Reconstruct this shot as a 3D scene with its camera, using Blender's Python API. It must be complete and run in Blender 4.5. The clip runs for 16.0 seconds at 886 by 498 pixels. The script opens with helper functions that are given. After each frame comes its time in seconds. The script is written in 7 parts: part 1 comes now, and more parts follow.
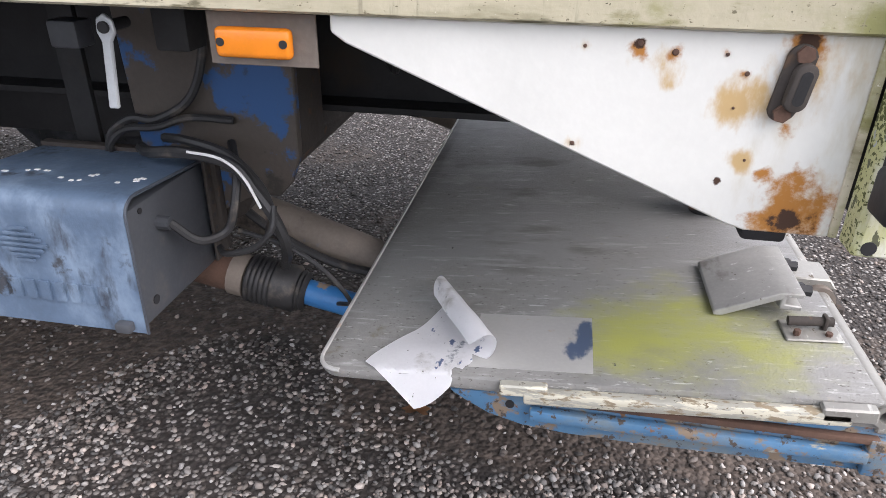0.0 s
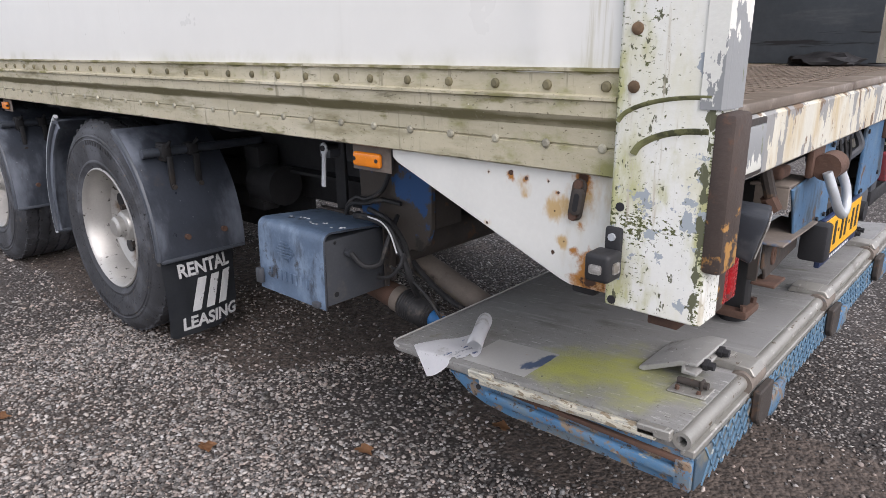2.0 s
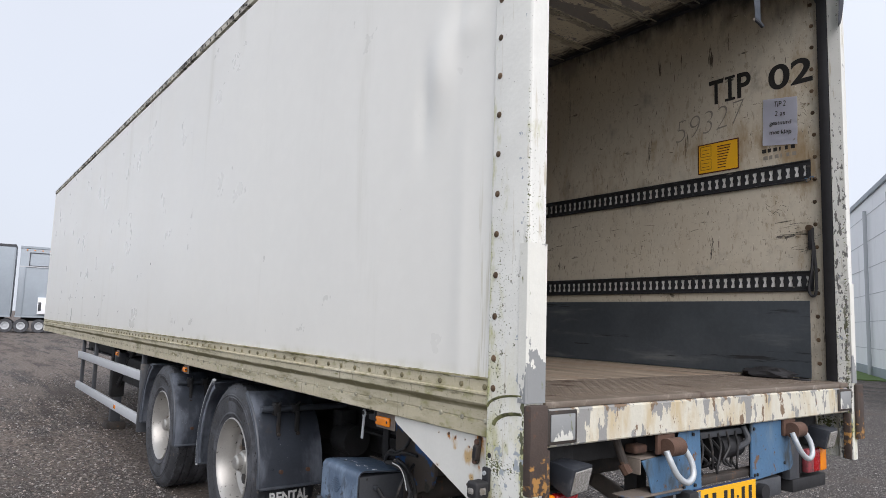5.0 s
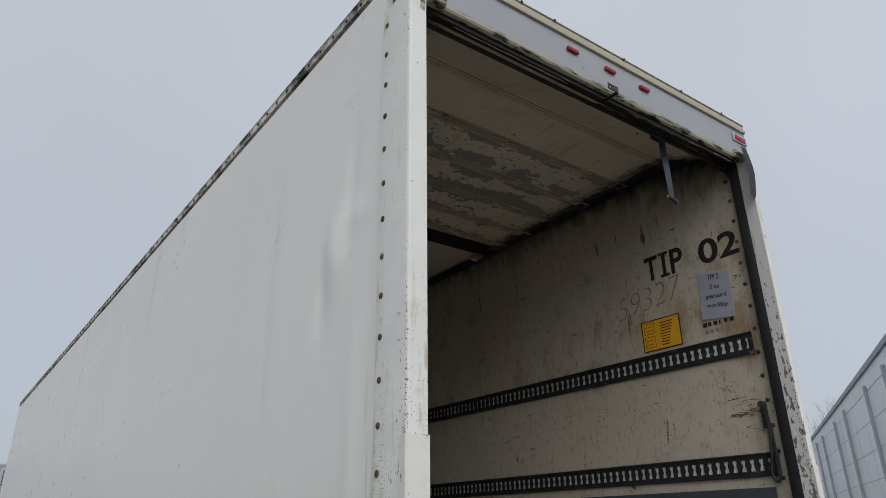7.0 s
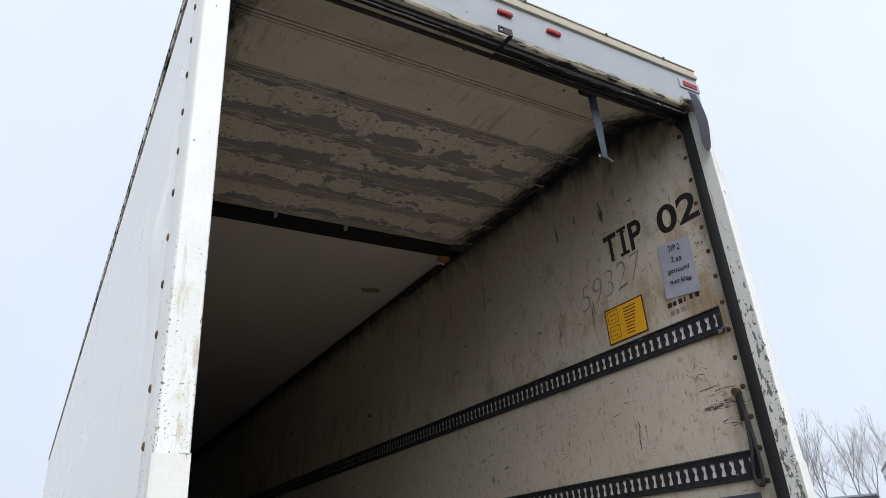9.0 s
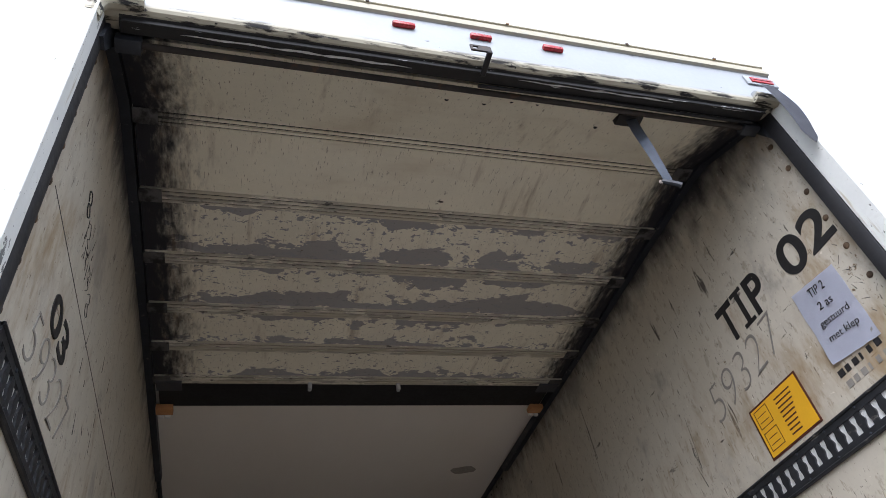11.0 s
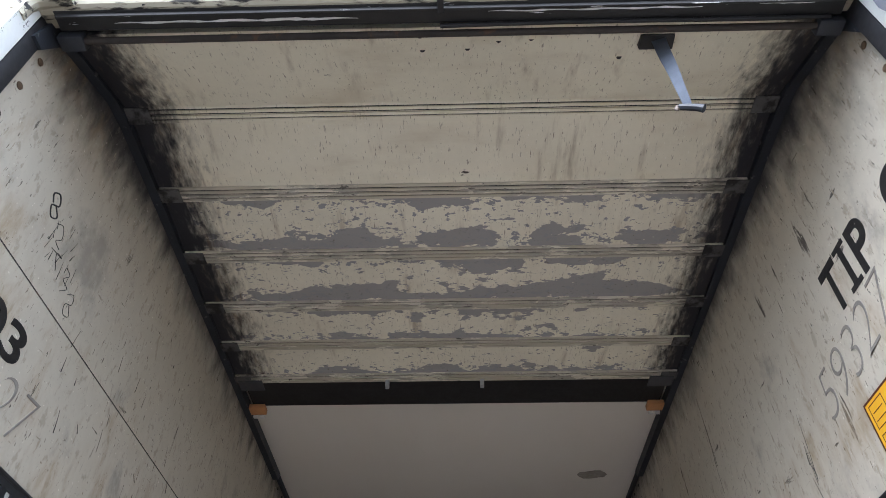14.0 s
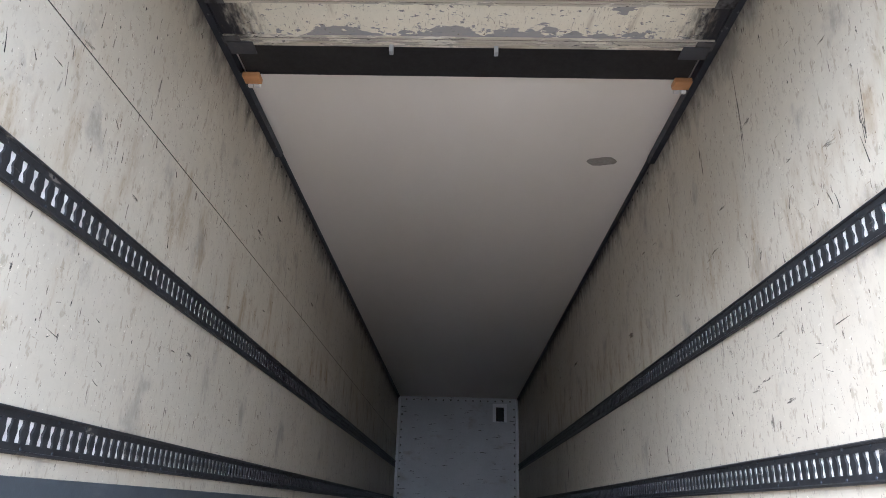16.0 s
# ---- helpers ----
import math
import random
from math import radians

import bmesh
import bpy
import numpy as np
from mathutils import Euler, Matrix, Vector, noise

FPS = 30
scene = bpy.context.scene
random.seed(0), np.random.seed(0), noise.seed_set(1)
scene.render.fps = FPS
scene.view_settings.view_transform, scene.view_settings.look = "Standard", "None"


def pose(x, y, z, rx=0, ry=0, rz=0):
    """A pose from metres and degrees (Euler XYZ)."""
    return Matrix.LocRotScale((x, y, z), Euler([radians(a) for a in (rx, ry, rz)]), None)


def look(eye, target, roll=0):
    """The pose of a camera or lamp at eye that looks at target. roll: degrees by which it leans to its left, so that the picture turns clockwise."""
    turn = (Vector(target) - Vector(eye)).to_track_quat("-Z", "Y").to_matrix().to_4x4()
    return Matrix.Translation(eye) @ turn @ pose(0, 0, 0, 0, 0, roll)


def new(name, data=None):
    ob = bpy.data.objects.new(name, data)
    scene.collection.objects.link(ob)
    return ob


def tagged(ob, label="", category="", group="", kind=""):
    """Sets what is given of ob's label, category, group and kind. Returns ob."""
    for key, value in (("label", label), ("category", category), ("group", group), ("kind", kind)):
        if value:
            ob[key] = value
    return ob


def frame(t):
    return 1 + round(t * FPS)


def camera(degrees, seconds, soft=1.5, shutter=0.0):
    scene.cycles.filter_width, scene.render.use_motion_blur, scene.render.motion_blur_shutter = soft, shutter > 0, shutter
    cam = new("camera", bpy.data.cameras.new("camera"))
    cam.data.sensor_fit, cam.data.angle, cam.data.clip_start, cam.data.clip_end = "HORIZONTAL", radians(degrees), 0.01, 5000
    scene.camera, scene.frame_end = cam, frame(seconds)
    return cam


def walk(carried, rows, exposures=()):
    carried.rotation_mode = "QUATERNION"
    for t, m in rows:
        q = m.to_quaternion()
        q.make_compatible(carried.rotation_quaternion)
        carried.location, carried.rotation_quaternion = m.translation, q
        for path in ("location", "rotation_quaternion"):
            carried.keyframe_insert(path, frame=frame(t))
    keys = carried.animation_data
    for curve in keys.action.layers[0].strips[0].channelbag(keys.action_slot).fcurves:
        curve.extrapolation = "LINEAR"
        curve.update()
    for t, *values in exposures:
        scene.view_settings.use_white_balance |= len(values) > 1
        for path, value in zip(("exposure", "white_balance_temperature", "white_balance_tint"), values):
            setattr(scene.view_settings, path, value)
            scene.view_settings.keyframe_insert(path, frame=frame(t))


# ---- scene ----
cam = camera(66.6, 16.0, soft=0.6)
PATH = [
    (0, (-0.481, -2.103, 1.247), (-0.793, -0.351, 0.332), 0.7),
    (0.5, (-0.272, -2.28, 1.258), (-0.828, -0.511, 0.51), -0.0),
    (1, (-0.039, -2.419, 1.314), (-0.843, -0.742, 0.578), 0.7),
    (1.5, (0.281, -2.43, 1.342), (-0.827, -0.89, 0.709), 0.0),
    (2, (0.534, -2.487, 1.385), (-0.748, -1.066, 0.803), -0.7),
    (2.5, (0.789, -2.621, 1.418), (-0.577, -1.243, 0.934), 1.3),
    (3, (1.018, -2.682, 1.449), (-0.439, -1.37, 1.054), 0.8),
    (3.5, (1.301, -2.7, 1.473), (-0.206, -1.421, 1.169), 0.3),
    (4, (1.501, -2.786, 1.49), (-0.053, -1.531, 1.382), 0.6),
    (4.5, (1.689, -2.887, 1.517), (0.102, -1.669, 1.498), 1.1),
    (5, (1.78, -2.875, 1.535), (0.179, -1.696, 1.748), 1.8),
    (5.2, (1.808, -2.849, 1.544), (0.214, -1.677, 1.835), 1.7),
    (7.3, (1.882, -2.325, 1.546), (0.4, -1.231, 2.323), -0.9),
    (7.5, (1.867, -2.242, 1.551), (0.368, -1.154, 2.307), -0.6),
    (8, (1.856, -2.01, 1.544), (0.285, -0.987, 2.242), -1.4),
    (8.5, (1.912, -1.719, 1.533), (0.31, -0.736, 2.217), -2.3),
    (9, (1.842, -1.51, 1.535), (0.299, -0.558, 2.379), -4.2),
    (9.5, (1.642, -1.274, 1.627), (0.199, -0.418, 2.715), -8.5),
    (9.7, (1.582, -1.206, 1.625), (0.135, -0.362, 2.717), -10.0),
    (11.8, (0.857, -0.424, 1.608), (-0.369, -0.08, 3.15), -8.9),
    (12, (0.818, -0.335, 1.607), (-0.386, -0.038, 3.175), -7.8),
    (12.5, (0.815, -0.105, 1.671), (-0.417, -0.02, 3.244), -2.7),
    (13, (0.868, -0.052, 1.675), (-0.381, -0.002, 3.236), -3.6),
    (13.5, (0.938, -0.018, 1.706), (-0.39, -0.031, 3.201), -1.2),
    (14, (0.922, 0.016, 1.714), (-0.496, -0.022, 3.124), 0.2),
    (14.5, (0.876, 0.03, 1.713), (-0.705, -0.022, 2.937), 0.7),
    (15, (0.802, 0.049, 1.696), (-0.902, -0.002, 2.741), 0.9),
    (15.5, (0.714, 0.042, 1.683), (-1.087, -0.019, 2.55), 0.3),
    (16, (0.551, -0.003, 1.668), (-1.312, -0.057, 2.392), 1.8),
]
EXPO = [(0.0, 1.12, 6500, 18), (1.0, 0.82, 6500, 18), (2.5, 0.45, 6480, 18), (4.0, 0.26, 6480, 16), (4.5, 0.16, 6480, 16), (5.0, 0.28, 6480, 15), (6.2, -0.1, 6450, 14), (7.3, -0.42, 6400, 12), (8.3, -0.2, 6350, 12), (9.0, 0.30, 6200, 13), (9.7, 0.40, 6080, 16), (11.8, 1.80, 5900, 14), (13.2, 2.05, 5780, 13), (14.0, 2.10, 5650, 13), (14.5, 3.22, 5500, 13), (15.0, 3.14, 5450, 13), (15.5, 2.95, 5400, 13), (16.0, 3.12, 5480, 14)]
walk(cam, [(t, look(eye, target, roll)) for t, eye, target, roll in PATH], EXPO)

# ---- daylight: pale overcast sky with a broad soft sun ----
SUN_EL, SUN_AZ = 40.0, -19.0
world = bpy.data.worlds.new("overcast")
scene.world = world
world.use_nodes = True
wt = world.node_tree
wt.nodes.clear()
w_out = wt.nodes.new("ShaderNodeOutputWorld")
w_bg = wt.nodes.new("ShaderNodeBackground")
w_sky = wt.nodes.new("ShaderNodeTexSky")
w_sky.sky_type, w_sky.sun_disc = "NISHITA", False
w_sky.sun_elevation, w_sky.sun_rotation = radians(SUN_EL), radians(90 - SUN_AZ)
w_sky.dust_density, w_sky.air_density = 4.0, 1.0
w_tc = wt.nodes.new("ShaderNodeTexCoord")
w_sep = wt.nodes.new("ShaderNodeSeparateXYZ")
w_ramp = wt.nodes.new("ShaderNodeValToRGB")
w_ramp.color_ramp.elements[0].position, w_ramp.color_ramp.elements[0].color = 0.0, (7.9, 8.65, 9.5, 1)
w_ramp.color_ramp.elements[1].position, w_ramp.color_ramp.elements[1].color = 0.75, (9.2, 9.9, 10.6, 1)
w_cloud = wt.nodes.new("ShaderNodeTexNoise")
w_cloud.inputs["Scale"].default_value, w_cloud.inputs["Detail"].default_value = 2.2, 3
w_mr = wt.nodes.new("ShaderNodeMapRange")
w_mr.inputs["To Min"].default_value, w_mr.inputs["To Max"].default_value = 0.92, 1.08
w_mul = wt.nodes.new("ShaderNodeMixRGB")
w_mul.blend_type = "MULTIPLY"
w_mul.inputs[0].default_value = 1.0
w_mix = wt.nodes.new("ShaderNodeMixRGB")
w_mix.inputs[0].default_value = 0.86
wt.links.new(w_tc.outputs["Generated"], w_sep.inputs[0])
wt.links.new(w_tc.outputs["Generated"], w_cloud.inputs["Vector"])
wt.links.new(w_sep.outputs["Z"], w_ramp.inputs[0])
wt.links.new(w_cloud.outputs[0], w_mr.inputs["Value"])
wt.links.new(w_ramp.outputs[0], w_mul.inputs[1])
wt.links.new(w_mr.outputs[0], w_mul.inputs[2])
wt.links.new(w_sky.outputs[0], w_mix.inputs[1])
wt.links.new(w_mul.outputs[0], w_mix.inputs[2])
w_side = wt.nodes.new("ShaderNodeMapRange")
for i, v in enumerate((-1.0, 1.0, 0.90, 1.10)):
    w_side.inputs[1 + i].default_value = v
w_lit = wt.nodes.new("ShaderNodeVectorMath")
w_lit.operation = "SCALE"
wt.links.new(w_sep.outputs["X"], w_side.inputs[0])
wt.links.new(w_mix.outputs[0], w_lit.inputs[0])
wt.links.new(w_side.outputs[0], w_lit.inputs["Scale"])
wt.links.new(w_lit.outputs[0], w_bg.inputs["Color"])
w_bg.inputs["Strength"].default_value = 0.092
wt.links.new(w_bg.outputs[0], w_out.inputs["Surface"])

sun = new("sun", bpy.data.lights.new("sun", "SUN"))
sun.data.energy, sun.data.angle, sun.data.color = 2.2, radians(60), (1.0, 0.98, 0.96)
_s = Vector((math.cos(radians(SUN_EL)) * math.cos(radians(SUN_AZ)), math.cos(radians(SUN_EL)) * math.sin(radians(SUN_AZ)), math.sin(radians(SUN_EL))))
sun.matrix_world = look(tuple(_s * 30), (0, 0, 0))


# ---- materials ----
def mat(name, col, rough=0.6, metal=0.0, var=0.25, scale=5.0, bump=0.1, bscale=80.0, layers=(), spec=0.5, island=0.0, rand=0.0, bdist=0.004, rvar=1.0):
    """A worn surface. layers: (colour, scale, low, high, stretch, rough or None, region or None, biases).
    region: (axis, from, to), several of them, or ("R", (centre, radius, amount), ...) for spots; biases: (axis, middle, half width, amount)."""
    m = bpy.data.materials.new(name)
    m.use_nodes = True
    nt = m.node_tree
    nt.nodes.clear()
    nd, ln = nt.nodes.new, nt.links.new
    out, bs, tc = nd("ShaderNodeOutputMaterial"), nd("ShaderNodeBsdfPrincipled"), nd("ShaderNodeTexCoord")
    ln(bs.outputs[0], out.inputs["Surface"])
    bs.inputs["Metallic"].default_value = metal
    bs.inputs["Specular IOR Level"].default_value = spec
    co = tc.outputs["Object"]
    if rand:
        oi, ad = nd("ShaderNodeObjectInfo"), nd("ShaderNodeVectorMath")
        sc = nd("ShaderNodeMath")
        sc.operation, sc.inputs[1].default_value = "MULTIPLY", 37.0
        ln(oi.outputs["Random"], sc.inputs[0])
        ln(tc.outputs["Object"], ad.inputs[0])
        ln(sc.outputs[0], ad.inputs[1])
        co = ad.outputs[0]

    def noise_of(sc_, stretch=(1, 1, 1), detail=5.0, rough_=0.6):
        mp, nz = nd("ShaderNodeMapping"), nd("ShaderNodeTexNoise")
        mp.inputs["Scale"].default_value = stretch
        ln(co, mp.inputs["Vector"])
        ln(mp.outputs[0], nz.inputs["Vector"])
        nz.inputs["Scale"].default_value, nz.inputs["Detail"].default_value, nz.inputs["Roughness"].default_value = sc_, detail, rough_
        return nz.outputs[0]

    def ranged(v, lo, hi, a=0.0, b=1.0):
        r = nd("ShaderNodeMapRange")
        r.interpolation_type = "SMOOTHSTEP" if (a, b) == (0.0, 1.0) else "LINEAR"
        for i, x in enumerate((lo, hi, a, b)):
            r.inputs[1 + i].default_value = x
        ln(v, r.inputs[0])
        return r.outputs[0]

    def times(a, b):
        t_ = nd("ShaderNodeMath")
        t_.operation = "MULTIPLY"
        ln(a, t_.inputs[0])
        ln(b, t_.inputs[1])
        return t_.outputs[0]

    def mixed(fac, a, b):
        x = nd("ShaderNodeMixRGB")
        ln(fac, x.inputs[0])
        for i, c in ((1, a), (2, b)):
            if isinstance(c, tuple):
                x.inputs[i].default_value = (*c[:3], 1)
            else:
                ln(c, x.inputs[i])
        return x.outputs[0]

    lo, hi = tuple(c * (1 - var) for c in col), tuple(min(1, c * (1 + 0.5 * var)) for c in col)
    cur = mixed(ranged(noise_of(scale), 0.3, 0.7), lo, hi)
    fine = mixed(ranged(noise_of(scale * 14, detail=3), 0.35, 0.75), tuple(c * (1 - 0.5 * var) for c in col), hi)
    f = nd("ShaderNodeMixRGB")
    f.inputs[0].default_value = 0.4
    ln(cur, f.inputs[1])
    ln(fine, f.inputs[2])
    cur = f.outputs[0]
    for src, amount in ((("ShaderNodeNewGeometry", "Random Per Island"), island), (("ShaderNodeObjectInfo", "Random"), rand)):
        if amount:
            g = nd(src[0])
            hs = nd("ShaderNodeHueSaturation")
            if amount > 0.9:
                pw = nd("ShaderNodeMath")
                pw.operation, pw.inputs[1].default_value = "POWER", 1.7
                ln(g.outputs[src[1]], pw.inputs[0])
                ln(ranged(pw.outputs[0], 0, 1, 0.28, 2.35), hs.inputs["Value"])
                fr, tn = nd("ShaderNodeMath"), nd("ShaderNodeMath")
                tn.operation, tn.inputs[1].default_value, fr.operation = "MULTIPLY", 13.7, "FRACT"
                ln(g.outputs[src[1]], tn.inputs[0])
                ln(tn.outputs[0], fr.inputs[0])
                ln(ranged(fr.outputs[0], 0, 1, 0.3, 1.35), hs.inputs["Saturation"])
                ln(ranged(fr.outputs[0], 0, 1, 0.515, 0.485), hs.inputs["Hue"])
            else:
                ln(ranged(g.outputs[src[1]], 0, 1, 1 - amount, 1 + amount), hs.inputs["Value"])
            ln(cur, hs.inputs["Color"])
            cur = hs.outputs[0]
    rg = ranged(noise_of(scale * 4), 0.2, 0.8, max(0.02, rough - 0.1 * rvar), min(1, rough + 0.12 * rvar))
    sep = None
    for lay in layers:
        c, s, a, b, st, rr, region = lay[:7]
        raw = noise_of(s, st, 7.0, 0.62)
        if sep is None:
            sep = nd("ShaderNodeSeparateXYZ")
            ln(tc.outputs["Object"], sep.inputs[0])
        for axis, mid_, half_, amount in (lay[7] if len(lay) > 7 else ()):
            ab, su = nd("ShaderNodeMath"), nd("ShaderNodeMath")
            su.operation, su.inputs[1].default_value, ab.operation = "SUBTRACT", mid_, "ABSOLUTE"
            ln(sep.outputs["XYZ".index(axis)], su.inputs[0])
            ln(su.outputs[0], ab.inputs[0])
            pl = nd("ShaderNodeMath")
            pl.operation = "ADD"
            ln(raw, pl.inputs[0])
            ln(ranged(ab.outputs[0], half_, 0.0, 0.0, amount), pl.inputs[1])
            raw = pl.outputs[0]
        spots = region if region and isinstance(region[0], str) and region[0] == "R" else None
        if spots:
            region = None
            for centre, r_out, amount in spots[1:]:
                ds = nd("ShaderNodeVectorMath")
                ds.operation, ds.inputs[1].default_value = "DISTANCE", centre
                ln(tc.outputs["Object"], ds.inputs[0])
                pl = nd("ShaderNodeMath")
                pl.operation = "ADD"
                ln(raw, pl.inputs[0])
                ln(ranged(ds.outputs["Value"], r_out, 0.0, 0.0, amount), pl.inputs[1])
                raw = pl.outputs[0]
        k = ranged(raw, a, b)
        if region:
            for axis, r0, r1 in (region if isinstance(region[0], tuple) else (region,)):
                k = times(k, ranged(sep.outputs["XYZ".index(axis)], r0, r1))
        cur = mixed(k, cur, c)
        if rr is not None:
            q = nd("ShaderNodeMix")
            q.data_type = "FLOAT"
            ln(k, q.inputs[0])
            ln(rg, q.inputs[2])
            q.inputs[3].default_value = rr
            rg = q.outputs[0]
    ln(cur, bs.inputs["Base Color"])
    ln(rg, bs.inputs["Roughness"])
    if bump:
        bp = nd("ShaderNodeBump")
        bp.inputs["Strength"].default_value, bp.inputs["Distance"].default_value = bump, bdist
        ln(noise_of(bscale, detail=4), bp.inputs["Height"])
        ln(bp.outputs[0], bs.inputs["Normal"])
    return m


U = (1, 1, 1)
ALGAE, DEEP, SOOT = (0.13, 0.15, 0.035), (0.06, 0.03, 0.018), (0.015, 0.014, 0.013)
M = {}
M["panel"] = mat("white_painted_panel", (0.79, 0.785, 0.735), 0.32, var=0.05, scale=0.7, bump=0.05, bscale=7, bdist=0.01, layers=[
    ((0.58, 0.57, 0.50), 3.0, 0.55, 0.85, (1, 1, 0.12), None, None), ((0.10, 0.10, 0.08), 60, 0.735, 0.745, (1, 1, 0.25), None, None), ((0.60, 0.58, 0.48), 14, 0.66, 0.78, (2.2, 1, 0.10), None, ("Z", 2.3, 1.7), (("X", -0.14, 0.09, 0.14),)),
    ((0.45, 0.44, 0.30), 7, 0.40, 0.95, (1, 1, 0.8), 0.7, ("Z", 1.39, 1.325))])
M["post"] = mat("peeling_white_paint", (0.73, 0.735, 0.69), 0.5, var=0.08, scale=6, bump=0.3, bscale=45, layers=[
    ((0.60, 0.585, 0.42), 7, 0.45, 0.72, (1, 1, 0.4), 0.7, ("Z", 1.9, 1.15)),
    ((0.45, 0.45, 0.22), 15, 0.58, 0.84, (1.2, 1, 0.5), 0.8, None, (("X", -0.110, 0.040, 0.18), ("X", -0.06, 0.08, 0.10), ("X", 0.085, 0.02, 0.14), ("Z", 1.02, 0.25, 0.10), ("Z", 2.9, 0.9, -0.2))),
    ((0.10, 0.11, 0.04), 60, 0.725, 0.75, (0.5, 1, 1.4), 0.9, None, (("Z", 1.035, 0.045, 0.15), ("X", -0.045, 0.06, 0.09), ("X", 0.088, 0.012, 0.12), ("Z", 2.9, 1.2, -0.12))),
    ((0.085, 0.095, 0.03), 130, 0.645, 0.68, (0.7, 1, 1.1), 0.9, None, (("Z", 1.035, 0.05, 0.11), ("X", -0.045, 0.06, 0.07), ("X", 0.088, 0.014, 0.16), ("X", -0.110, 0.022, 0.12), ("Z", 2.9, 1.2, -0.15))),
    ((0.33, 0.37, 0.40), 24, 0.70, 0.705, (0.9, 1.3, 0.9), 0.55, None, (("X", 0.060, 0.035, 0.11), ("Z", 1.03, 0.17, 0.13), ("Z", 2.9, 0.8, -0.1))),
    ((0.10, 0.105, 0.06), 60, 0.62, 0.65, (0.8, 1, 0.5), 0.85, ("Z", 1.95, 1.55), (("X", 0.080, 0.012, 0.20),)),
    ((0.17, 0.175, 0.16), 34, 0.70, 0.71, (1, 1, 0.8), 0.7, None), ((0.16, 0.16, 0.15), 44, 0.72, 0.73, (1.2, 1.2, 0.5), 0.7, None, (("Y", 1.172, 0.012, 0.17), ("Y", -1.186, 0.012, 0.15), ("Z", 3.2, 0.9, -0.12))),
    ((0.10, 0.10, 0.08), 90, 0.70, 0.71, (1, 1, 0.4), 0.8, None), ((0.50, 0.46, 0.36), 22, 0.60, 0.70, (1.6, 1, 0.12), None, None)])
M["guard"] = mat("flaking_grey_edge", (0.70, 0.70, 0.64), 0.55, var=0.08, scale=10, bump=0.3, bscale=60, layers=[
    ((0.26, 0.27, 0.27), 13, 0.63, 0.64, (1, 1, 0.5), 0.6, None, (("Z", 1.27, 0.20, 0.32), ("X", 0.108, 0.003, 0.03))), (ALGAE, 22, 0.66, 0.74, (1, 1, 0.4), 0.9, None)])
# white beam greyed in colour to hold back the strong light on it
M["header"] = mat("header_toned_down_white", (0.33, 0.35, 0.365), 0.45, var=0.08, scale=4, bump=0.1, layers=[
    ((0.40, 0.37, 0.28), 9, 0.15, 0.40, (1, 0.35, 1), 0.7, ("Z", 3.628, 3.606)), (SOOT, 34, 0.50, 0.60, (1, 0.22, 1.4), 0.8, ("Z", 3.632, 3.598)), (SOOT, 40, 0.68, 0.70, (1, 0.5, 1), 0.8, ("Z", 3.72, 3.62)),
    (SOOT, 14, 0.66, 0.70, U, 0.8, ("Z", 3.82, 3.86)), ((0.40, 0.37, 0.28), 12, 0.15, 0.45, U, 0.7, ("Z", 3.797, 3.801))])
M["rail"] = mat("dirty_beige_rail_shaded_groove", (0.50, 0.455, 0.325), 0.55, var=0.14, scale=4, bump=0.2, bscale=120, layers=[
    ((0.60, 0.56, 0.44), 2.2, 0.5, 0.75, (1, 1, 2), None, None), ((0.22, 0.205, 0.09), 16, 0.58, 0.72, (0.5, 1, 1.4), 0.85, None, (("Z", 1.332, 0.014, 0.17), ("Z", 1.276, 0.008, 0.12))),
    # Z 1.226 band: dirt plus the shade of the down-facing groove, as colour
    ((0.27, 0.265, 0.11), 12, 0.58, 0.80, (0.6, 1, 1), 0.9, None, (("X", -0.10, 0.7, 0.15),)), ((0.185, 0.165, 0.085), 9, 0.50, 0.74, (0.25, 1, 1.2), 0.9, None, (("Z", 1.226, 0.019, 0.34),)),
    ((0.16, 0.145, 0.09), 30, 0.62, 0.76, (0.4, 1, 1.5), 0.9, None, (("Z", 1.118, 0.014, 0.12), ("Z", 1.175, 0.005, 0.05))),
    ((0.16, 0.14, 0.09), 120, 0.63, 0.67, (0.6, 1, 1), 0.9, None), ((0.70, 0.67, 0.56), 150, 0.68, 0.70, U, 0.7, None), ((0.09, 0.085, 0.05), 220, 0.67, 0.69, U, 0.9, None), ((0.30, 0.27, 0.19), 18, 0.58, 0.70, (2.2, 1, 0.2), 0.8, None)])
M["rivet"] = mat("weathered_rivet", (0.42, 0.40, 0.31), 0.5, metal=0.2, var=0.3, scale=60, rand=0.35)
M["rivet_dark"] = mat("mossy_rivet", (0.17, 0.15, 0.085), 0.75, var=0.4, scale=60, rand=0.4)
M["moss"] = mat("green_moss_bead", (0.20, 0.205, 0.09), 0.9, var=0.4, scale=30, layers=[((0.08, 0.085, 0.04), 25, 0.5, 0.6, U, 0.9, None), ((0.40, 0.40, 0.34), 20, 0.6, 0.66, U, 0.7, None)])
M["bolt"] = mat("rusty_bolt_head", (0.13, 0.085, 0.05), 0.75, metal=0.3, var=0.5, scale=50, rand=0.5)
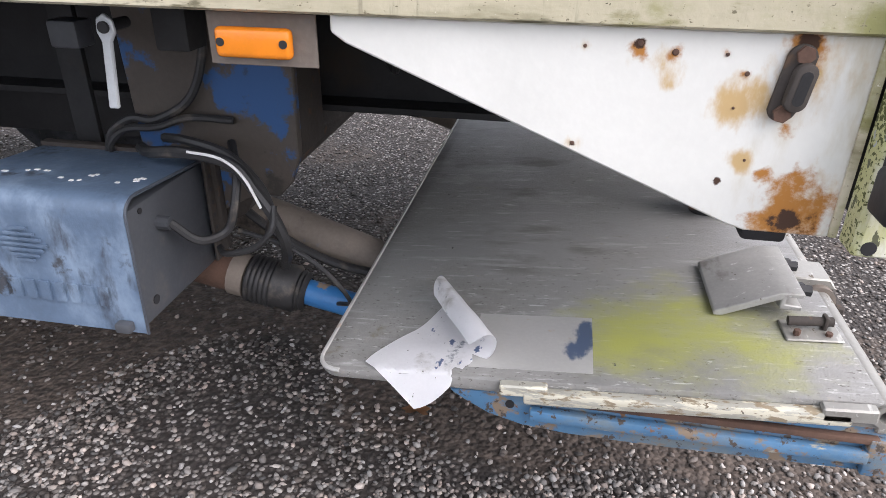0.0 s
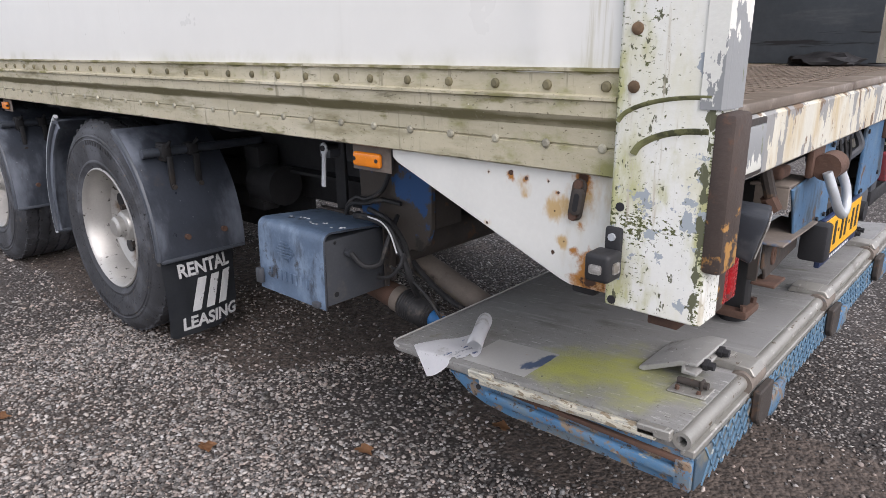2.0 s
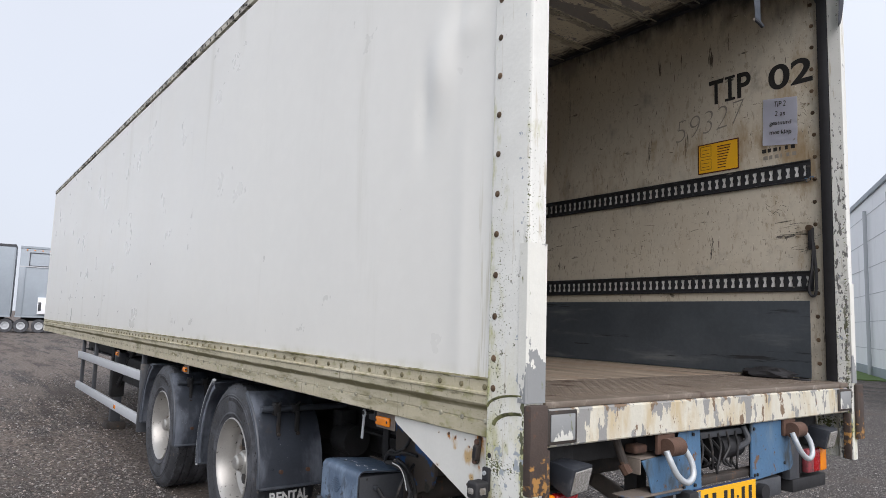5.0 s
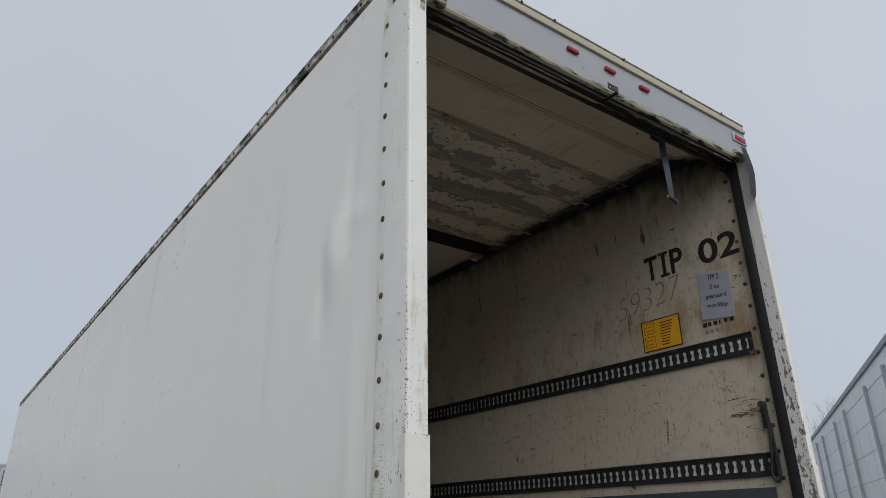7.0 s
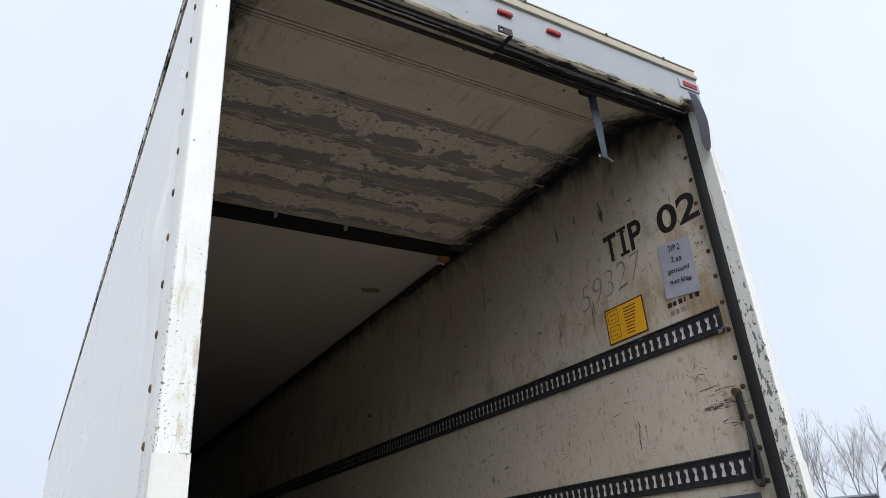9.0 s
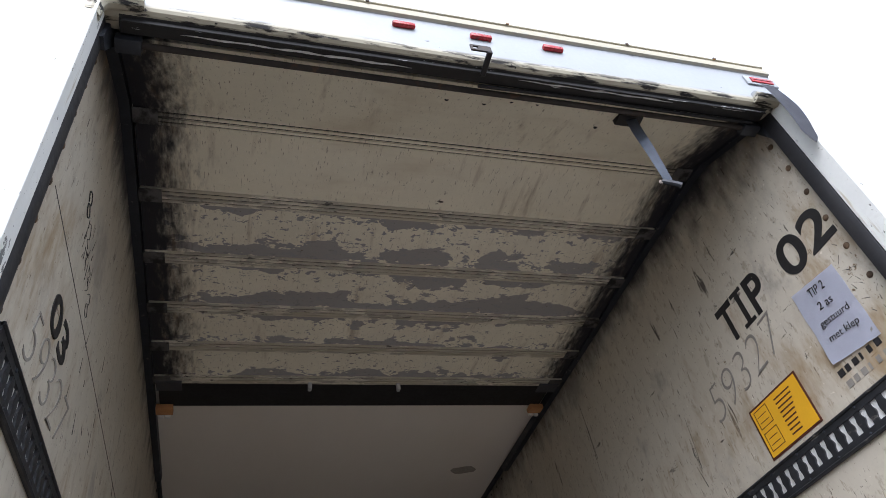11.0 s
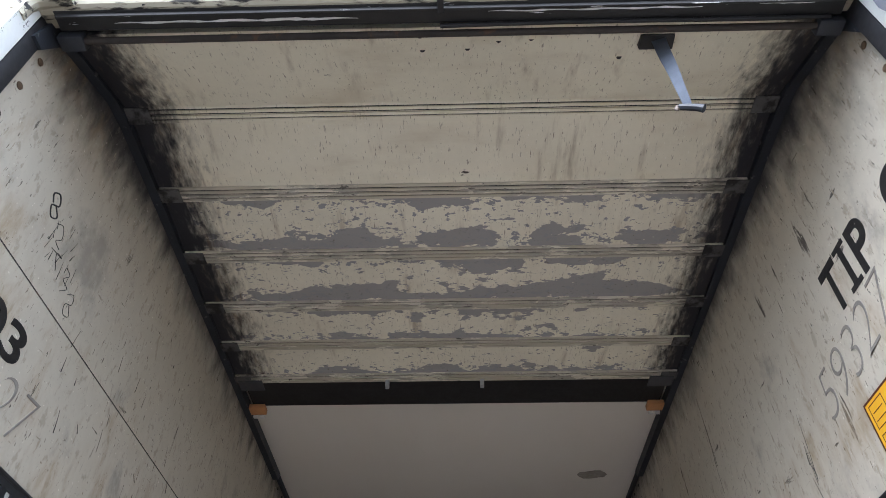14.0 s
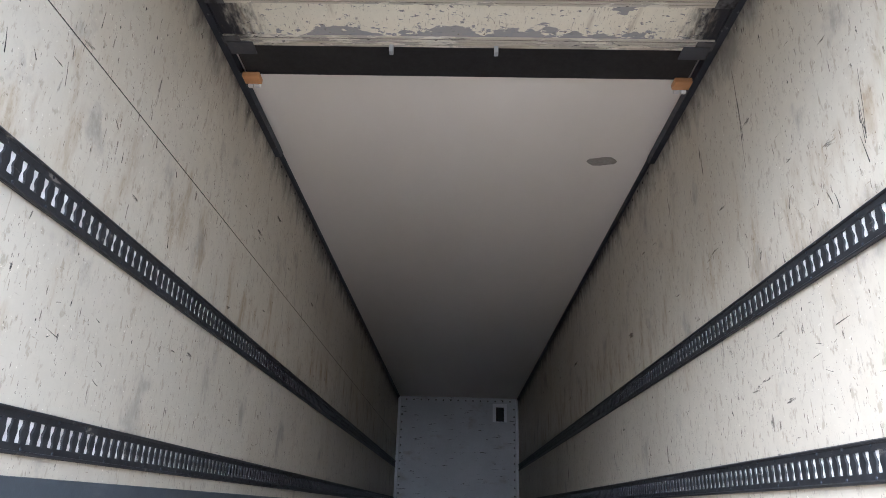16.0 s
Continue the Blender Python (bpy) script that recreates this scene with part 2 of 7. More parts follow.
M["wedge"] = mat("rust_spotted_white_plate", (0.70, 0.70, 0.655), 0.45, var=0.07, scale=5, bump=0.25, bscale=16, bdist=0.005, layers=[
    ((0.50, 0.44, 0.31), 7, 0.58, 0.76, (1, 1, 0.3), 0.6, None), ((0.17, 0.16, 0.15), 60, 0.71, 0.74, (1.4, 1, 0.7), 0.7, None),
    ((0.52, 0.36, 0.17), 44, 0.74, 1.16, (1.1, 1, 0.55), 0.8, ("R", ((-0.20, -1.216, 1.06), 0.11, 0.55), ((-0.394, -1.216, 1.083), 0.040, 0.5), ((-0.351, -1.216, 1.068), 0.035, 0.42), ((-0.352, -1.216, 1.045), 0.025, 0.40), ((-0.462, -1.216, 1.089), 0.020, 0.45), ((-0.468, -1.216, 0.960), 0.03, 0.45), ((-0.268, -1.216, 1.020), 0.05, 0.5), ((-0.244, -1.216, 0.952), 0.022, 0.5), ((-0.28, -1.216, 1.03), 0.05, 0.3), ((-0.172, -1.216, 0.885), 0.10, 0.60), ((-0.255, -1.216, 0.955), 0.035, 0.5))),
    ((0.40, 0.17, 0.035), 30, 0.78, 1.02, U, 0.85, ("R", ((-0.20, -1.216, 1.095), 0.06, 0.55), ((-0.394, -1.216, 1.086), 0.026, 0.55), ((-0.172, -1.216, 0.885), 0.095, 0.74), ((-0.351, -1.216, 1.084), 0.022, 0.5), ((-0.263, -1.216, 1.064), 0.022, 0.45), ((-0.29, -1.216, 1.086), 0.018, 0.45), ((-0.205, -1.216, 1.0), 0.04, 0.45), ((-0.22, -1.216, 0.94), 0.02, 0.4))),
    (DEEP, 30, 0.80, 0.92, U, 0.9, ("R", ((-0.168, -1.216, 0.876), 0.062, 0.56), ((-0.394, -1.216, 1.095), 0.014, 0.5), ((-0.20, -1.216, 1.105), 0.03, 0.4), ((-0.272, -1.216, 0.923), 0.014, 0.55), ((-0.465, -1.216, 0.962), 0.012, 0.5)))])
M["sill"] = mat("worn_cream_sill", (0.62, 0.60, 0.51), 0.55, var=0.12, scale=5, bump=0.4, bscale=50, layers=[
    ((0.50, 0.41, 0.26), 8, 0.44, 0.68, (1, 1, 0.3), 0.7, None), ((0.27, 0.27, 0.26), 17, 0.57, 0.58, (1, 0.8, 0.32), 0.7, None, (("Z", 1.245, 0.04, 0.06), ("Y", -0.9, 0.3, 0.06))),
    ((0.19, 0.13, 0.085), 18, 0.60, 0.64, (1, 1, 0.5), 0.85, None, (("Z", 1.25, 0.03, 0.09),)), ((0.12, 0.10, 0.08), 50, 0.66, 0.70, (1, 1, 0.6), 0.8, None)])
M["lining"] = mat("scuffed_cream_wall", (0.555, 0.51, 0.415), 0.5, var=0.12, scale=1.3, bump=0.12, bscale=40, layers=[
    ((0.50, 0.445, 0.345), 2.2, 0.48, 0.75, (1, 1, 0.5), None, None), ((0.58, 0.54, 0.44), 2.5, 0.58, 0.75, (1, 1, 0.4), None, None),
    ((0.10, 0.088, 0.075), 9, 0.665, 0.70, (0.30, 1, 1.3), 0.8, None), ((0.05, 0.045, 0.04), 26, 0.68, 0.70, (1.5, 1, 0.5), 0.8, None), ((0.10, 0.085, 0.07), 24, 0.69, 0.70, (0.25, 1, 2.0), 0.8, None), ((0.16, 0.14, 0.115), 60, 0.655, 0.67, (1.2, 1, 0.22), 0.8, None), ((0.40, 0.35, 0.27), 28, 0.56, 0.66, (0.9, 1, 0.5), None, None),
    ((0.10, 0.085, 0.07), 9, 0.65, 0.70, (1.6, 1, 0.25), 0.8, None), ((0.035, 0.033, 0.036), 9, 0.66, 1.34, (1.3, 1, 0.5), 0.8, None, (("Z", 3.80, 0.34, 0.60), ("X", -0.12, 1.0, 0.24), ("Z", 2.7, 0.7, -0.5))),
    ((0.38, 0.33, 0.25), 55, 0.60, 0.70, (1, 1, 0.25), None, None), ((0.20, 0.18, 0.15), 120, 0.65, 0.68, (0.9, 1, 0.35), 0.7, None), ((0.74, 0.70, 0.60), 140, 0.66, 0.69, (0.5, 1, 0.5), None, None), ((0.11, 0.10, 0.085), 46, 0.69, 0.705, (1.6, 1, 0.4), 0.8, None), ((0.33, 0.30, 0.25), 3.2, 0.56, 0.70, (1.0, 1, 0.7), None, None), ((0.30, 0.26, 0.20), 70, 0.64, 0.72, (0.2, 1, 1.2), None, None), ((0.022, 0.023, 0.03), 5, 0.72, 1.34, (1.0, 1, 0.8), 0.8, None, (("Z", 3.80, 0.22, 0.60), ("X", -0.1, 0.9, 0.26), ("X", -3.0, 1.5, -0.3))),
    ((0.30, 0.21, 0.11), 6, 0.60, 0.95, (1.4, 1, 0.5), 0.7, None, (("Z", 2.75, 0.55, 0.16), ("X", -0.16, 0.35, 0.14))), ((0.16, 0.11, 0.06), 32, 0.70, 0.74, (1, 1, 0.8), 0.8, ("R", ((-0.16, 1.212, 2.86), 0.16, 0.14), ((-0.38, 1.212, 2.80), 0.10, 0.08)))])
M["ceil"] = mat("smooth_cream_ceiling", (0.87, 0.835, 0.775), 0.34, var=0.015, scale=0.5, bump=0, rvar=0.1, layers=[
    ((0.82, 0.78, 0.715), 0.8, 0.4, 0.8, (0.4, 1, 1), None, None)])
M["frontwall"] = mat("grey_front_wall", (0.62, 0.63, 0.64), 0.45, var=0.12, scale=2, layers=[
    ((0.05, 0.05, 0.05), 9, 0.63, 0.66, (1, 0.35, 3.0), 0.8, None), ((0.05, 0.05, 0.05), 22, 0.70, 0.72, (1, 0.8, 1), 0.8, None), ((0.40, 0.36, 0.32), 3, 0.55, 0.75, (1, 0.5, 1), None, None)])
M["smudge"] = mat("grey_smudge", (0.36, 0.335, 0.30), 0.6, var=0.3, scale=30)
M["kick"] = mat("dark_grey_kick_panel", (0.066, 0.078, 0.090), 0.45, var=0.3, scale=3, bump=0.15, layers=[
    ((0.15, 0.16, 0.165), 5, 0.55, 0.75, (0.25, 1, 1.6), 0.5, None), ((0.025, 0.025, 0.028), 9, 0.62, 0.68, (0.15, 1, 2), 0.7, None)])
M["door_clean"] = mat("cream_door_paint", (0.84, 0.80, 0.655), 0.42, var=0.08, scale=2.5, bump=0.08, layers=[
    ((0.36, 0.32, 0.25), 80, 0.60, 0.68, (0.30, 1.6, 1), None, None), ((0.14, 0.12, 0.09), 110, 0.69, 0.70, (0.8, 0.7, 1), 0.7, None), ((0.09, 0.075, 0.06), 34, 0.725, 0.735, (0.8, 0.9, 1), 0.7, None), ((0.90, 0.87, 0.76), 95, 0.64, 0.68, (0.5, 1.2, 1), None, None), ((0.46, 0.40, 0.30), 7, 0.56, 0.76, (0.30, 1.6, 1), None, None), ((0.70, 0.64, 0.50), 4, 0.5, 0.75, (1.5, 0.5, 1), None, None), ((0.07, 0.06, 0.05), 14, 0.68, 0.72, (1, 0.5, 1), 0.7, None),
    ((0.20, 0.125, 0.06), 20, 0.66, 1.05, (0.35, 1.5, 1), 0.7, None, (("Y", -1.18, 0.3, 0.46),)), ((0.016, 0.017, 0.023), 26, 0.60, 1.22, (0.45, 1.4, 1), 0.7, None, (("Y", -1.18, 0.30, 0.86),)), ((0.20, 0.125, 0.06), 20, 0.66, 1.05, (0.35, 1.5, 1), 0.7, None, (("Y", 1.18, 0.26, 0.46),)), ((0.016, 0.017, 0.023), 26, 0.60, 1.22, (0.45, 1.4, 1), 0.7, None, (("Y", 1.18, 0.26, 0.86),))])
M["door_peel"] = mat("peeling_door_paint", (0.84, 0.805, 0.67), 0.45, var=0.1, scale=2.5, bump=0.2, bscale=30, layers=[
    ((0.36, 0.32, 0.25), 80, 0.60, 0.68, (0.30, 1.6, 1), None, None), ((0.14, 0.12, 0.09), 110, 0.69, 0.70, (0.8, 0.7, 1), 0.7, None), ((0.09, 0.075, 0.06), 34, 0.725, 0.735, (0.8, 0.9, 1), 0.7, None), ((0.90, 0.87, 0.76), 95, 0.64, 0.68, (0.5, 1.2, 1), None, None), ((0.46, 0.40, 0.30), 7, 0.56, 0.76, (0.30, 1.6, 1), None, None), ((0.345, 0.338, 0.335), 11, 0.62, 0.623, (0.9, 0.42, 1), 0.55, None, (("X", -0.86, 0.08, 0.20), ("X", -1.11, 0.11, 0.23), ("X", -1.23, 0.07, 0.15), ("X", -1.45, 0.11, 0.23), ("X", -1.57, 0.06, 0.13), ("X", -1.76, 0.09, 0.18), ("X", -2.06, 0.08, 0.20), ("Y", 1.15, 0.5, -0.12), ("Y", -1.15, 0.5, -0.14))), ((0.32, 0.325, 0.335), 30, 0.66, 0.663, (1.1, 0.7, 1), 0.55, None, (("X", -0.90, 0.12, 0.10), ("X", -1.11, 0.12, 0.11), ("X", -1.24, 0.08, 0.10), ("X", -1.45, 0.10, 0.11), ("X", -1.76, 0.09, 0.10), ("X", -2.05, 0.09, 0.12))), ((0.27, 0.27, 0.27), 42, 0.63, 0.635, (1.2, 0.55, 1), 0.6, None), ((0.16, 0.13, 0.10), 70, 0.665, 0.68, (1.0, 0.8, 1), 0.7, None),
    ((0.20, 0.125, 0.06), 20, 0.66, 1.05, (0.35, 1.5, 1), 0.7, None, (("Y", -1.18, 0.3, 0.46),)), ((0.016, 0.017, 0.023), 26, 0.60, 1.22, (0.45, 1.4, 1), 0.7, None, (("Y", -1.18, 0.30, 0.86),)), ((0.20, 0.125, 0.06), 20, 0.66, 1.05, (0.35, 1.5, 1), 0.7, None, (("Y", 1.18, 0.26, 0.46),)), ((0.016, 0.017, 0.023), 26, 0.60, 1.22, (0.45, 1.4, 1), 0.7, None, (("Y", 1.18, 0.26, 0.86),))])
M["seam"] = mat("worn_aluminium_hinge_strip", (0.56, 0.54, 0.47), 0.5, metal=0.15, var=0.25, scale=9, layers=[((0.80, 0.77, 0.66), 26, 0.52, 0.525, (1, 0.3, 1), 0.5, None), ((0.16, 0.15, 0.14), 60, 0.62, 0.64, (1, 0.3, 1), 0.7, None), 
    ((0.60, 0.57, 0.47), 8, 0.5, 0.54, (1, 0.25, 1), 0.5, None), ((0.04, 0.035, 0.03), 7, 0.42, 0.66, (1, 0.5, 1), 0.8, ("Y", -0.85, -1.12)), ((0.04, 0.035, 0.03), 7, 0.42, 0.66, (1, 0.5, 1), 0.8, ("Y", 0.9, 1.12))])
M["bracket_dirty"] = mat("sooty_hinge_bracket", (0.12, 0.12, 0.12), 0.5, metal=0.3, var=0.3, scale=12, layers=[((0.03, 0.03, 0.032), 14, 0.42, 0.60, U, 0.8, None)])
M["black"] = mat("matt_black_rubber", (0.018, 0.018, 0.02), 0.6, var=0.4, scale=12, bump=0.1)
M["track"] = mat("dark_steel_track", (0.040, 0.046, 0.058), 0.5, metal=0.3, var=0.35, scale=9, layers=[((0.16, 0.16, 0.16), 20, 0.62, 0.7, U, 0.5, None)])
M["seal"] = mat("torn_black_seal", (0.02, 0.02, 0.02), 0.6, var=0.3, scale=10, layers=[((0.75, 0.75, 0.73), 40, 0.655, 0.665, (1, 0.10, 2.2), 0.6, None, (("Y", 0.5, 1.0, 0.03),))])
M["erail"] = mat("dark_lashing_rail", (0.036, 0.038, 0.042), 0.45, metal=0.35, var=0.35, scale=18, bump=0.1, layers=[((0.20, 0.19, 0.17), 30, 0.62, 0.7, (0.4, 1, 1), 0.5, None)])
M["bright"] = mat("bright_rail_backing", (0.74, 0.74, 0.72), 0.4, var=0.15, scale=40)
M["floor"] = mat("worn_brown_floorboard", (0.285, 0.232, 0.178), 0.6, var=0.3, scale=3, rand=0.2, bump=0.25, bscale=40, layers=[
    ((0.27, 0.20, 0.145), 4, 0.48, 0.68, (0.12, 1.6, 1), None, None), ((0.06, 0.045, 0.035), 6, 0.58, 0.7, (0.1, 1.5, 1), 0.7, None)])
M["tread"] = mat("rust_brown_tread_plate", (0.21, 0.17, 0.135), 0.5, metal=0.25, var=0.3, scale=7, bump=0.15, layers=[
    ((0.33, 0.29, 0.24), 11, 0.55, 0.7, U, 0.4, None), ((0.08, 0.05, 0.035), 6, 0.55, 0.7, U, 0.7, None)])
M["chassis"] = mat("black_chassis_steel", (0.016, 0.016, 0.017), 0.7, var=0.45, scale=8, bump=0.2, layers=[((0.035, 0.026, 0.02), 5, 0.58, 0.75, U, 0.85, None)])
M["browniron"] = mat("muddy_brown_iron", (0.050, 0.041, 0.035), 0.75, var=0.35, scale=7, bump=0.3, layers=[
    ((0.10, 0.062, 0.040), 16, 0.58, 0.66, U, 0.9, None), ((0.03, 0.027, 0.025), 5, 0.5, 0.7, U, 0.85, None)])
M["dusty"] = mat("dusty_brown_arm", (0.20, 0.168, 0.14), 0.8, var=0.3, scale=7, bump=0.3, layers=[((0.10, 0.13, 0.19), 6, 0.60, 0.68, U, 0.7, None), ((0.06, 0.05, 0.045), 8, 0.58, 0.7, U, 0.85, None)])
M["hanger"] = mat("worn_blue_steel", (0.085, 0.070, 0.058), 0.75, var=0.25, scale=6, bump=0.2, layers=[
    ((0.025, 0.09, 0.24), 6, 0.55, 0.60, U, 0.6, None), ((0.04, 0.035, 0.03), 9, 0.58, 0.66, U, 0.85, None)])
M["blue"] = mat("faded_blue_paint", (0.075, 0.165, 0.285), 0.5, var=0.22, scale=6, bump=0.2, layers=[
    ((0.16, 0.22, 0.27), 5, 0.5, 0.75, (1, 1, 0.5), None, None), ((0.06, 0.075, 0.085), 9, 0.52, 0.68, (1, 1, 0.4), 0.7, None), ((0.15, 0.085, 0.05), 14, 0.60, 0.65, U, 0.8, None), ((0.03, 0.03, 0.03), 70, 0.66, 0.69, U, 0.8, None)])
M["bluestrong"] = mat("bright_blue_lift_paint", (0.070, 0.180, 0.315), 0.55, var=0.25, scale=6, bump=0.3, layers=[
    ((0.145, 0.185, 0.205), 9, 0.42, 0.60, (0.5, 1, 1.2), 0.7, None), ((0.22, 0.165, 0.115), 30, 0.53, 0.60, (0.7, 1, 1.0), 0.85, None), ((0.20, 0.09, 0.04), 40, 0.60, 0.66, U, 0.85, None), ((0.07, 0.055, 0.045), 60, 0.58, 0.64, U, 0.85, None), ((0.10, 0.078, 0.06), 14, 0.60, 0.66, (0.5, 1, 1.2), 0.85, None),
    ((0.33, 0.32, 0.26), 30, 0.63, 0.68, (0.4, 1, 1.5), 0.7, None)])
M["rodblue"] = mat("bright_blue_ram_paint", (0.032, 0.165, 0.40), 0.4, var=0.2, scale=8, layers=[((0.30, 0.22, 0.15), 12, 0.62, 0.68, U, 0.8, None)])
# scuffed plastic; on the fender lips the paler tone stands for sheen
M["lip"] = mat("scuffed_plastic_pale_sheen", (0.060, 0.070, 0.086), 0.4, var=0.3, scale=9, layers=[((0.05, 0.055, 0.065), 8, 0.5, 0.65, U, None, None)])
M["greybox"] = mat("weathered_blue_grey_sheet", (0.105, 0.155, 0.23), 0.42, var=0.25, scale=6, bump=0.2, layers=[
    ((0.21, 0.285, 0.38), 9, 0.45, 0.72, (1, 1, 0.7), 0.5, None), ((0.045, 0.055, 0.075), 8, 0.55, 0.70, (1.5, 1, 0.6), 0.5, None), ((0.05, 0.055, 0.065), 11, 0.60, 0.68, U, 0.6, None), ((0.62, 0.63, 0.65), 55, 0.735, 0.75, U, 0.6, None)])
M["greydark"] = mat("dark_grey_sheet", (0.062, 0.067, 0.076), 0.5, var=0.25, scale=8, bump=0.12, layers=[((0.14, 0.125, 0.11), 6, 0.55, 0.72, U, 0.7, None)])
M["alu"] = mat("dull_aluminium_deck", (0.225, 0.222, 0.210), 0.5, metal=0.12, var=0.25, scale=5, bump=0.45, bscale=190, layers=[((0.40, 0.395, 0.375), 110, 0.60, 0.66, (0.25, 1.0, 1), None, None), ((0.115, 0.108, 0.095), 130, 0.60, 0.66, (0.7, 1, 1), 0.8, None), 
    ((0.235, 0.235, 0.23), 3, 0.34, 0.62, U, None, ("Y", -1.10, -0.70)), ((0.34, 0.34, 0.325), 5, 0.57, 0.74, (0.5, 1, 1), None, None), ((0.16, 0.155, 0.145), 6, 0.56, 0.74, (0.45, 1, 1), 0.75, None),
    ((0.31, 0.31, 0.30), 34, 0.54, 0.70, (0.12, 1.2, 1), None, None), ((0.47, 0.47, 0.46), 60, 0.62, 0.74, (0.15, 1.5, 1), None, None), ((0.25, 0.235, 0.20), 70, 0.64, 0.70, U, None, None),
    ((0.30, 0.31, 0.075), 9, 0.62, 1.15, (0.8, 1, 1), 0.75, ("R", ((-0.20, -1.0, 0.55), 0.34, 0.54), ((-0.34, -1.04, 0.55), 0.16, 0.26))),
    ((0.05, 0.05, 0.045), 44, 0.70, 0.73, U, 0.8, None), ((0.17, 0.155, 0.12), 9, 0.64, 0.74, U, 0.8, None)])
M["patch"] = mat("pale_repair_plate", (0.40, 0.395, 0.375), 0.5, metal=0.1, var=0.12, scale=9, bump=0.2, layers=[
    ((0.07, 0.10, 0.16), 20, 0.80, 0.95, (1, 0.5, 1), 0.6, ("R", ((-0.402, -1.00, 0.535), 0.05, 0.5), ((-0.410, -1.055, 0.535), 0.06, 0.55), ((-0.425, -1.11, 0.535), 0.05, 0.45))), ((0.38, 0.30, 0.22), 14, 0.6, 0.72, U, 0.7, None)])
M["aluedge"] = mat("weathered_aluminium_edge", (0.43, 0.42, 0.36), 0.5, metal=0.25, var=0.2, scale=8, bump=0.2, layers=[
    ((0.60, 0.57, 0.46), 40, 0.50, 0.52, (0.30, 1, 1.6), 0.6, None), ((0.28, 0.23, 0.155), 60, 0.53, 0.60, (0.4, 1, 1.2), 0.85, None), ((0.42, 0.41, 0.15), 22, 0.60, 0.76, (0.6, 1, 1.0), 0.8, None), ((0.17, 0.13, 0.085), 90, 0.62, 0.66, (0.5, 1, 1.0), 0.8, None), ((0.10, 0.085, 0.06), 70, 0.64, 0.68, U, 0.8, None)])
M["stopalu"] = mat("pale_scuffed_aluminium", (0.40, 0.395, 0.375), 0.5, metal=0.2, var=0.2, scale=10, bump=0.2, layers=[((0.22, 0.21, 0.19), 14, 0.54, 0.68, (1, 0.5, 1), 0.7, None), ((0.60, 0.60, 0.58), 70, 0.62, 0.68, (0.4, 1, 1), 0.4, None), ((0.12, 0.10, 0.08), 60, 0.66, 0.69, U, 0.8, None)])
M["pipe"] = mat("grey_aluminium_tube", (0.34, 0.33, 0.30), 0.42, metal=0.4, var=0.2, scale=9, bump=0.15, layers=[((0.52, 0.51, 0.47), 60, 0.60, 0.66, (1, 0.25, 1), 0.4, None), ((0.14, 0.115, 0.085), 50, 0.63, 0.67, (1, 0.4, 1), 0.8, None), ((0.17, 0.16, 0.14), 8, 0.55, 0.7, (1, 0.4, 1), 0.6, None)])
M["rib"] = mat("light_blue_tread_rib", (0.12, 0.225, 0.325), 0.5, var=0.25, scale=12, layers=[((0.42, 0.43, 0.40), 60, 0.58, 0.66, U, 0.5, None), ((0.18, 0.15, 0.11), 16, 0.58, 0.70, U, 0.8, None)])
M["diamond"] = mat("blue_grey_tread_face", (0.075, 0.125, 0.175), 0.55, metal=0.2, var=0.25, scale=7, bump=0.2, layers=[((0.20, 0.19, 0.15), 6, 0.5, 0.65, U, 0.7, None)])
M["rust"] = mat("rusty_iron", (0.105, 0.058, 0.04), 0.85, var=0.35, scale=14, bump=0.5, bscale=70, layers=[((0.055, 0.032, 0.024), 9, 0.5, 0.66, U, 0.9, None)])
M["buffer"] = mat("rust_brown_buffer", (0.060, 0.043, 0.035), 0.75, var=0.3, scale=12, bump=0.45, layers=[((0.40, 0.21, 0.06), 26, 0.56, 0.64, U, 0.85, None, (("Z", 0.985, 0.05, 0.11), ("Z", 1.3, 0.25, -0.3))), ((0.11, 0.06, 0.04), 20, 0.58, 0.68, U, 0.9, None)])
M["galv"] = mat("galvanised_shackle", (0.50, 0.53, 0.55), 0.4, metal=0.3, var=0.15, scale=20)
M["tyre"] = mat("dusty_tyre_rubber", (0.038, 0.040, 0.045), 0.58, var=0.3, scale=7, bump=0.25, bscale=160, layers=[((0.095, 0.100, 0.112), 6, 0.44, 0.66, U, 0.75, None), ((0.12, 0.105, 0.09), 40, 0.62, 0.68, U, 0.9, None), ((0.012, 0.012, 0.013), 55, 0.60, 0.66, U, 0.8, None)])
M["rim"] = mat("grimy_silver_rim", (0.43, 0.42, 0.395), 0.36, metal=0.5, var=0.15, scale=7, layers=[((0.20, 0.155, 0.115), 8, 0.62, 0.84, U, 0.7, None, (("Y", -1.035, 0.05, 0.30),)), ((0.05, 0.045, 0.04), 30, 0.60, 0.68, U, 0.8, None)])
# blue-grey streaks paint the sheen of the outer band; mud and pale chips follow
M["fender"] = mat("black_plastic_painted_sheen", (0.040, 0.047, 0.060), 0.33, var=0.3, scale=6, bump=0.15, layers=[((0.15, 0.17, 0.205), 5, 0.46, 0.72, (1, 1, 0.4), 0.55, None, (("Y", -1.22, 0.10, 0.12),)), ((0.085, 0.070, 0.058), 8, 0.62, 0.78, U, 0.8, None), ((0.30, 0.31, 0.33), 70, 0.69, 0.71, (1, 1, 0.4), 0.5, None)])
M["flap"] = mat("grey_rubber_flap", (0.036, 0.041, 0.049), 0.6, var=0.25, scale=6, bump=0.1, layers=[((0.065, 0.07, 0.075), 4, 0.5, 0.75, U, 0.7, None)])
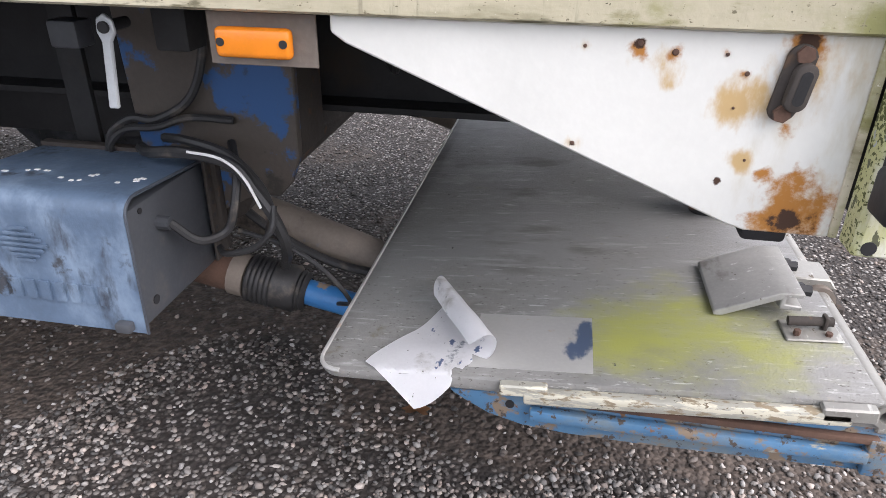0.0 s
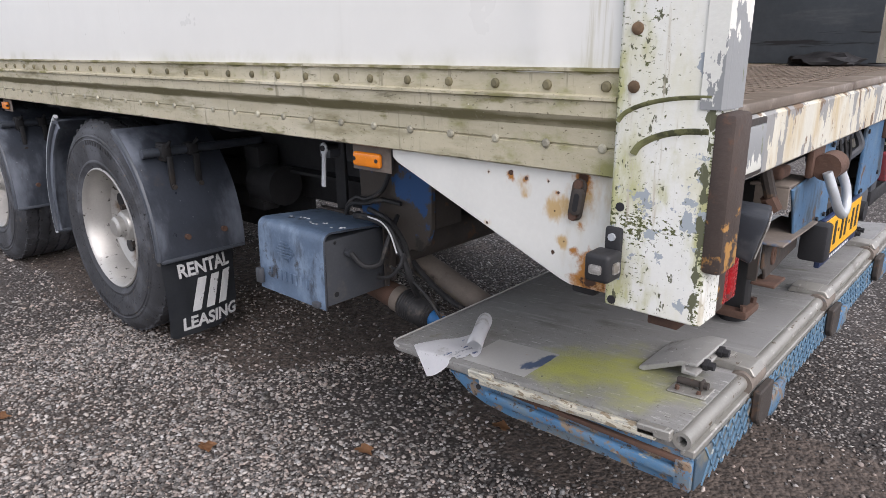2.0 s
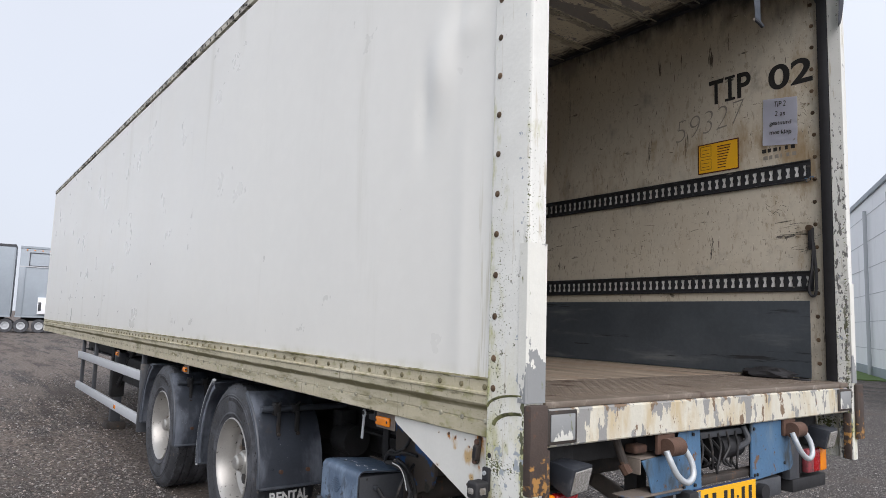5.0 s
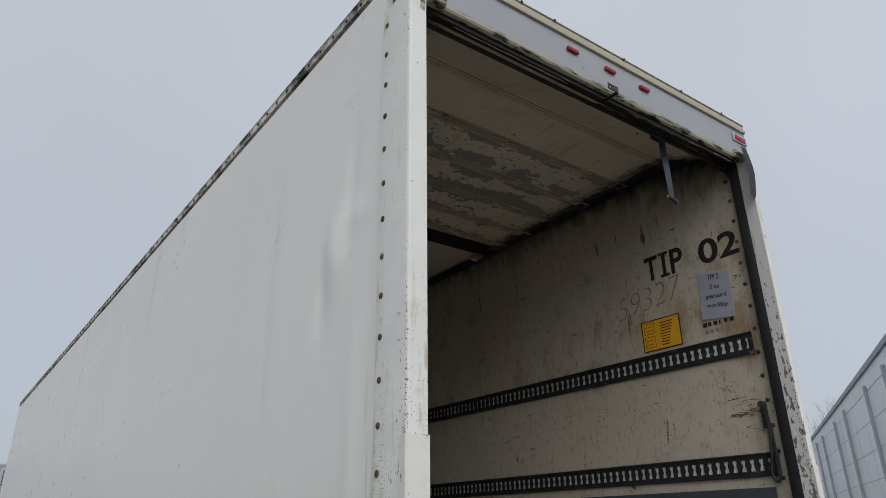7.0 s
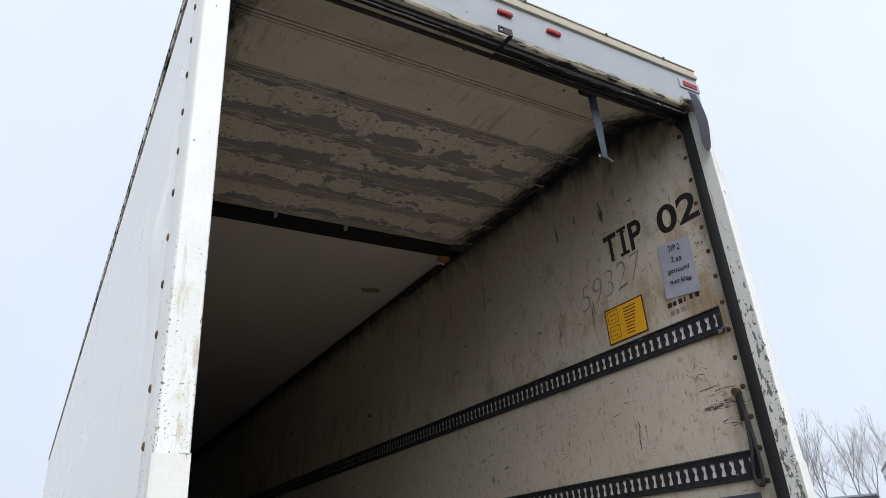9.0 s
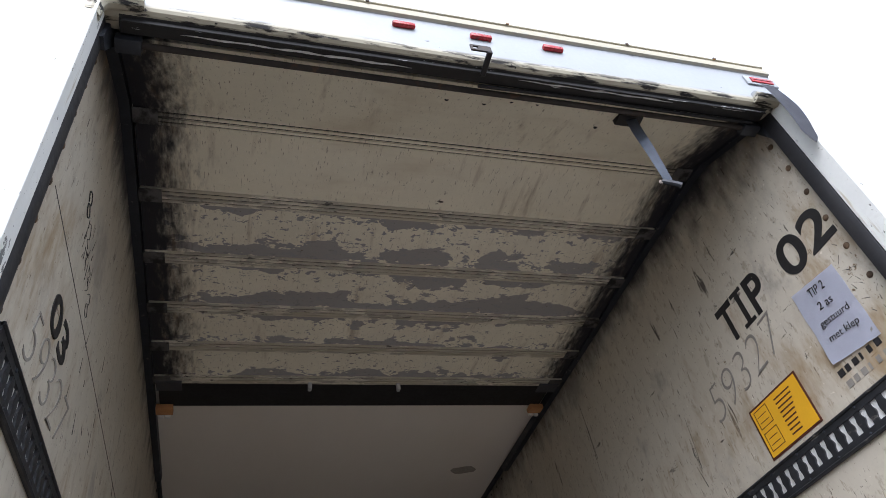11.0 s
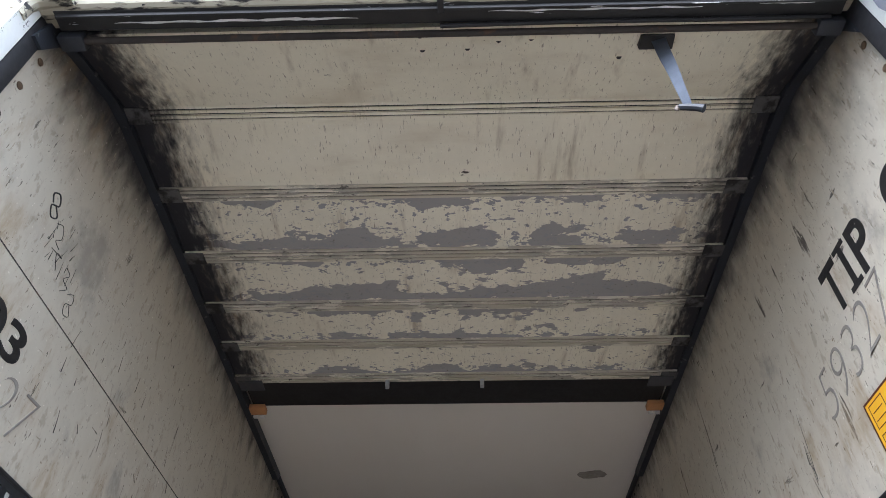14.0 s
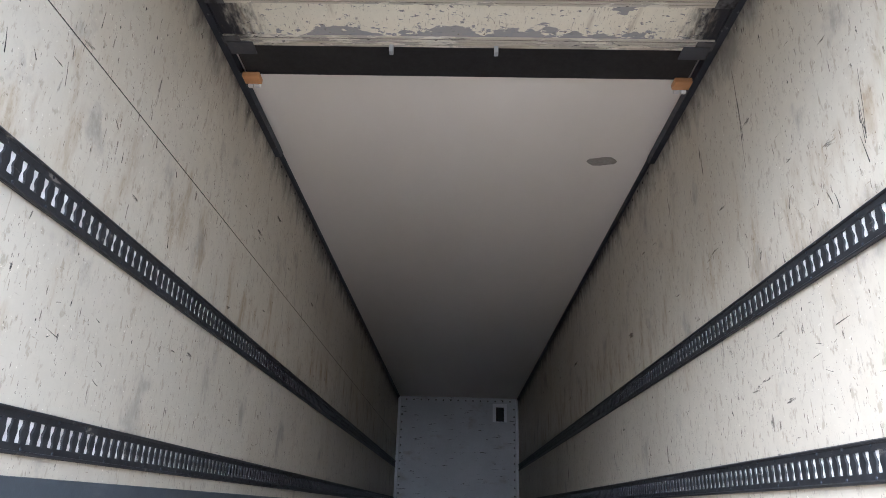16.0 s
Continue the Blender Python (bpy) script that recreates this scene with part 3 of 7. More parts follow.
M["print"] = mat("worn_pale_print", (0.52, 0.53, 0.53), 0.6, var=0.15, scale=20, layers=[((0.15, 0.15, 0.15), 40, 0.60, 0.64, U, None, None)])
M["ink"] = mat("black_paint_lettering", (0.014, 0.013, 0.013), 0.6, var=0.3, scale=20, layers=[((0.45, 0.41, 0.34), 34, 0.68, 0.70, U, None, None)])
M["pencil"] = mat("faded_marker", (0.25, 0.23, 0.20), 0.7, var=0.3, scale=20)
M["paper"] = mat("pale_paper", (0.66, 0.68, 0.78), 0.6, var=0.05, scale=12, bump=0.2, bscale=20, layers=[((0.42, 0.41, 0.40), 18, 0.66, 0.72, U, None, None)])
M["yellow"] = mat("yellow_sticker", (0.80, 0.43, 0.02), 0.4, var=0.06, scale=12)
M["plateback"] = mat("dark_blue_plate_holder", (0.02, 0.035, 0.09), 0.4, var=0.15, scale=20)
M["plate"] = mat("yellow_plate", (0.84, 0.44, 0.015), 0.35, var=0.05, scale=12)
M["maroon"] = mat("dark_border", (0.09, 0.025, 0.015), 0.5)
M["wood"] = mat("orange_wood_block", (0.58, 0.29, 0.12), 0.6, var=0.2, scale=14)
M["whiteframe"] = mat("bright_white_frame", (0.88, 0.89, 0.90), 0.4, var=0.05, scale=20)
M["white"] = mat("white_plastic", (0.78, 0.78, 0.77), 0.5, var=0.08, scale=20)
M["rag"] = mat("dirty_white_vinyl", (0.84, 0.84, 0.85), 0.5, var=0.06, scale=14, bump=0.15, layers=[((0.25, 0.27, 0.30), 22, 0.62, 0.70, U, None, None), ((0.12, 0.17, 0.30), 30, 0.64, 0.67, (1, 0.6, 1), None, None), ((0.06, 0.055, 0.05), 75, 0.68, 0.70, U, None, None), ((0.42, 0.40, 0.36), 9, 0.58, 0.75, U, None, None)])
M["cable"] = mat("black_cable_sheath", (0.025, 0.025, 0.026), 0.55, var=0.4, scale=20, layers=[((0.11, 0.095, 0.08), 12, 0.55, 0.7, U, 0.8, None)])
M["strap"] = mat("blue_grey_webbing", (0.19, 0.22, 0.27), 0.8, var=0.2, scale=30, bump=0.4, bscale=400)
M["straprubber"] = mat("grey_rubber_strip", (0.075, 0.078, 0.095), 0.6, var=0.2, scale=8)
M["lens_o"] = mat("orange_lens", (0.85, 0.25, 0.015), 0.2, var=0.1, scale=30, spec=0.6)
M["lens_r"] = mat("red_lens", (0.36, 0.012, 0.016), 0.25, var=0.25, scale=30, spec=0.5, layers=[((0.09, 0.035, 0.03), 26, 0.56, 0.68, U, 0.7, None)])
M["lampblack"] = mat("dusty_black_lamp_plastic", (0.022, 0.026, 0.034), 0.55, var=0.3, scale=9, bump=0.1, layers=[((0.055, 0.058, 0.064), 12, 0.52, 0.66, U, 0.75, None)])
M["lens_p"] = mat("faded_pink_lens", (0.25, 0.05, 0.06), 0.4, var=0.2, scale=30, layers=[((0.10, 0.06, 0.055), 26, 0.54, 0.68, U, 0.7, None)])
M["lens_w"] = mat("clear_lamp_lens", (0.30, 0.29, 0.27), 0.25, var=0.2, scale=40, spec=0.6, layers=[((0.16, 0.145, 0.12), 24, 0.5, 0.66, U, 0.6, None)])


def gravel_ground():
    """Packed gravel: cells of stone in dark soil with crevice shade painted in, a muddy band under the trailer that
    also carries shade, dusty ruts farther off.
    """
    m = bpy.data.materials.new("packed_gravel_ground")
    m.use_nodes = True
    nt = m.node_tree
    nt.nodes.clear()
    nd, ln = nt.nodes.new, nt.links.new
    out, bs, tc = nd("ShaderNodeOutputMaterial"), nd("ShaderNodeBsdfPrincipled"), nd("ShaderNodeTexCoord")
    ln(bs.outputs[0], out.inputs["Surface"])
    bs.inputs["Roughness"].default_value = 0.85
    co = tc.outputs["Object"]

    def nz(scale, detail=5.0, stretch=(1, 1, 1), rough=0.6):
        mp, n_ = nd("ShaderNodeMapping"), nd("ShaderNodeTexNoise")
        mp.inputs["Scale"].default_value = stretch
        ln(co, mp.inputs["Vector"])
        ln(mp.outputs[0], n_.inputs["Vector"])
        n_.inputs["Scale"].default_value, n_.inputs["Detail"].default_value, n_.inputs["Roughness"].default_value = scale, detail, rough
        return n_.outputs[0]

    def rng_(v, a, b, lo=0.0, hi=1.0):
        r = nd("ShaderNodeMapRange")
        r.interpolation_type = "SMOOTHSTEP"
        for i_, x in enumerate((a, b, lo, hi)):
            r.inputs[1 + i_].default_value = x
        ln(v, r.inputs[0])
        return r.outputs[0]

    def math_(op, a, b):
        x = nd("ShaderNodeMath")
        x.operation = op
        for i_, c in enumerate((a, b)):
            if isinstance(c, float):
                x.inputs[i_].default_value = c
            else:
                ln(c, x.inputs[i_])
        return x.outputs[0]

    def mix(f, a, b):
        x = nd("ShaderNodeMixRGB")
        ln(f, x.inputs[0])
        for i_, c in ((1, a), (2, b)):
            if isinstance(c, tuple):
                x.inputs[i_].default_value = (*c, 1)
            else:
                ln(c, x.inputs[i_])
        return x.outputs[0]

    def cells(scale, low, mid_, top):
        vor = nd("ShaderNodeTexVoronoi")
        vor.inputs["Scale"].default_value = scale
        ln(co, vor.inputs["Vector"])
        sep = nd("ShaderNodeSeparateColor")
        ln(vor.outputs["Color"], sep.inputs[0])
        ramp = nd("ShaderNodeValToRGB")
        el = ramp.color_ramp.elements
        el[0].position, el[0].color = 0.0, (low, low * 0.83, low * 0.73, 1)
        el[1].position, el[1].color = 1.0, (top, top * 0.94, top * 0.88, 1)
        e2 = el.new(0.6)
        e2.color = (mid_, mid_ * 0.87, mid_ * 0.78, 1)
        ln(sep.outputs[0], ramp.inputs[0])
        # gaps between cells: dark soil, with the shade of the crevices in its colour
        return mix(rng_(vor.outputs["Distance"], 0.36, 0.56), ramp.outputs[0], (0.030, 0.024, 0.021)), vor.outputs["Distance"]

    sx_ = nd("ShaderNodeSeparateXYZ")
    ln(co, sx_.inputs[0])
    X, Y = sx_.outputs[0], sx_.outputs[1]
    fine, fine_h = cells(66.0, 0.020, 0.105, 0.40)
    coarse, coarse_h = cells(24.0, 0.025, 0.100, 0.38)
    far = rng_(X, -3.2, -6.0)
    stones = mix(math_("MULTIPLY", far, rng_(nz(9.0, 3.0), 0.40, 0.60)), fine, coarse)
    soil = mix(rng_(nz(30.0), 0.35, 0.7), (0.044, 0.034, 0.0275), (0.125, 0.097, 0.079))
    # mud band; its dark tone also paints part of the shade under the trailer
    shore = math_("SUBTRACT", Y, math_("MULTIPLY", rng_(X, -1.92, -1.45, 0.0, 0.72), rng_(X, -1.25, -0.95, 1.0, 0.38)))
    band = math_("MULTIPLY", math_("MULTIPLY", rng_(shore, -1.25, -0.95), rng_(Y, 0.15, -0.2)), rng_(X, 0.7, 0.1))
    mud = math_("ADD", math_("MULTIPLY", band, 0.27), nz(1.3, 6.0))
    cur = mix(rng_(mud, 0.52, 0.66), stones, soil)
    ruts = math_("ADD", nz(0.55, 7.0, (0.35, 2.4, 1), 0.68), math_("MULTIPLY", rng_(nz(7.0, 4.0, (0.6, 1.6, 1)), 0.3, 0.7), 0.10))
    dust = mix(rng_(nz(19.0, 4.0), 0.36, 0.64), (0.075, 0.058, 0.048), (0.26, 0.215, 0.183))
    cur = mix(math_("MULTIPLY", math_("MULTIPLY", rng_(ruts, 0.46, 0.58), 0.75), rng_(X, -3.0, -8.0)), cur, dust)
    cur = mix(math_("MULTIPLY", rng_(nz(0.8, 7.0, (0.30, 2.8, 1), 0.7), 0.55, 0.62), rng_(X, -1.5, -5.0)), cur, (0.050, 0.040, 0.034))
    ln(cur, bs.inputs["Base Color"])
    bp, b2 = nd("ShaderNodeBump"), nd("ShaderNodeBump")
    for b_, k_, h_ in ((bp, 0.010, fine_h), (b2, 0.03, coarse_h)):
        b_.inputs["Strength"].default_value, b_.inputs["Distance"].default_value = 0.9, k_
        b_.invert = True
        ln(h_, b_.inputs["Height"])
    ln(far, b2.inputs["Strength"])
    ln(bp.outputs[0], b2.inputs["Normal"])
    ln(b2.outputs[0], bs.inputs["Normal"])
    return m


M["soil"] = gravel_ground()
M["stone"] = mat("grey_gravel_stone", (0.209, 0.184, 0.163), 0.7, var=0.4, scale=60, island=0.92, bump=0.2, bscale=200)
M["leaf"] = mat("dry_brown_leaf", (0.30, 0.15, 0.07), 0.7, var=0.3, scale=40)
M["cladding"] = mat("white_metal_cladding", (0.83, 0.85, 0.87), 0.45, var=0.05, scale=0.4, layers=[((0.60, 0.62, 0.63), 1.2, 0.5, 0.75, (1, 1, 0.2), None, None)])
M["bark"] = mat("pale_bare_bark", (0.27, 0.25, 0.23), 0.9, var=0.25, scale=2)
M["grass"] = mat("grass_strip", (0.085, 0.15, 0.03), 0.9, var=0.4, scale=4, bump=0.6)
M["bin"] = mat("dark_bin_plastic", (0.03, 0.033, 0.038), 0.5, var=0.2, scale=3)
M["curtain"] = mat("dark_grey_curtain", (0.045, 0.048, 0.055), 0.55, var=0.2, scale=1.2)
M["green"] = mat("green_tarpaulin", (0.035, 0.13, 0.10), 0.5, var=0.15, scale=1.2)
M["orange"] = mat("orange_band", (0.75, 0.16, 0.04), 0.5, var=0.08, scale=1.2)
M["farwhite"] = mat("pale_trailer_paint", (0.43, 0.44, 0.42), 0.4, var=0.06, scale=0.8)
M["joint"] = mat("pale_joint_metal", (0.47, 0.49, 0.51), 0.45, var=0.05, scale=1)
# blue-grey haze of distance is mixed into this trailer colour
M["faryard"] = mat("haze_tinted_trailer_paint", (0.30, 0.345, 0.385), 0.45, var=0.12, scale=0.5)
M["fargrey"] = mat("pale_grey_trailer_paint", (0.27, 0.31, 0.345), 0.45, var=0.1, scale=0.8)


# ---- mesh helpers ----
ROOT = {}


def thing(name, at, label, category, group="", kind=""):
    ob = new(name)
    ob.location = at
    ob.empty_display_size = 0.2
    ROOT[ob.name] = Vector(at)
    return tagged(ob, label, category, group, kind)


def finish(bm, angle=32):
    bmesh.ops.recalc_face_normals(bm, faces=bm.faces)
    me = bpy.data.meshes.new("mesh")
    bm.to_mesh(me)
    bm.free()
    me.polygons.foreach_set("use_smooth", [True] * len(me.polygons))
    me.set_sharp_from_angle(angle=radians(angle))
    return me


def part(name, bm, material, parent, label="", angle=32):
    """One mesh, given in world coordinates, under a thing or a part."""
    base = ROOT.get(parent.name, Vector()) if parent else Vector()
    bmesh.ops.translate(bm, verts=bm.verts, vec=-base)
    me = finish(bm, angle)
    me.materials.append(M[material])
    ob = new(name, me)
    if parent:
        ob.parent = parent
        ROOT[ob.name] = base
    return tagged(ob, label)


def piece(name, me, parent, m):
    """A repeated piece on shared mesh data."""
    ob = new(name, me)
    ob.parent = parent
    ob.matrix_basis = Matrix.Translation(-ROOT.get(parent.name, Vector())) @ m
    ROOT[ob.name] = ROOT.get(parent.name, Vector())
    return ob


def box(bm, x0, x1, y0, y1, z0, z1, m=None):
    v = [bm.verts.new((x, y, z)) for x in (x0, x1) for y in (y0, y1) for z in (z0, z1)]
    for f in ((0, 1, 3, 2), (4, 6, 7, 5), (0, 4, 5, 1), (2, 3, 7, 6), (0, 2, 6, 4), (1, 5, 7, 3)):
        bm.faces.new([v[i] for i in f])
    if m is not None:
        bmesh.ops.transform(bm, matrix=m, verts=v)
    return v


def bev(bm, w=0.004, seg=2):
    bmesh.ops.recalc_face_normals(bm, faces=bm.faces)
    es = [e for e in bm.edges if len(e.link_faces) == 2 and e.calc_face_angle(0) > 0.5]
    bmesh.ops.bevel(bm, geom=es, offset=w, segments=seg, affect="EDGES", profile=0.5)
    return bm


def rbox(x0, x1, y0, y1, z0, z1, w=0.004, seg=2, m=None):
    bm = bmesh.new()
    box(bm, x0, x1, y0, y1, z0, z1, m)
    return bev(bm, w, seg) if w else bm


def prism(bm, pts, axis, a, b):
    """Extrudes a 2D outline along an axis. x: (y, z), y: (x, z), z: (x, y)."""
    def at(p, s):
        return {"x": (s, p[0], p[1]), "y": (p[0], s, p[1]), "z": (p[0], p[1], s)}[axis]
    lo, hi = [bm.verts.new(at(p, a)) for p in pts], [bm.verts.new(at(p, b)) for p in pts]
    bm.faces.new(lo)
    bm.faces.new(hi[::-1])
    n = len(pts)
    for i in range(n):
        bm.faces.new((lo[i], hi[i], hi[(i + 1) % n], lo[(i + 1) % n]))
    return bm


def smooth_path(pts, n=6):
    pts = [Vector(p) for p in pts]
    if len(pts) < 3:
        return pts
    out = []
    ext = [pts[0] * 2 - pts[1]] + pts + [pts[-1] * 2 - pts[-2]]
    for i in range(1, len(ext) - 2):
        p0, p1, p2, p3 = ext[i - 1:i + 3]
        for k in range(n):
            t = k / n
            out.append(0.5 * ((2 * p1) + (p2 - p0) * t + (2 * p0 - 5 * p1 + 4 * p2 - p3) * t * t + (3 * p1 - p0 - 3 * p2 + p3) * t ** 3))
    return out + [pts[-1]]


def tube(bm, pts, r, seg=8, r1=None, curve=True, flat=1.0):
    """A round tube along a path; r1: radius at its end; flat squeezes it."""
    pts = smooth_path(pts) if curve else [Vector(p) for p in pts]
    rings, n = [], len(pts)
    side = None
    for i, p in enumerate(pts):
        d = (pts[min(i + 1, n - 1)] - pts[max(i - 1, 0)]).normalized()
        if side is None:
            side = d.orthogonal().normalized()
        side = (side - d * side.dot(d)).normalized()
        up = d.cross(side)
        rad = r if r1 is None else r + (r1 - r) * i / max(1, n - 1)
        rings.append([bm.verts.new(p + (side * math.cos(2 * math.pi * k / seg) + up * math.sin(2 * math.pi * k / seg) * flat) * rad) for k in range(seg)])
    for a, b in zip(rings, rings[1:]):
        for k in range(seg):
            bm.faces.new((a[k], a[(k + 1) % seg], b[(k + 1) % seg], b[k]))
    bm.faces.new(rings[0][::-1])
    bm.faces.new(rings[-1])
    return bm


def cyl(p0, p1, r, seg=16, bm=None):
    return tube(bm or bmesh.new(), [p0, p1], r, seg, curve=False)


def lathe(bm, prof, c, seg=48, axis="y"):
    """Turns an outline of (radius, along) round an axis through c."""
    rings = []
    for k in range(seg):
        a = 2 * math.pi * k / seg
        row = []
        for r, s in prof:
            u, v = r * math.cos(a), r * math.sin(a)
            row.append(bm.verts.new(Vector(c) + Vector({"y": (u, s, v), "x": (s, u, v), "z": (u, v, s)}[axis])))
        rings.append(row)
    for k in range(seg):
        a, b = rings[k], rings[(k + 1) % seg]
        for i in range(len(prof) - 1):
            bm.faces.new((a[i], a[i + 1], b[i + 1], b[i]))
    bmesh.ops.remove_doubles(bm, verts=bm.verts, dist=0.0002)
    return bm


def dome(r, h, seg=10, axis="-y"):
    """A low rivet or bolt head, its base at the origin."""
    bm = bmesh.new()
    prof = [(r, 0), (r * 0.94, h * 0.5), (r * 0.6, h * 0.92), (0.0001, h)]
    lathe(bm, prof, (0, 0, 0), seg, "y")
    m = {"-y": pose(0, 0, 0, 180), "y": Matrix(), "x": pose(0, 0, 0, 0, 0, -90), "-z": pose(0, 0, 0, -90)}[axis]
    bmesh.ops.transform(bm, matrix=m, verts=bm.verts)
    return bm


def text(name, s, size, material, parent, m, depth=0.0015, bold=0.0, shear=0.0, label="", fit=None):
    cu = bpy.data.curves.new("text", "FONT")
    cu.body, cu.size, cu.extrude, cu.offset, cu.shear, cu.align_x = s, size, depth, bold, shear, "LEFT"
    ob = new("text", cu)
    bpy.context.view_layer.update()
    me = bpy.data.meshes.new_from_object(ob.evaluated_get(bpy.context.evaluated_depsgraph_get()))
    bpy.data.objects.remove(ob)
    bm = bmesh.new()
    bm.from_mesh(me)
    if fit:
        lo = [min(v.co[i] for v in bm.verts) for i in (0, 1)]
        hi = [max(v.co[i] for v in bm.verts) for i in (0, 1)]
        bmesh.ops.transform(bm, matrix=Matrix.Diagonal((fit[0] / (hi[0] - lo[0]), fit[1] / (hi[1] - lo[1]), 1, 1)) @ Matrix.Translation((-lo[0], -lo[1], 0)), verts=bm.verts)
    bmesh.ops.transform(bm, matrix=m, verts=bm.verts)
    return part(name, bm, material, parent, label)


# ---- ground ----
def axis_steps(a, b, fine, far):
    inner = np.arange(a, b + 1e-6, fine)
    out = [0.4, 1.2, 2.8, 6, 12, 24, 48, 95, 190, far]
    return np.concatenate([a - np.array(out[::-1]), inner, b + np.array(out)])


gx, gy = axis_steps(-9.0, 4.5, 0.09, 420.0), axis_steps(-5.0, 4.0, 0.09, 420.0)
GX, GY = np.meshgrid(gx, gy, indexing="ij")


def ground_height(x, y):
    return 0.010 * math.sin(1.3 * x + 0.6 * y) * math.sin(1.1 * y - 0.4 * x) + 0.012 * noise.noise(Vector((x * 0.8, y * 0.8, 0.3))) + 0.006 * noise.noise(Vector((x * 4, y * 4, 1.7)))


gz = [ground_height(x, y) if abs(x) < 14 and abs(y) < 14 else 0.0 for x, y in zip(GX.ravel(), GY.ravel())]
nx, ny = len(gx), len(gy)
me = bpy.data.meshes.new("ground")
me.from_pydata([(float(x), float(y), float(z)) for x, y, z in zip(GX.ravel(), GY.ravel(), gz)], [],
               [(i * ny + j, (i + 1) * ny + j, (i + 1) * ny + j + 1, i * ny + j + 1) for i in range(nx - 1) for j in range(ny - 1)])
me.polygons.foreach_set("use_smooth", [True] * len(me.polygons))
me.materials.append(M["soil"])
tagged(new("ground", me), "damp brown gravel yard with dark muddy patches and some painted shade", "ground", kind="structure")

# ---- loose gravel: many small stones in one mesh ----
rng = np.random.default_rng(7)
ico = bmesh.new()
bmesh.ops.create_icosphere(ico, subdivisions=1, radius=1.0)
ico_v = np.array([v.co[:] for v in ico.verts])
ico_f = np.array([[v.index for v in f.verts] for f in ico.faces])
ico.free()
oct_v = np.array([(1, 0.1, 0), (-1, 0, 0.1), (0, 1, 0), (0.1, -1, 0), (0, 0, 1), (0, 0, -1)], float)
oct_f = np.array([(0, 2, 4), (2, 1, 4), (1, 3, 4), (3, 0, 4), (2, 0, 5), (1, 2, 5), (3, 1, 5), (0, 3, 5)])


def scatter(count, x0, x1, y0, y1, r0, r1):
    x, y = rng.uniform(x0, x1, count), rng.uniform(y0, y1, count)
    patch = np.array([noise.noise(Vector((a * 1.1, b * 1.1, 4.2))) for a, b in zip(x, y)])
    edge = np.array([noise.noise(Vector((a * 2.6, b * 2.6, 9.1))) for a, b in zip(x, y)])
    shore = y - 0.72 * np.clip((x + 1.92) / 0.47, 0, 1) * (1 - 0.62 * np.clip((x + 1.25) / 0.3, 0, 1))
    muddy = np.clip((shore + 1.24 + 0.24 * edge) / 0.22, 0, 1) * np.clip((0.1 - y) / 0.3, 0, 1) * np.clip((x + 9) / 2.5, 0, 1) * np.clip((0.45 - x) / 0.5, 0, 1)
    fade = np.clip(np.minimum(np.minimum(x - x0, x1 - x), np.minimum(y - y0, y1 - y)) / (0.22 * (y1 - y0)) + 0.7 * edge, 0, 1)
    keep = rng.uniform(0, 1, count) < fade * np.clip((0.92 + 1.5 * patch) * (1 - 0.92 * muddy), 0.05, 1)
    x, y = x[keep], y[keep]
    r = r0 + (r1 - r0) * rng.uniform(0, 1, len(x)) ** 2.2
    z = np.array([ground_height(a, b) for a, b in zip(x, y)])
    return x, y, z, r


def stone_cloud(sets, base_v, base_f):
    sx, sy, sz, sr = (np.concatenate([q[i] for q in sets]) for i in range(4))
    n, k = len(sx), len(base_v)
    ang = rng.uniform(0, 2 * math.pi, n)
    squash = np.stack([rng.uniform(0.75, 1.3, n), rng.uniform(0.6, 1.0, n), rng.uniform(0.35, 0.70, n)], 1)
    v = base_v[None] * (1 + rng.uniform(-0.38, 0.30, (n, k, 1))) * squash[:, None, :] * sr[:, None, None]
    v[..., 2] += v[..., 0] * rng.uniform(-0.4, 0.4, n)[:, None]
    ca, sa = np.cos(ang)[:, None], np.sin(ang)[:, None]
    v = np.stack([v[..., 0] * ca - v[..., 1] * sa + sx[:, None], v[..., 0] * sa + v[..., 1] * ca + sy[:, None], v[..., 2] + (sz + sr * 0.25)[:, None]], -1).reshape(-1, 3)
    return v, (base_f[None] + k * np.arange(n)[:, None, None]).reshape(-1, 3)


va, fa = stone_cloud([scatter(86000, -5.0, 3.4, -3.9, 1.5, 0.0050, 0.0110), scatter(60000, -8.5, 6.0, -6.8, 6.0, 0.006, 0.015), scatter(50000, -17.0, -2.0, -9.5, 3.5, 0.009, 0.022)], oct_v, oct_f)
vb, fb = stone_cloud([scatter(140000, -3.3, 2.3, -2.85, -0.15, 0.0058, 0.0115), scatter(260, -4, 3, -3.5, 1.5, 0.012, 0.019)], ico_v, ico_f)
vv, ff = np.concatenate([va, vb]), np.concatenate([fa, fb + len(va)])
me = bpy.data.meshes.new("gravel")
me.vertices.add(len(vv))
me.vertices.foreach_set("co", vv.ravel())
me.loops.add(ff.size)
me.loops.foreach_set("vertex_index", ff.ravel())
me.polygons.add(len(ff))
me.polygons.foreach_set("loop_start", np.arange(0, ff.size, 3))
me.polygons.foreach_set("loop_total", np.full(len(ff), 3))
me.polygons.foreach_set("use_smooth", [True] * len(ff))
me.update(calc_edges=True)
me.materials.append(M["stone"])
tagged(new("gravel", me), "loose grey gravel stones on the yard", "gravel", kind="stuff")


# ---- the box trailer ----
trailer = thing("semi_trailer", (0, 0, 0), "old white box semi-trailer, mossy and rusty, rear door open", "trailer")
X0, XR = -13.40, -0.112


CREASE = (-0.835, 0.60)


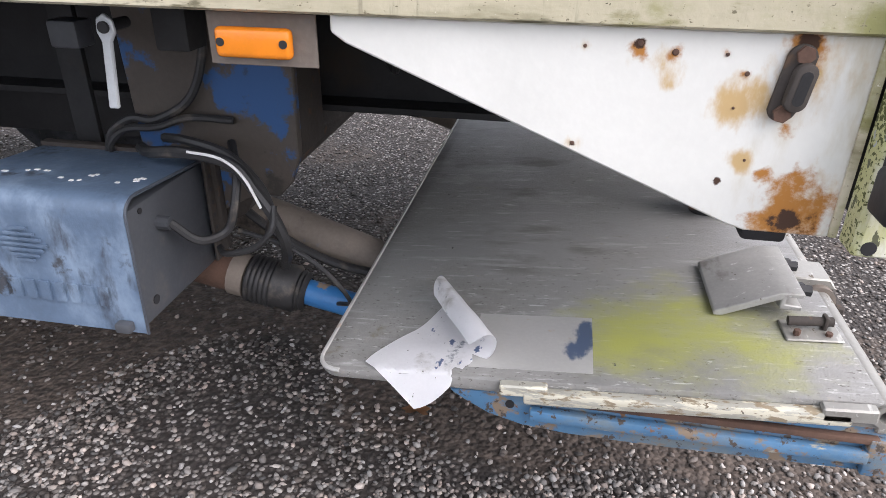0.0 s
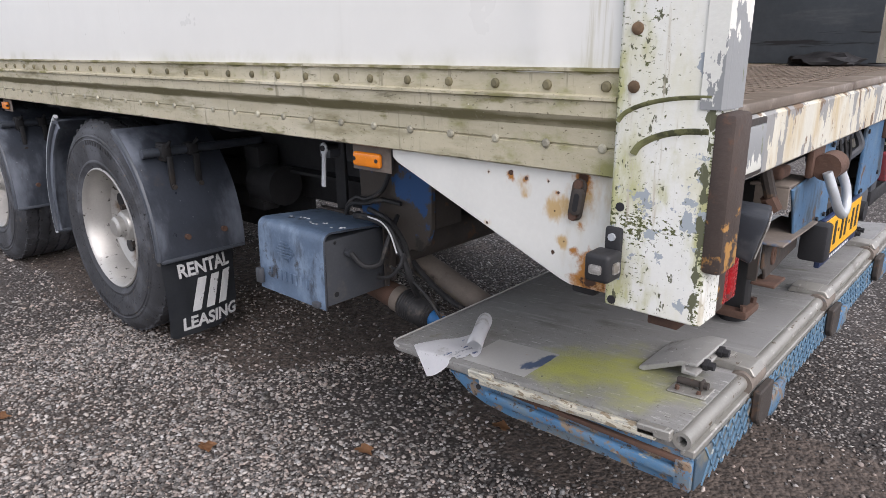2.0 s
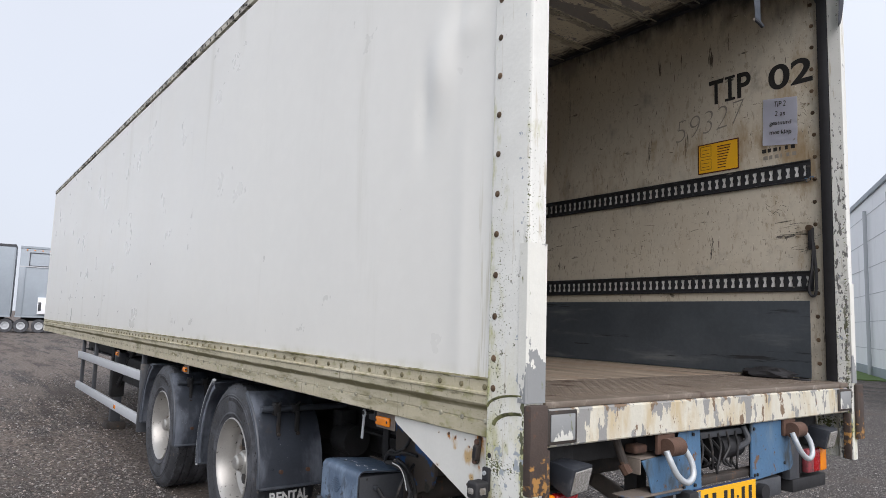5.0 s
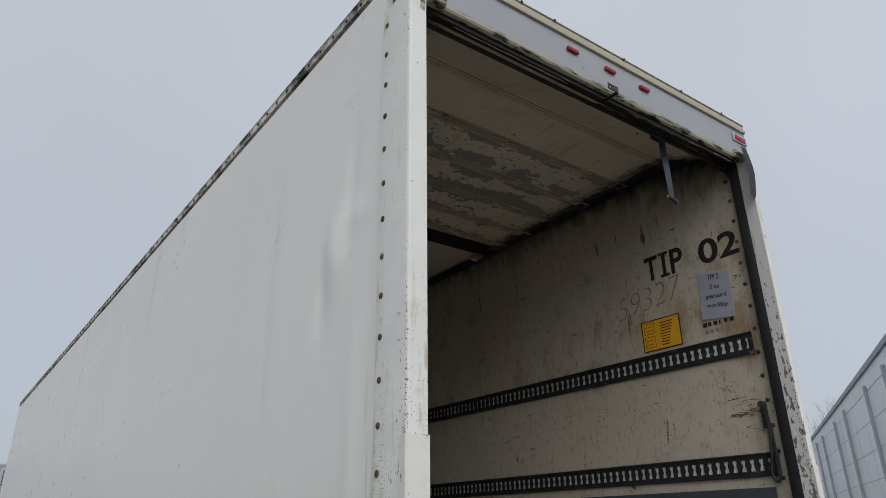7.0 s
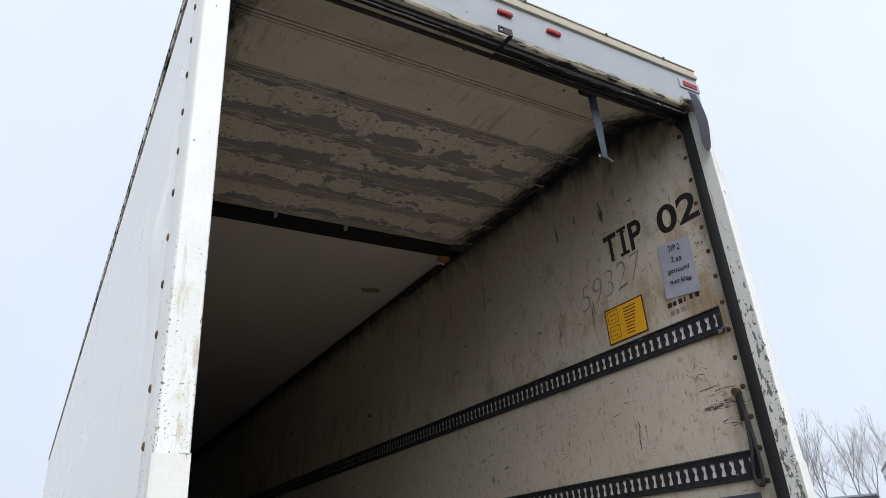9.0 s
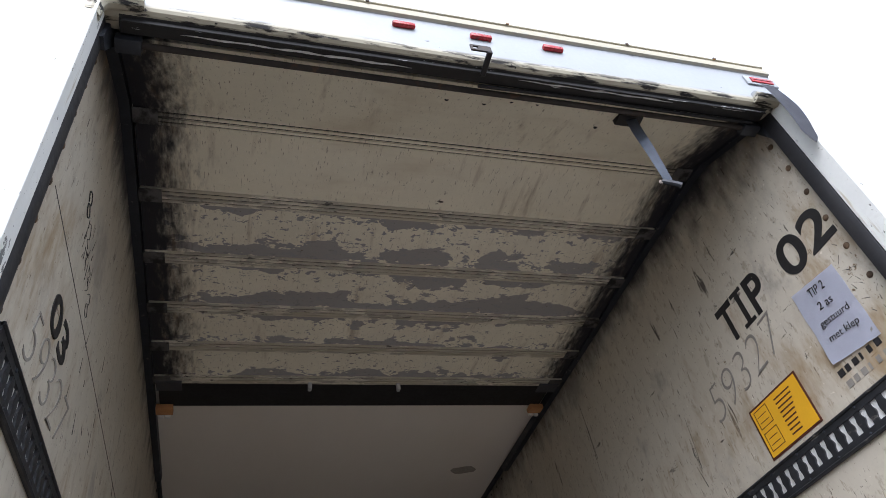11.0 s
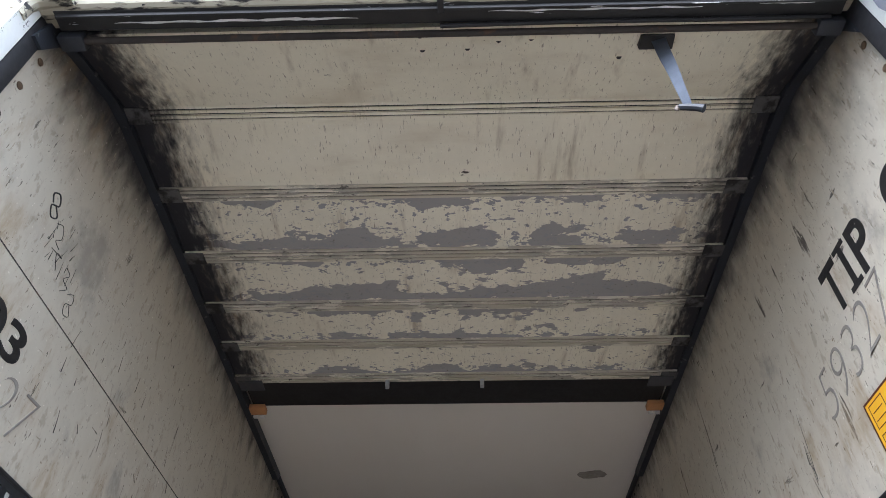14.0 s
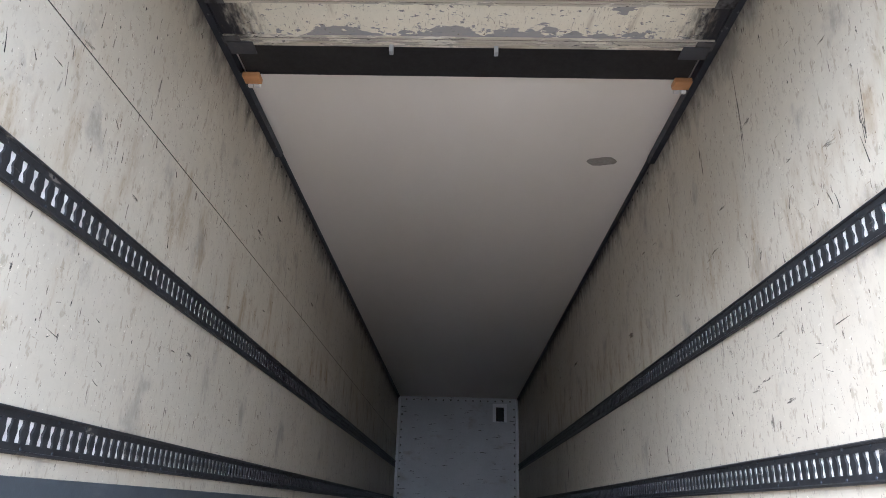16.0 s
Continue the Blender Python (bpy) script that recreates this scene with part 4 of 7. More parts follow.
def dented(x, z):
    d = 0.0
    for cx, cz, wx, wz, a in ((-0.47, 2.60, 0.09, 0.17, 0.026), (-0.60, 2.46, 0.045, 0.17, -0.019), (-0.30, 2.72, 0.08, 0.05, 0.012), (-0.30, 1.75, 0.04, 0.6, 0.008), (-0.36, 2.95, 0.035, 0.30, -0.010),
                              (-3.4, 2.2, 1.2, 0.7, 0.004), (-6.5, 2.9, 1.6, 0.6, -0.004), (-1.9, 2.0, 0.6, 0.8, -0.003), (-9.5, 2.2, 1.4, 0.7, 0.004)):
        d += a * math.exp(-((x - cx) / wx) ** 2 - ((z - cz) / wz) ** 2)
    d += 0.004 * math.exp(-((x - CREASE[0] - CREASE[1] * (z - 2.0)) / 0.022) ** 2) * max(0.0, 1 - abs(z - 2.2) / 0.75)
    return d + 0.0012 * noise.noise(Vector((x * 1.2, 0, z * 1.2)))


for side in (-1, 1):
    bm = bmesh.new()
    if side < 0:
        xs = np.concatenate([np.arange(X0, -1.3, 0.12), np.arange(-1.3, XR, 0.03), [XR]])
        zs = np.arange(1.325, 3.811, 0.05)
        grid = [[bm.verts.new((x, -1.25 - dented(x, z), z)) for z in zs] for x in xs]
        for a, b in zip(grid, grid[1:]):
            for j in range(len(zs) - 1):
                bm.faces.new((a[j], b[j], b[j + 1], a[j + 1]))
        geo = bmesh.ops.extrude_face_region(bm, geom=bm.faces[:])
        for v in geo["geom"]:
            if isinstance(v, bmesh.types.BMVert):
                v.co.y = -1.221
    else:
        box(bm, X0, XR, 1.221, 1.25, 1.325, 3.81)
    part("side_panel", bm, "panel", trailer, "dented white side panel with dirt streaks", 40)
    s = side
    bm = bmesh.new()
    prof = [(1.259, 1.336), (1.259, 1.329), (1.251, 1.326), (1.251, 1.283), (1.263, 1.280), (1.263, 1.273), (1.256, 1.270), (1.256, 1.240), (1.234, 1.212),
            (1.234, 1.178), (1.230, 1.176), (1.230, 1.173), (1.234, 1.171), (1.234, 1.119), (1.226, 1.115), (1.19, 1.115), (1.19, 1.25), (1.2205, 1.26), (1.2205, 1.336)]
    prism(bm, [(s * a, b) for a, b in prof], "x", X0, XR)
    brail = part("bottom_rail", bm, "rail", trailer, "beige ribbed bottom rail with green grime and painted groove shade", 20)
    bm = bmesh.new()
    prism(bm, [(s * a, b) for a, b in ((1.2205, 3.80), (1.257, 3.80), (1.257, 3.838), (1.262, 3.846), (1.255, 3.853), (1.2205, 3.853))], "x", X0, -0.02)
    trail = part("top_rail", bm, "seam", trailer)
    if s < 0:
        near_bottom_rail, near_top_rail = brail, trail
    bm = bmesh.new()
    box(bm, X0 + 0.06, -0.045, *sorted((s * 1.2125, s * 1.2200)), 1.262, 3.834)
    part("wall_lining", bm, "lining", trailer, "scuffed cream plywood wall lining")
    part("kick_panel", rbox(-13.32, -0.125, *sorted((s * 1.2050, s * 1.2122)), 1.272, 1.722, 0.002, 1), "kick", trailer, "dark grey scratched kick panel")

# front wall, roof and ceiling
part("front_wall", rbox(X0, -13.335, -1.2115, 1.2115, 1.25, 3.834, 0), "frontwall", trailer, "grey scuffed inner front wall")
part("nose_panel", rbox(X0 - 0.03, X0 - 0.002, -1.25, 1.25, 1.12, 3.85, 0.004), "panel", trailer)
part("roof", rbox(X0, -0.022, -1.219, 1.219, 3.836, 3.856, 0), "ceil", trailer, "smooth cream roof lining")
for s in (-1, 1):
    part("corner_post", rbox(-13.334, -13.27, *sorted((s * 1.165, s * 1.211)), 1.275, 3.82, 0.006), "whiteframe", trailer, "white inner front corner post")

# floor: boards, then a steel tread plate at the rear
floor = part("floor_pan", rbox(-13.33, 0.018, -1.2, 1.2, 1.215, 1.244, 0), "chassis", trailer)
bm = bmesh.new()
box(bm, -12.6, 0, -0.0555, 0.0555, -0.012, 0.012)
board = finish(bev(bm, 0.002, 1))
board.materials.append(M["floor"])
for i in range(21):
    piece("floorboard", board, floor, pose(-0.565, -1.12 + i * 0.112, 1.257 + 0.0008 * math.sin(i * 2.3)))
tread = part("tread_plate", rbox(-0.56, 0.088, -1.168, 1.168, 1.2445, 1.268, 0.003), "tread", trailer, "worn brown chequer plate at the door")
bm = bmesh.new()
for i in range(17):
    for j in range(76):
        a = 45 if (i + j) % 2 else -45
        box(bm, -0.012, 0.012, -0.0022, 0.0022, 0, 0.0011, pose(-0.545 + i * 0.0335, -1.145 + j * 0.0305, 1.268, 0, 0, a))
tagged(part("tread_lug", bm, "tread", tread), kind="stuff")

# rear frame
POST = {-1: [(-0.108, -1.222), (-0.108, -1.266), (-0.100, -1.270), (0.086, -1.270), (0.097, -1.262), (0.097, -1.186), (0.030, -1.186), (0.030, -1.2165), (-0.044, -1.222)],
        1: [(-0.108, 1.222), (-0.108, 1.260), (-0.100, 1.264), (0.064, 1.264), (0.078, 1.260), (0.104, 1.217), (0.104, 1.172), (0.030, 1.172), (0.030, 1.2165), (-0.044, 1.222)]}
GUARD = {-1: [(0.058, -1.273), (0.096, -1.273), (0.1030, -1.266), (0.1030, -1.185), (0.0975, -1.185), (0.0975, -1.2625), (0.0865, -1.2705), (0.058, -1.2705)],
         1: [(0.070, 1.2675), (0.082, 1.264), (0.1095, 1.220), (0.1095, 1.170), (0.1045, 1.170), (0.1045, 1.218), (0.079, 1.2612)]}
posts = {}
for s in (-1, 1):
    bm = bmesh.new()
    prism(bm, POST[s], "z", 0.855, 3.590)
    bev(bm, 0.003, 1)
    posts[s] = part("rear_post", bm, "post", trailer, "rear corner post with peeling paint and algae", 25)
    bm = bmesh.new()
    prism(bm, GUARD[s], "z", 1.268, 1.815)
    part("corner_guard", bm, "guard", posts[s], "flaking grey corner guard")
    part("buffer", rbox(0.086 if s < 0 else 0.1045, 0.126, *sorted((s * 1.188, s * (1.273 if s < 0 else 1.266))), 0.965, 1.263, 0.010, 2), "buffer", trailer, "rusty brown rear buffer")
    part("post_lining", rbox(0.062, 0.0965, *sorted((s * 1.150, s * (1.1715 if s > 0 else 1.1855))), 0.86, 1.105, 0.003), "buffer", posts[s])
    part("guide_channel", rbox(-0.030, 0.0290, *sorted((s * (1.172 if s > 0 else 1.187), s * 1.2120)), 1.27, 3.60, 0.004), "black", trailer, "black vertical door guide")
    part("edge_strip", rbox(-0.052, -0.033, *sorted((s * 1.2085, s * 1.2122)), 1.74, 3.60, 0.0015, 1), "lining", trailer)
bm = bmesh.new()
prism(bm, [(0.020, 1.112), (0.086, 1.112), (0.092, 1.118), (0.092, 1.236), (0.084, 1.243), (0.020, 1.243)], "y", -1.1495, 1.1495)
sill = part("rear_sill", bm, "sill", trailer, "cream rear sill with worn patches", 20)
for s in (-1, 1):
    part("sill_cap", rbox(0.0925, 0.100, *sorted((s * 1.02, s * 1.168)), 1.122, 1.238, 0.003), "browniron", sill)
    part("cap_face", rbox(0.1003, 0.106, *sorted((s * 1.034, s * 1.156)), 1.134, 1.226, 0.004), "guard", sill)
bm = bmesh.new()
prism(bm, [(-0.02, 3.612), (0.034, 3.588), (0.050, 3.589), (0.062, 3.595), (0.068, 3.605), (0.070, 3.620), (0.070, 3.798), (0.083, 3.803), (0.084, 3.820), (0.076, 3.828), (0.074, 3.858), (-0.02, 3.858)], "y", -1.257, 1.257)
header = part("header_beam", bm, "header", trailer, "white header beam over the door opening, greyed against its strong light", 20)

# lashing rails on both walls
def lashing_rail(s, z0, z1):
    y0, y1 = sorted((s * 1.2030, s * 1.2120))
    bm = bmesh.new()
    h = (z1 - z0)
    for a, b in ((z0, z0 + h * 0.24), (z1 - h * 0.24, z1)):
        box(bm, -13.26, -0.10, y0, y1, a, b)
    box(bm, -0.125, -0.10, y0, y1, z0 + h * 0.24, z1 - h * 0.24)
    a, b, mid = z0 + h * 0.24, z1 - h * 0.24, (z0 + z1) / 2
    for i in range(250):
        x = -0.155 - i * 0.0525
        prism(bm, [(x - 0.0125, a), (x + 0.0125, a), (x + 0.0125, mid - 0.018), (x + 0.0195, mid - 0.004), (x + 0.0195, mid + 0.004), (x + 0.0125, mid + 0.018), (x + 0.0125, b),
                   (x - 0.0125, b), (x - 0.0125, mid + 0.018), (x - 0.0160, mid + 0.004), (x - 0.0160, mid - 0.004), (x - 0.0125, mid - 0.018)], "y", y0 + 0.001, y1 - 0.001)
    for zz in (z0 + 0.004, z1 - 0.004):
        tube(bm, [(-13.26, s * 1.203, zz), (-0.10, s * 1.203, zz)], 0.006, 6, curve=False)
    ob = part("lashing_rail", bm, "erail", trailer, "dark slotted lashing rail")
    part("rail_backing", rbox(-13.25, -0.105, *sorted((s * 1.2105, s * 1.2123)), z0 + 0.01, z1 - 0.01, 0), "bright", ob)
    rv = dome(0.006, 0.003, 7, "y" if s < 0 else "-y")
    rv = finish(rv)
    rv.materials.append(M["track"])
    for i in range(28):
        for zz in (z0 + 0.014, z1 - 0.014):
            piece("rivet", rv, ob, pose(-0.25 - i * 0.158, s * 1.203, zz))
    return ob


for s in (-1, 1):
    lashing_rail(s, 1.778, 1.897)
    lashing_rail(s, 2.438, 2.562)

# ---- open overhead door under the roof ----
SEAMS = [-0.040, -0.449, -0.825, -1.18, -1.515, -1.81, -2.098]


def door_z(x):
    return 3.637 + (-0.04 - x) * 0.381 if x > -0.449 else 3.793 + (x + 0.449) * 0.018


door = part("door_leaf", rbox(-2.05, -0.5, -1.12, 1.12, 3.8195, 3.826, 0), "black", trailer)
for i, (a, b) in enumerate(zip(SEAMS, SEAMS[1:])):
    za, zb = door_z(a), door_z(b)
    bm = bmesh.new()
    prism(bm, [(a - 0.018, za + 0.005), (b + 0.018, zb), (b + 0.018, zb + 0.026), (a - 0.018, za + 0.031)], "y", -1.168, 1.168)
    part("door_section", bm, "door_clean" if i < 2 else "door_peel", door, "cream door section" if i < 2 else "cream door section, paint peeling to grey")
    bm = bmesh.new()
    z = zb
    for o in (-0.030, -0.010, 0.012, 0.030):
        box(bm, b + o - 0.006, b + o + 0.006, -1.165, 1.165, z - 0.007 - 0.003 * (abs(o) < 0.02), z + 0.004)
    box(bm, b - 0.030, b + 0.030, -1.165, 1.165, z - 0.0035, z + 0.010)
    part("hinge_strip", bm, "door_clean" if i < 1 else "seam", door, "ribbed hinge strip")
    for o in (-0.020, 0.001, 0.021):
        part("hinge_gap", rbox(b + o - 0.0025, b + o + 0.0025, -1.164, 1.164, z - 0.0045, z, 0), "black", door)
    for s in (-1, 1):
        part("hinge_bracket", rbox(b - 0.035, b + 0.035, *sorted((s * 1.085, s * 1.172)), z - 0.014, z - 0.0105, 0.001, 1), "bracket_dirty", door)
for s in (-1, 1):
    bm = bmesh.new()
    y0, y1 = sorted((s * 1.176, s * 1.2120))
    prism(bm, [(-0.03, 3.50), (0.015, 3.50), (-0.005, 3.64), (-0.06, 3.698), (-0.36, 3.812), (-0.50, 3.826), (-3.27, 3.818), (-3.30, 3.812), (-3.27, 3.764), (-0.50, 3.778), (-0.38, 3.765), (-0.10, 3.652)], "y", y0, y1)
    part("door_track", bm, "track", trailer, "dark overhead door track")
    part("corner_trim", rbox(-13.27, -3.31, *sorted((s * 1.188, s * 1.2122)), 3.800, 3.8345, 0.006), "track", trailer)
part("gap_board", rbox(-2.43, -2.12, -1.157, 1.157, 3.800, 3.818, 0.002, 1), "black", trailer, "black board between door and ceiling")


# ---- rivets, bolts and fittings of the box ----
rv_low = finish(dome(0.0105, 0.007, 12))
rv_low.materials.append(M["rivet"])
rv_up = finish(dome(0.0115, 0.008, 10))
rv_up.materials.append(M["rivet_dark"])
rv_top = finish(dome(0.011, 0.006, 8))
rv_top.materials.append(M["black"])
bolt_y = {-1: finish(dome(0.0125, 0.006, 10, "-y")), 1: finish(dome(0.0125, 0.006, 10, "y"))}
for b in bolt_y.values():
    b.materials.append(M["bolt"])
for i in range(95):
    piece("rivet", rv_low, near_bottom_rail, pose(-0.150 - i * 0.1385, -1.2335, 1.1745))
    piece("rivet", rv_up, near_bottom_rail, pose(-0.140 - i * 0.1383, -1.2505, 1.300))
    piece("rivet", rv_top, near_top_rail, pose(-0.20 - i * 0.1385, -1.2570, 3.820))
for i in range(16):
    piece("bolt", bolt_y[-1], posts[-1], pose(-0.072, -1.2695, 1.259 + i * 0.1495 + (0.044 if i == 0 else 0)))
    piece("bolt", bolt_y[1], posts[1], pose(-0.072, 1.2635, 1.259 + i * 0.1495))
for s in (-1, 1):
    for i in range(17):
        piece("bolt", bolt_y[-s], trailer, pose(-0.080 + 0.004 * math.sin(i * 5.1), s * 1.2122, 1.36 + i * 0.135))
for z, x in ((1.068, -0.084), (0.868, -0.090)):
    part("bolt_hole", cyl((x, -1.2712, z), (x, -1.24, z), 0.0095, 14), "black", posts[-1])
for z0, xa, r in ((1.236, -0.100, 0.0062), (1.176, -0.062, 0.0095)):
    bm = bmesh.new()
    tube(bm, [(xa + (0.078 - xa) * (k / 8) ** 1.3, -1.2705, z0 + 0.052 * math.sin(math.pi / 2 * (k / 8) ** 0.8)) for k in range(9)], r, 6, flat=0.35)
    part("weld_bead", bm, "moss", posts[-1], "mossy weld bead")
for s in (-1, 1):
    bm = bmesh.new()
    prism(bm, [(-0.795, 1.1145), (-0.795, 1.092), (-0.775, 1.078), (-0.25, 0.862), (-0.225, 0.855), (-0.118, 0.855), (-0.110, 0.865), (-0.110, 1.1145)], "y", *sorted((s * 1.208, s * 1.216)))
    wedge = part("support_plate", bev(bm, 0.0025, 1), "wedge", trailer, "white triangular support plate with rust spots")
    part("plate_flange", rbox(-0.121, -0.1105, *sorted((s * 1.2165, s * 1.224)), 0.858, 1.112, 0.002), "rail", wedge)
    part("rubber_stop", rbox(-0.225, -0.165, *sorted((s * 1.16, s * 1.207)), 0.835, 0.868, 0.008), "black", wedge)
    if s < 0:
        bm = bmesh.new()
        lean = Matrix.Translation((-0.211, 0, 1.056)) @ Matrix.Rotation(radians(9), 4, "Y") @ Matrix.Diagonal((0.84, 1, 0.84, 1))
        prism(bm, [(0.021 * math.cos(a), 0.021 * math.sin(a) + (0.036 if math.sin(a) > 0 else -0.036)) for a in [k * math.pi / 10 for k in range(20)]], "y", -1.226, -1.2165)
        bev(bm, 0.004, 2)
        bmesh.ops.transform(bm, matrix=lean, verts=bm.verts)
        slot = part("slot_bracket", bm, "browniron", wedge, "rusty slotted lashing bracket")
        bm = bmesh.new()
        prism(bm, [(0.0165 * math.cos(a) + 0.008, 0.0165 * math.sin(a) + (0.018 if math.sin(a) > 0 else -0.020)) for a in [k * math.pi / 10 for k in range(20)]], "y", -1.241, -1.225)
        bev(bm, 0.004, 2)
        bmesh.ops.transform(bm, matrix=lean, verts=bm.verts)
        part("slot_ring", bm, "browniron", slot)
        bm = bmesh.new()
        prism(bm, [(0.0080 * math.cos(a) + 0.009, 0.0080 * math.sin(a) + (0.016 if math.sin(a) > 0 else -0.018)) for a in [k * math.pi / 8 for k in range(16)]], "y", -1.2416, -1.225)
        bmesh.ops.transform(bm, matrix=lean, verts=bm.verts)
        part("slot", bm, "chassis", slot)
        for z in (0.043, -0.043):
            a, b = lean @ Vector((0, -1.233, z)), lean @ Vector((0, -1.225, z))
            part("bolt", cyl(a, b, 0.011, 6), "rust", slot)
        for x, z, r in ((-0.394, 1.095, 0.006), (-0.351, 1.086, 0.007), (-0.461, 1.089, 0.004), (-0.465, 0.962, 0.005), (-0.263, 1.064, 0.005), (-0.29, 1.086, 0.004), (-0.271, 1.021, 0.003), (-0.244, 0.954, 0.003)):
            bm = dome(r * 0.65, 0.003, 9)
            bmesh.ops.translate(bm, verts=bm.verts, vec=(x, -1.2155, z))
            part("rust_blister", bm, "rust", wedge)

# orange side marker, hanging lever, white marker lamp on the post
def side_marker(x, z, big=True):
    w = 0.056 if big else 0.045
    lamp = part("side_marker_lamp", rbox(x - w - 0.016, x + w + 0.032, -1.196, -1.192, z - 0.034, z + 0.038, 0.001, 1), "dusty", trailer, "orange side marker on a metal plate")
    bm = rbox(x - w, x + w, -1.214, -1.1955, z - 0.022, z + 0.020, 0.008, 3)
    part("lens", bm, "lens_o", lamp)
    for o in (-0.046, 0.046):
        part("screw", cyl((x + o, -1.2155, z), (x + o, -1.205, z), 0.006, 10), "black", lamp)


side_marker(-0.910, 1.072)
side_marker(-4.05, 1.072, False)
side_marker(-6.75, 1.05, False)
bm = bmesh.new()
prism(bm, [(-1.195, 0.948), (-1.178, 0.948), (-1.167, 1.052), (-1.158, 1.066), (-1.160, 1.084), (-1.172, 1.094), (-1.186, 1.086), (-1.189, 1.066), (-1.183, 1.052)], "y", -1.155, -1.147)
lever = part("lever", bev(bm, 0.002, 1), "galv", trailer, "grey flat steel lever")
part("pivot", cyl((-1.173, -1.160, 1.074), (-1.173, -1.10, 1.074), 0.009, 12), "chassis", lever)
part("valve_box", rbox(-1.42, -1.36, -0.98, -0.93, 1.00, 1.05, 0.006), "greydark", trailer)
part("valve_block", rbox(-1.13, -1.07, -1.10, -1.04, 1.03, 1.10, 0.006), "chassis", trailer)
lampw = part("marker_lamp", rbox(-0.118, -0.062, -1.345, -1.285, 0.925, 0.985, 0.010, 3), "black", posts[-1], "small black marker lamp with clear lens")
part("lens", rbox(-0.104, -0.077, -1.349, -1.3445, 0.944, 0.963, 0.004, 2), "lens_w", lampw)
part("lens", rbox(-0.0625, -0.0585, -1.329, -1.303, 0.943, 0.966, 0.004, 2), "lens_w", lampw)
bm = rbox(-0.108, -0.070, -1.285, -1.2708, 0.945, 1.028, 0.007, 2)
part("bracket", bm, "black", lampw)
part("screw", cyl((-0.089, -1.291, 1.008), (-0.089, -1.28, 1.008), 0.008, 8), "galv", lampw)

# header: rod, seal, lamps, latch, cap
part("door_seal", rbox(-0.018, 0.046, -1.15, 1.15, 3.588, 3.606, 0.003), "seal", header, "torn black rubber seal")
part("seal_lip", rbox(0.030, 0.036, -1.14, 1.14, 3.570, 3.5875, 0.001, 1), "seal", header)
part("torsion_rod", cyl((-0.052, -1.13, 3.590), (-0.052, 1.13, 3.590), 0.011, 12), "browniron", header, "brown steel torsion rod")
part("cable_run", tube(bmesh.new(), [(-0.02, -0.02, 3.575), (-0.02, 0.4, 3.583), (-0.02, 0.9, 3.578), (-0.02, 1.12, 3.585)], 0.007, 8), "black", header)
for s in (-1, 1):
    part("rod_bearing", rbox(-0.078, -0.028, *sorted((s * 1.09, s * 1.165)), 3.572, 3.61, 0.004), "track", header)
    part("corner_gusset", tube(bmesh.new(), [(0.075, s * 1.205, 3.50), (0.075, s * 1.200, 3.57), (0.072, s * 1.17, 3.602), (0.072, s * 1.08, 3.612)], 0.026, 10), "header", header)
for y in (-0.285, -0.008, 0.268):
    lamp = part("clearance_lamp", rbox(0.0695, 0.088, y - 0.040, y + 0.040, 3.722, 3.744, 0.006, 2), "lens_r", header, "small red clearance lamp")
for s in (-1, 1):
    y = s * 1.185
    lamp = part("corner_marker", rbox(0.0695, 0.078, y - 0.075, y + 0.075, 3.712, 3.770, 0.003), "header", header, "corner plate with red reflector")
    part("reflector", rbox(0.0775, 0.083, y - 0.052, y + 0.052, 3.724, 3.756, 0.003), "lens_r", lamp)
    part("reflector_band", rbox(0.0825, 0.0845, y - 0.050, y + 0.050, 3.738, 3.742, 0), "lens_p", lamp)
rs = random.Random(23)
for y0, y1, x0, w in ((-0.98, -0.26, 0.004, 0.010), (0.12, 0.74, 0.016, 0.008), (0.90, 1.06, 0.022, 0.007)):
    n = int((y1 - y0) / 0.022)
    mid = [(x0 + 0.0012 * math.sin(k * 0.9), y0 + (y1 - y0) * k / n, w * min(1.0, 6.0 * k / n, 6.0 * (n - k) / n + 0.1) * rs.uniform(0.25, 1.0) + 0.0004) for k in range(n + 1)]
    bm = bmesh.new()
    prism(bm, [(x - q * 0.4, y) for x, y, q in mid] + [(x + q * 0.6, y) for x, y, q in reversed(mid)], "z", 3.5862, 3.5885)
    part("seal_tear", bm, "white", header, "pale torn edge of the seal")
latch = part("latch_bracket", rbox(0.02, 0.112, -0.027, -0.008, 3.568, 3.578, 0.002, 1), "black", header, "bent steel latch bracket with a hole")
bm = bmesh.new()
for y0, y1, z0, z1 in ((-0.082, -0.010, 3.574, 3.582), (-0.082, -0.010, 3.599, 3.607), (-0.082, -0.074, 3.582, 3.599), (-0.056, -0.010, 3.582, 3.599)):
    box(bm, 0.106, 0.112, y0, y1, z0, z1)
part("latch_plate", bm, "browniron", latch)
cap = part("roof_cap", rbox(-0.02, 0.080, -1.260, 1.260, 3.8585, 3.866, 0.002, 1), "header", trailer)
for i, y in enumerate((-1.1, -0.62, -0.40, 0.12, 0.62, 1.02)):
    part("cap_screw", cyl((0.080, y, 3.862), (0.0845, y, 3.862), 0.007, 8), "buffer", cap)

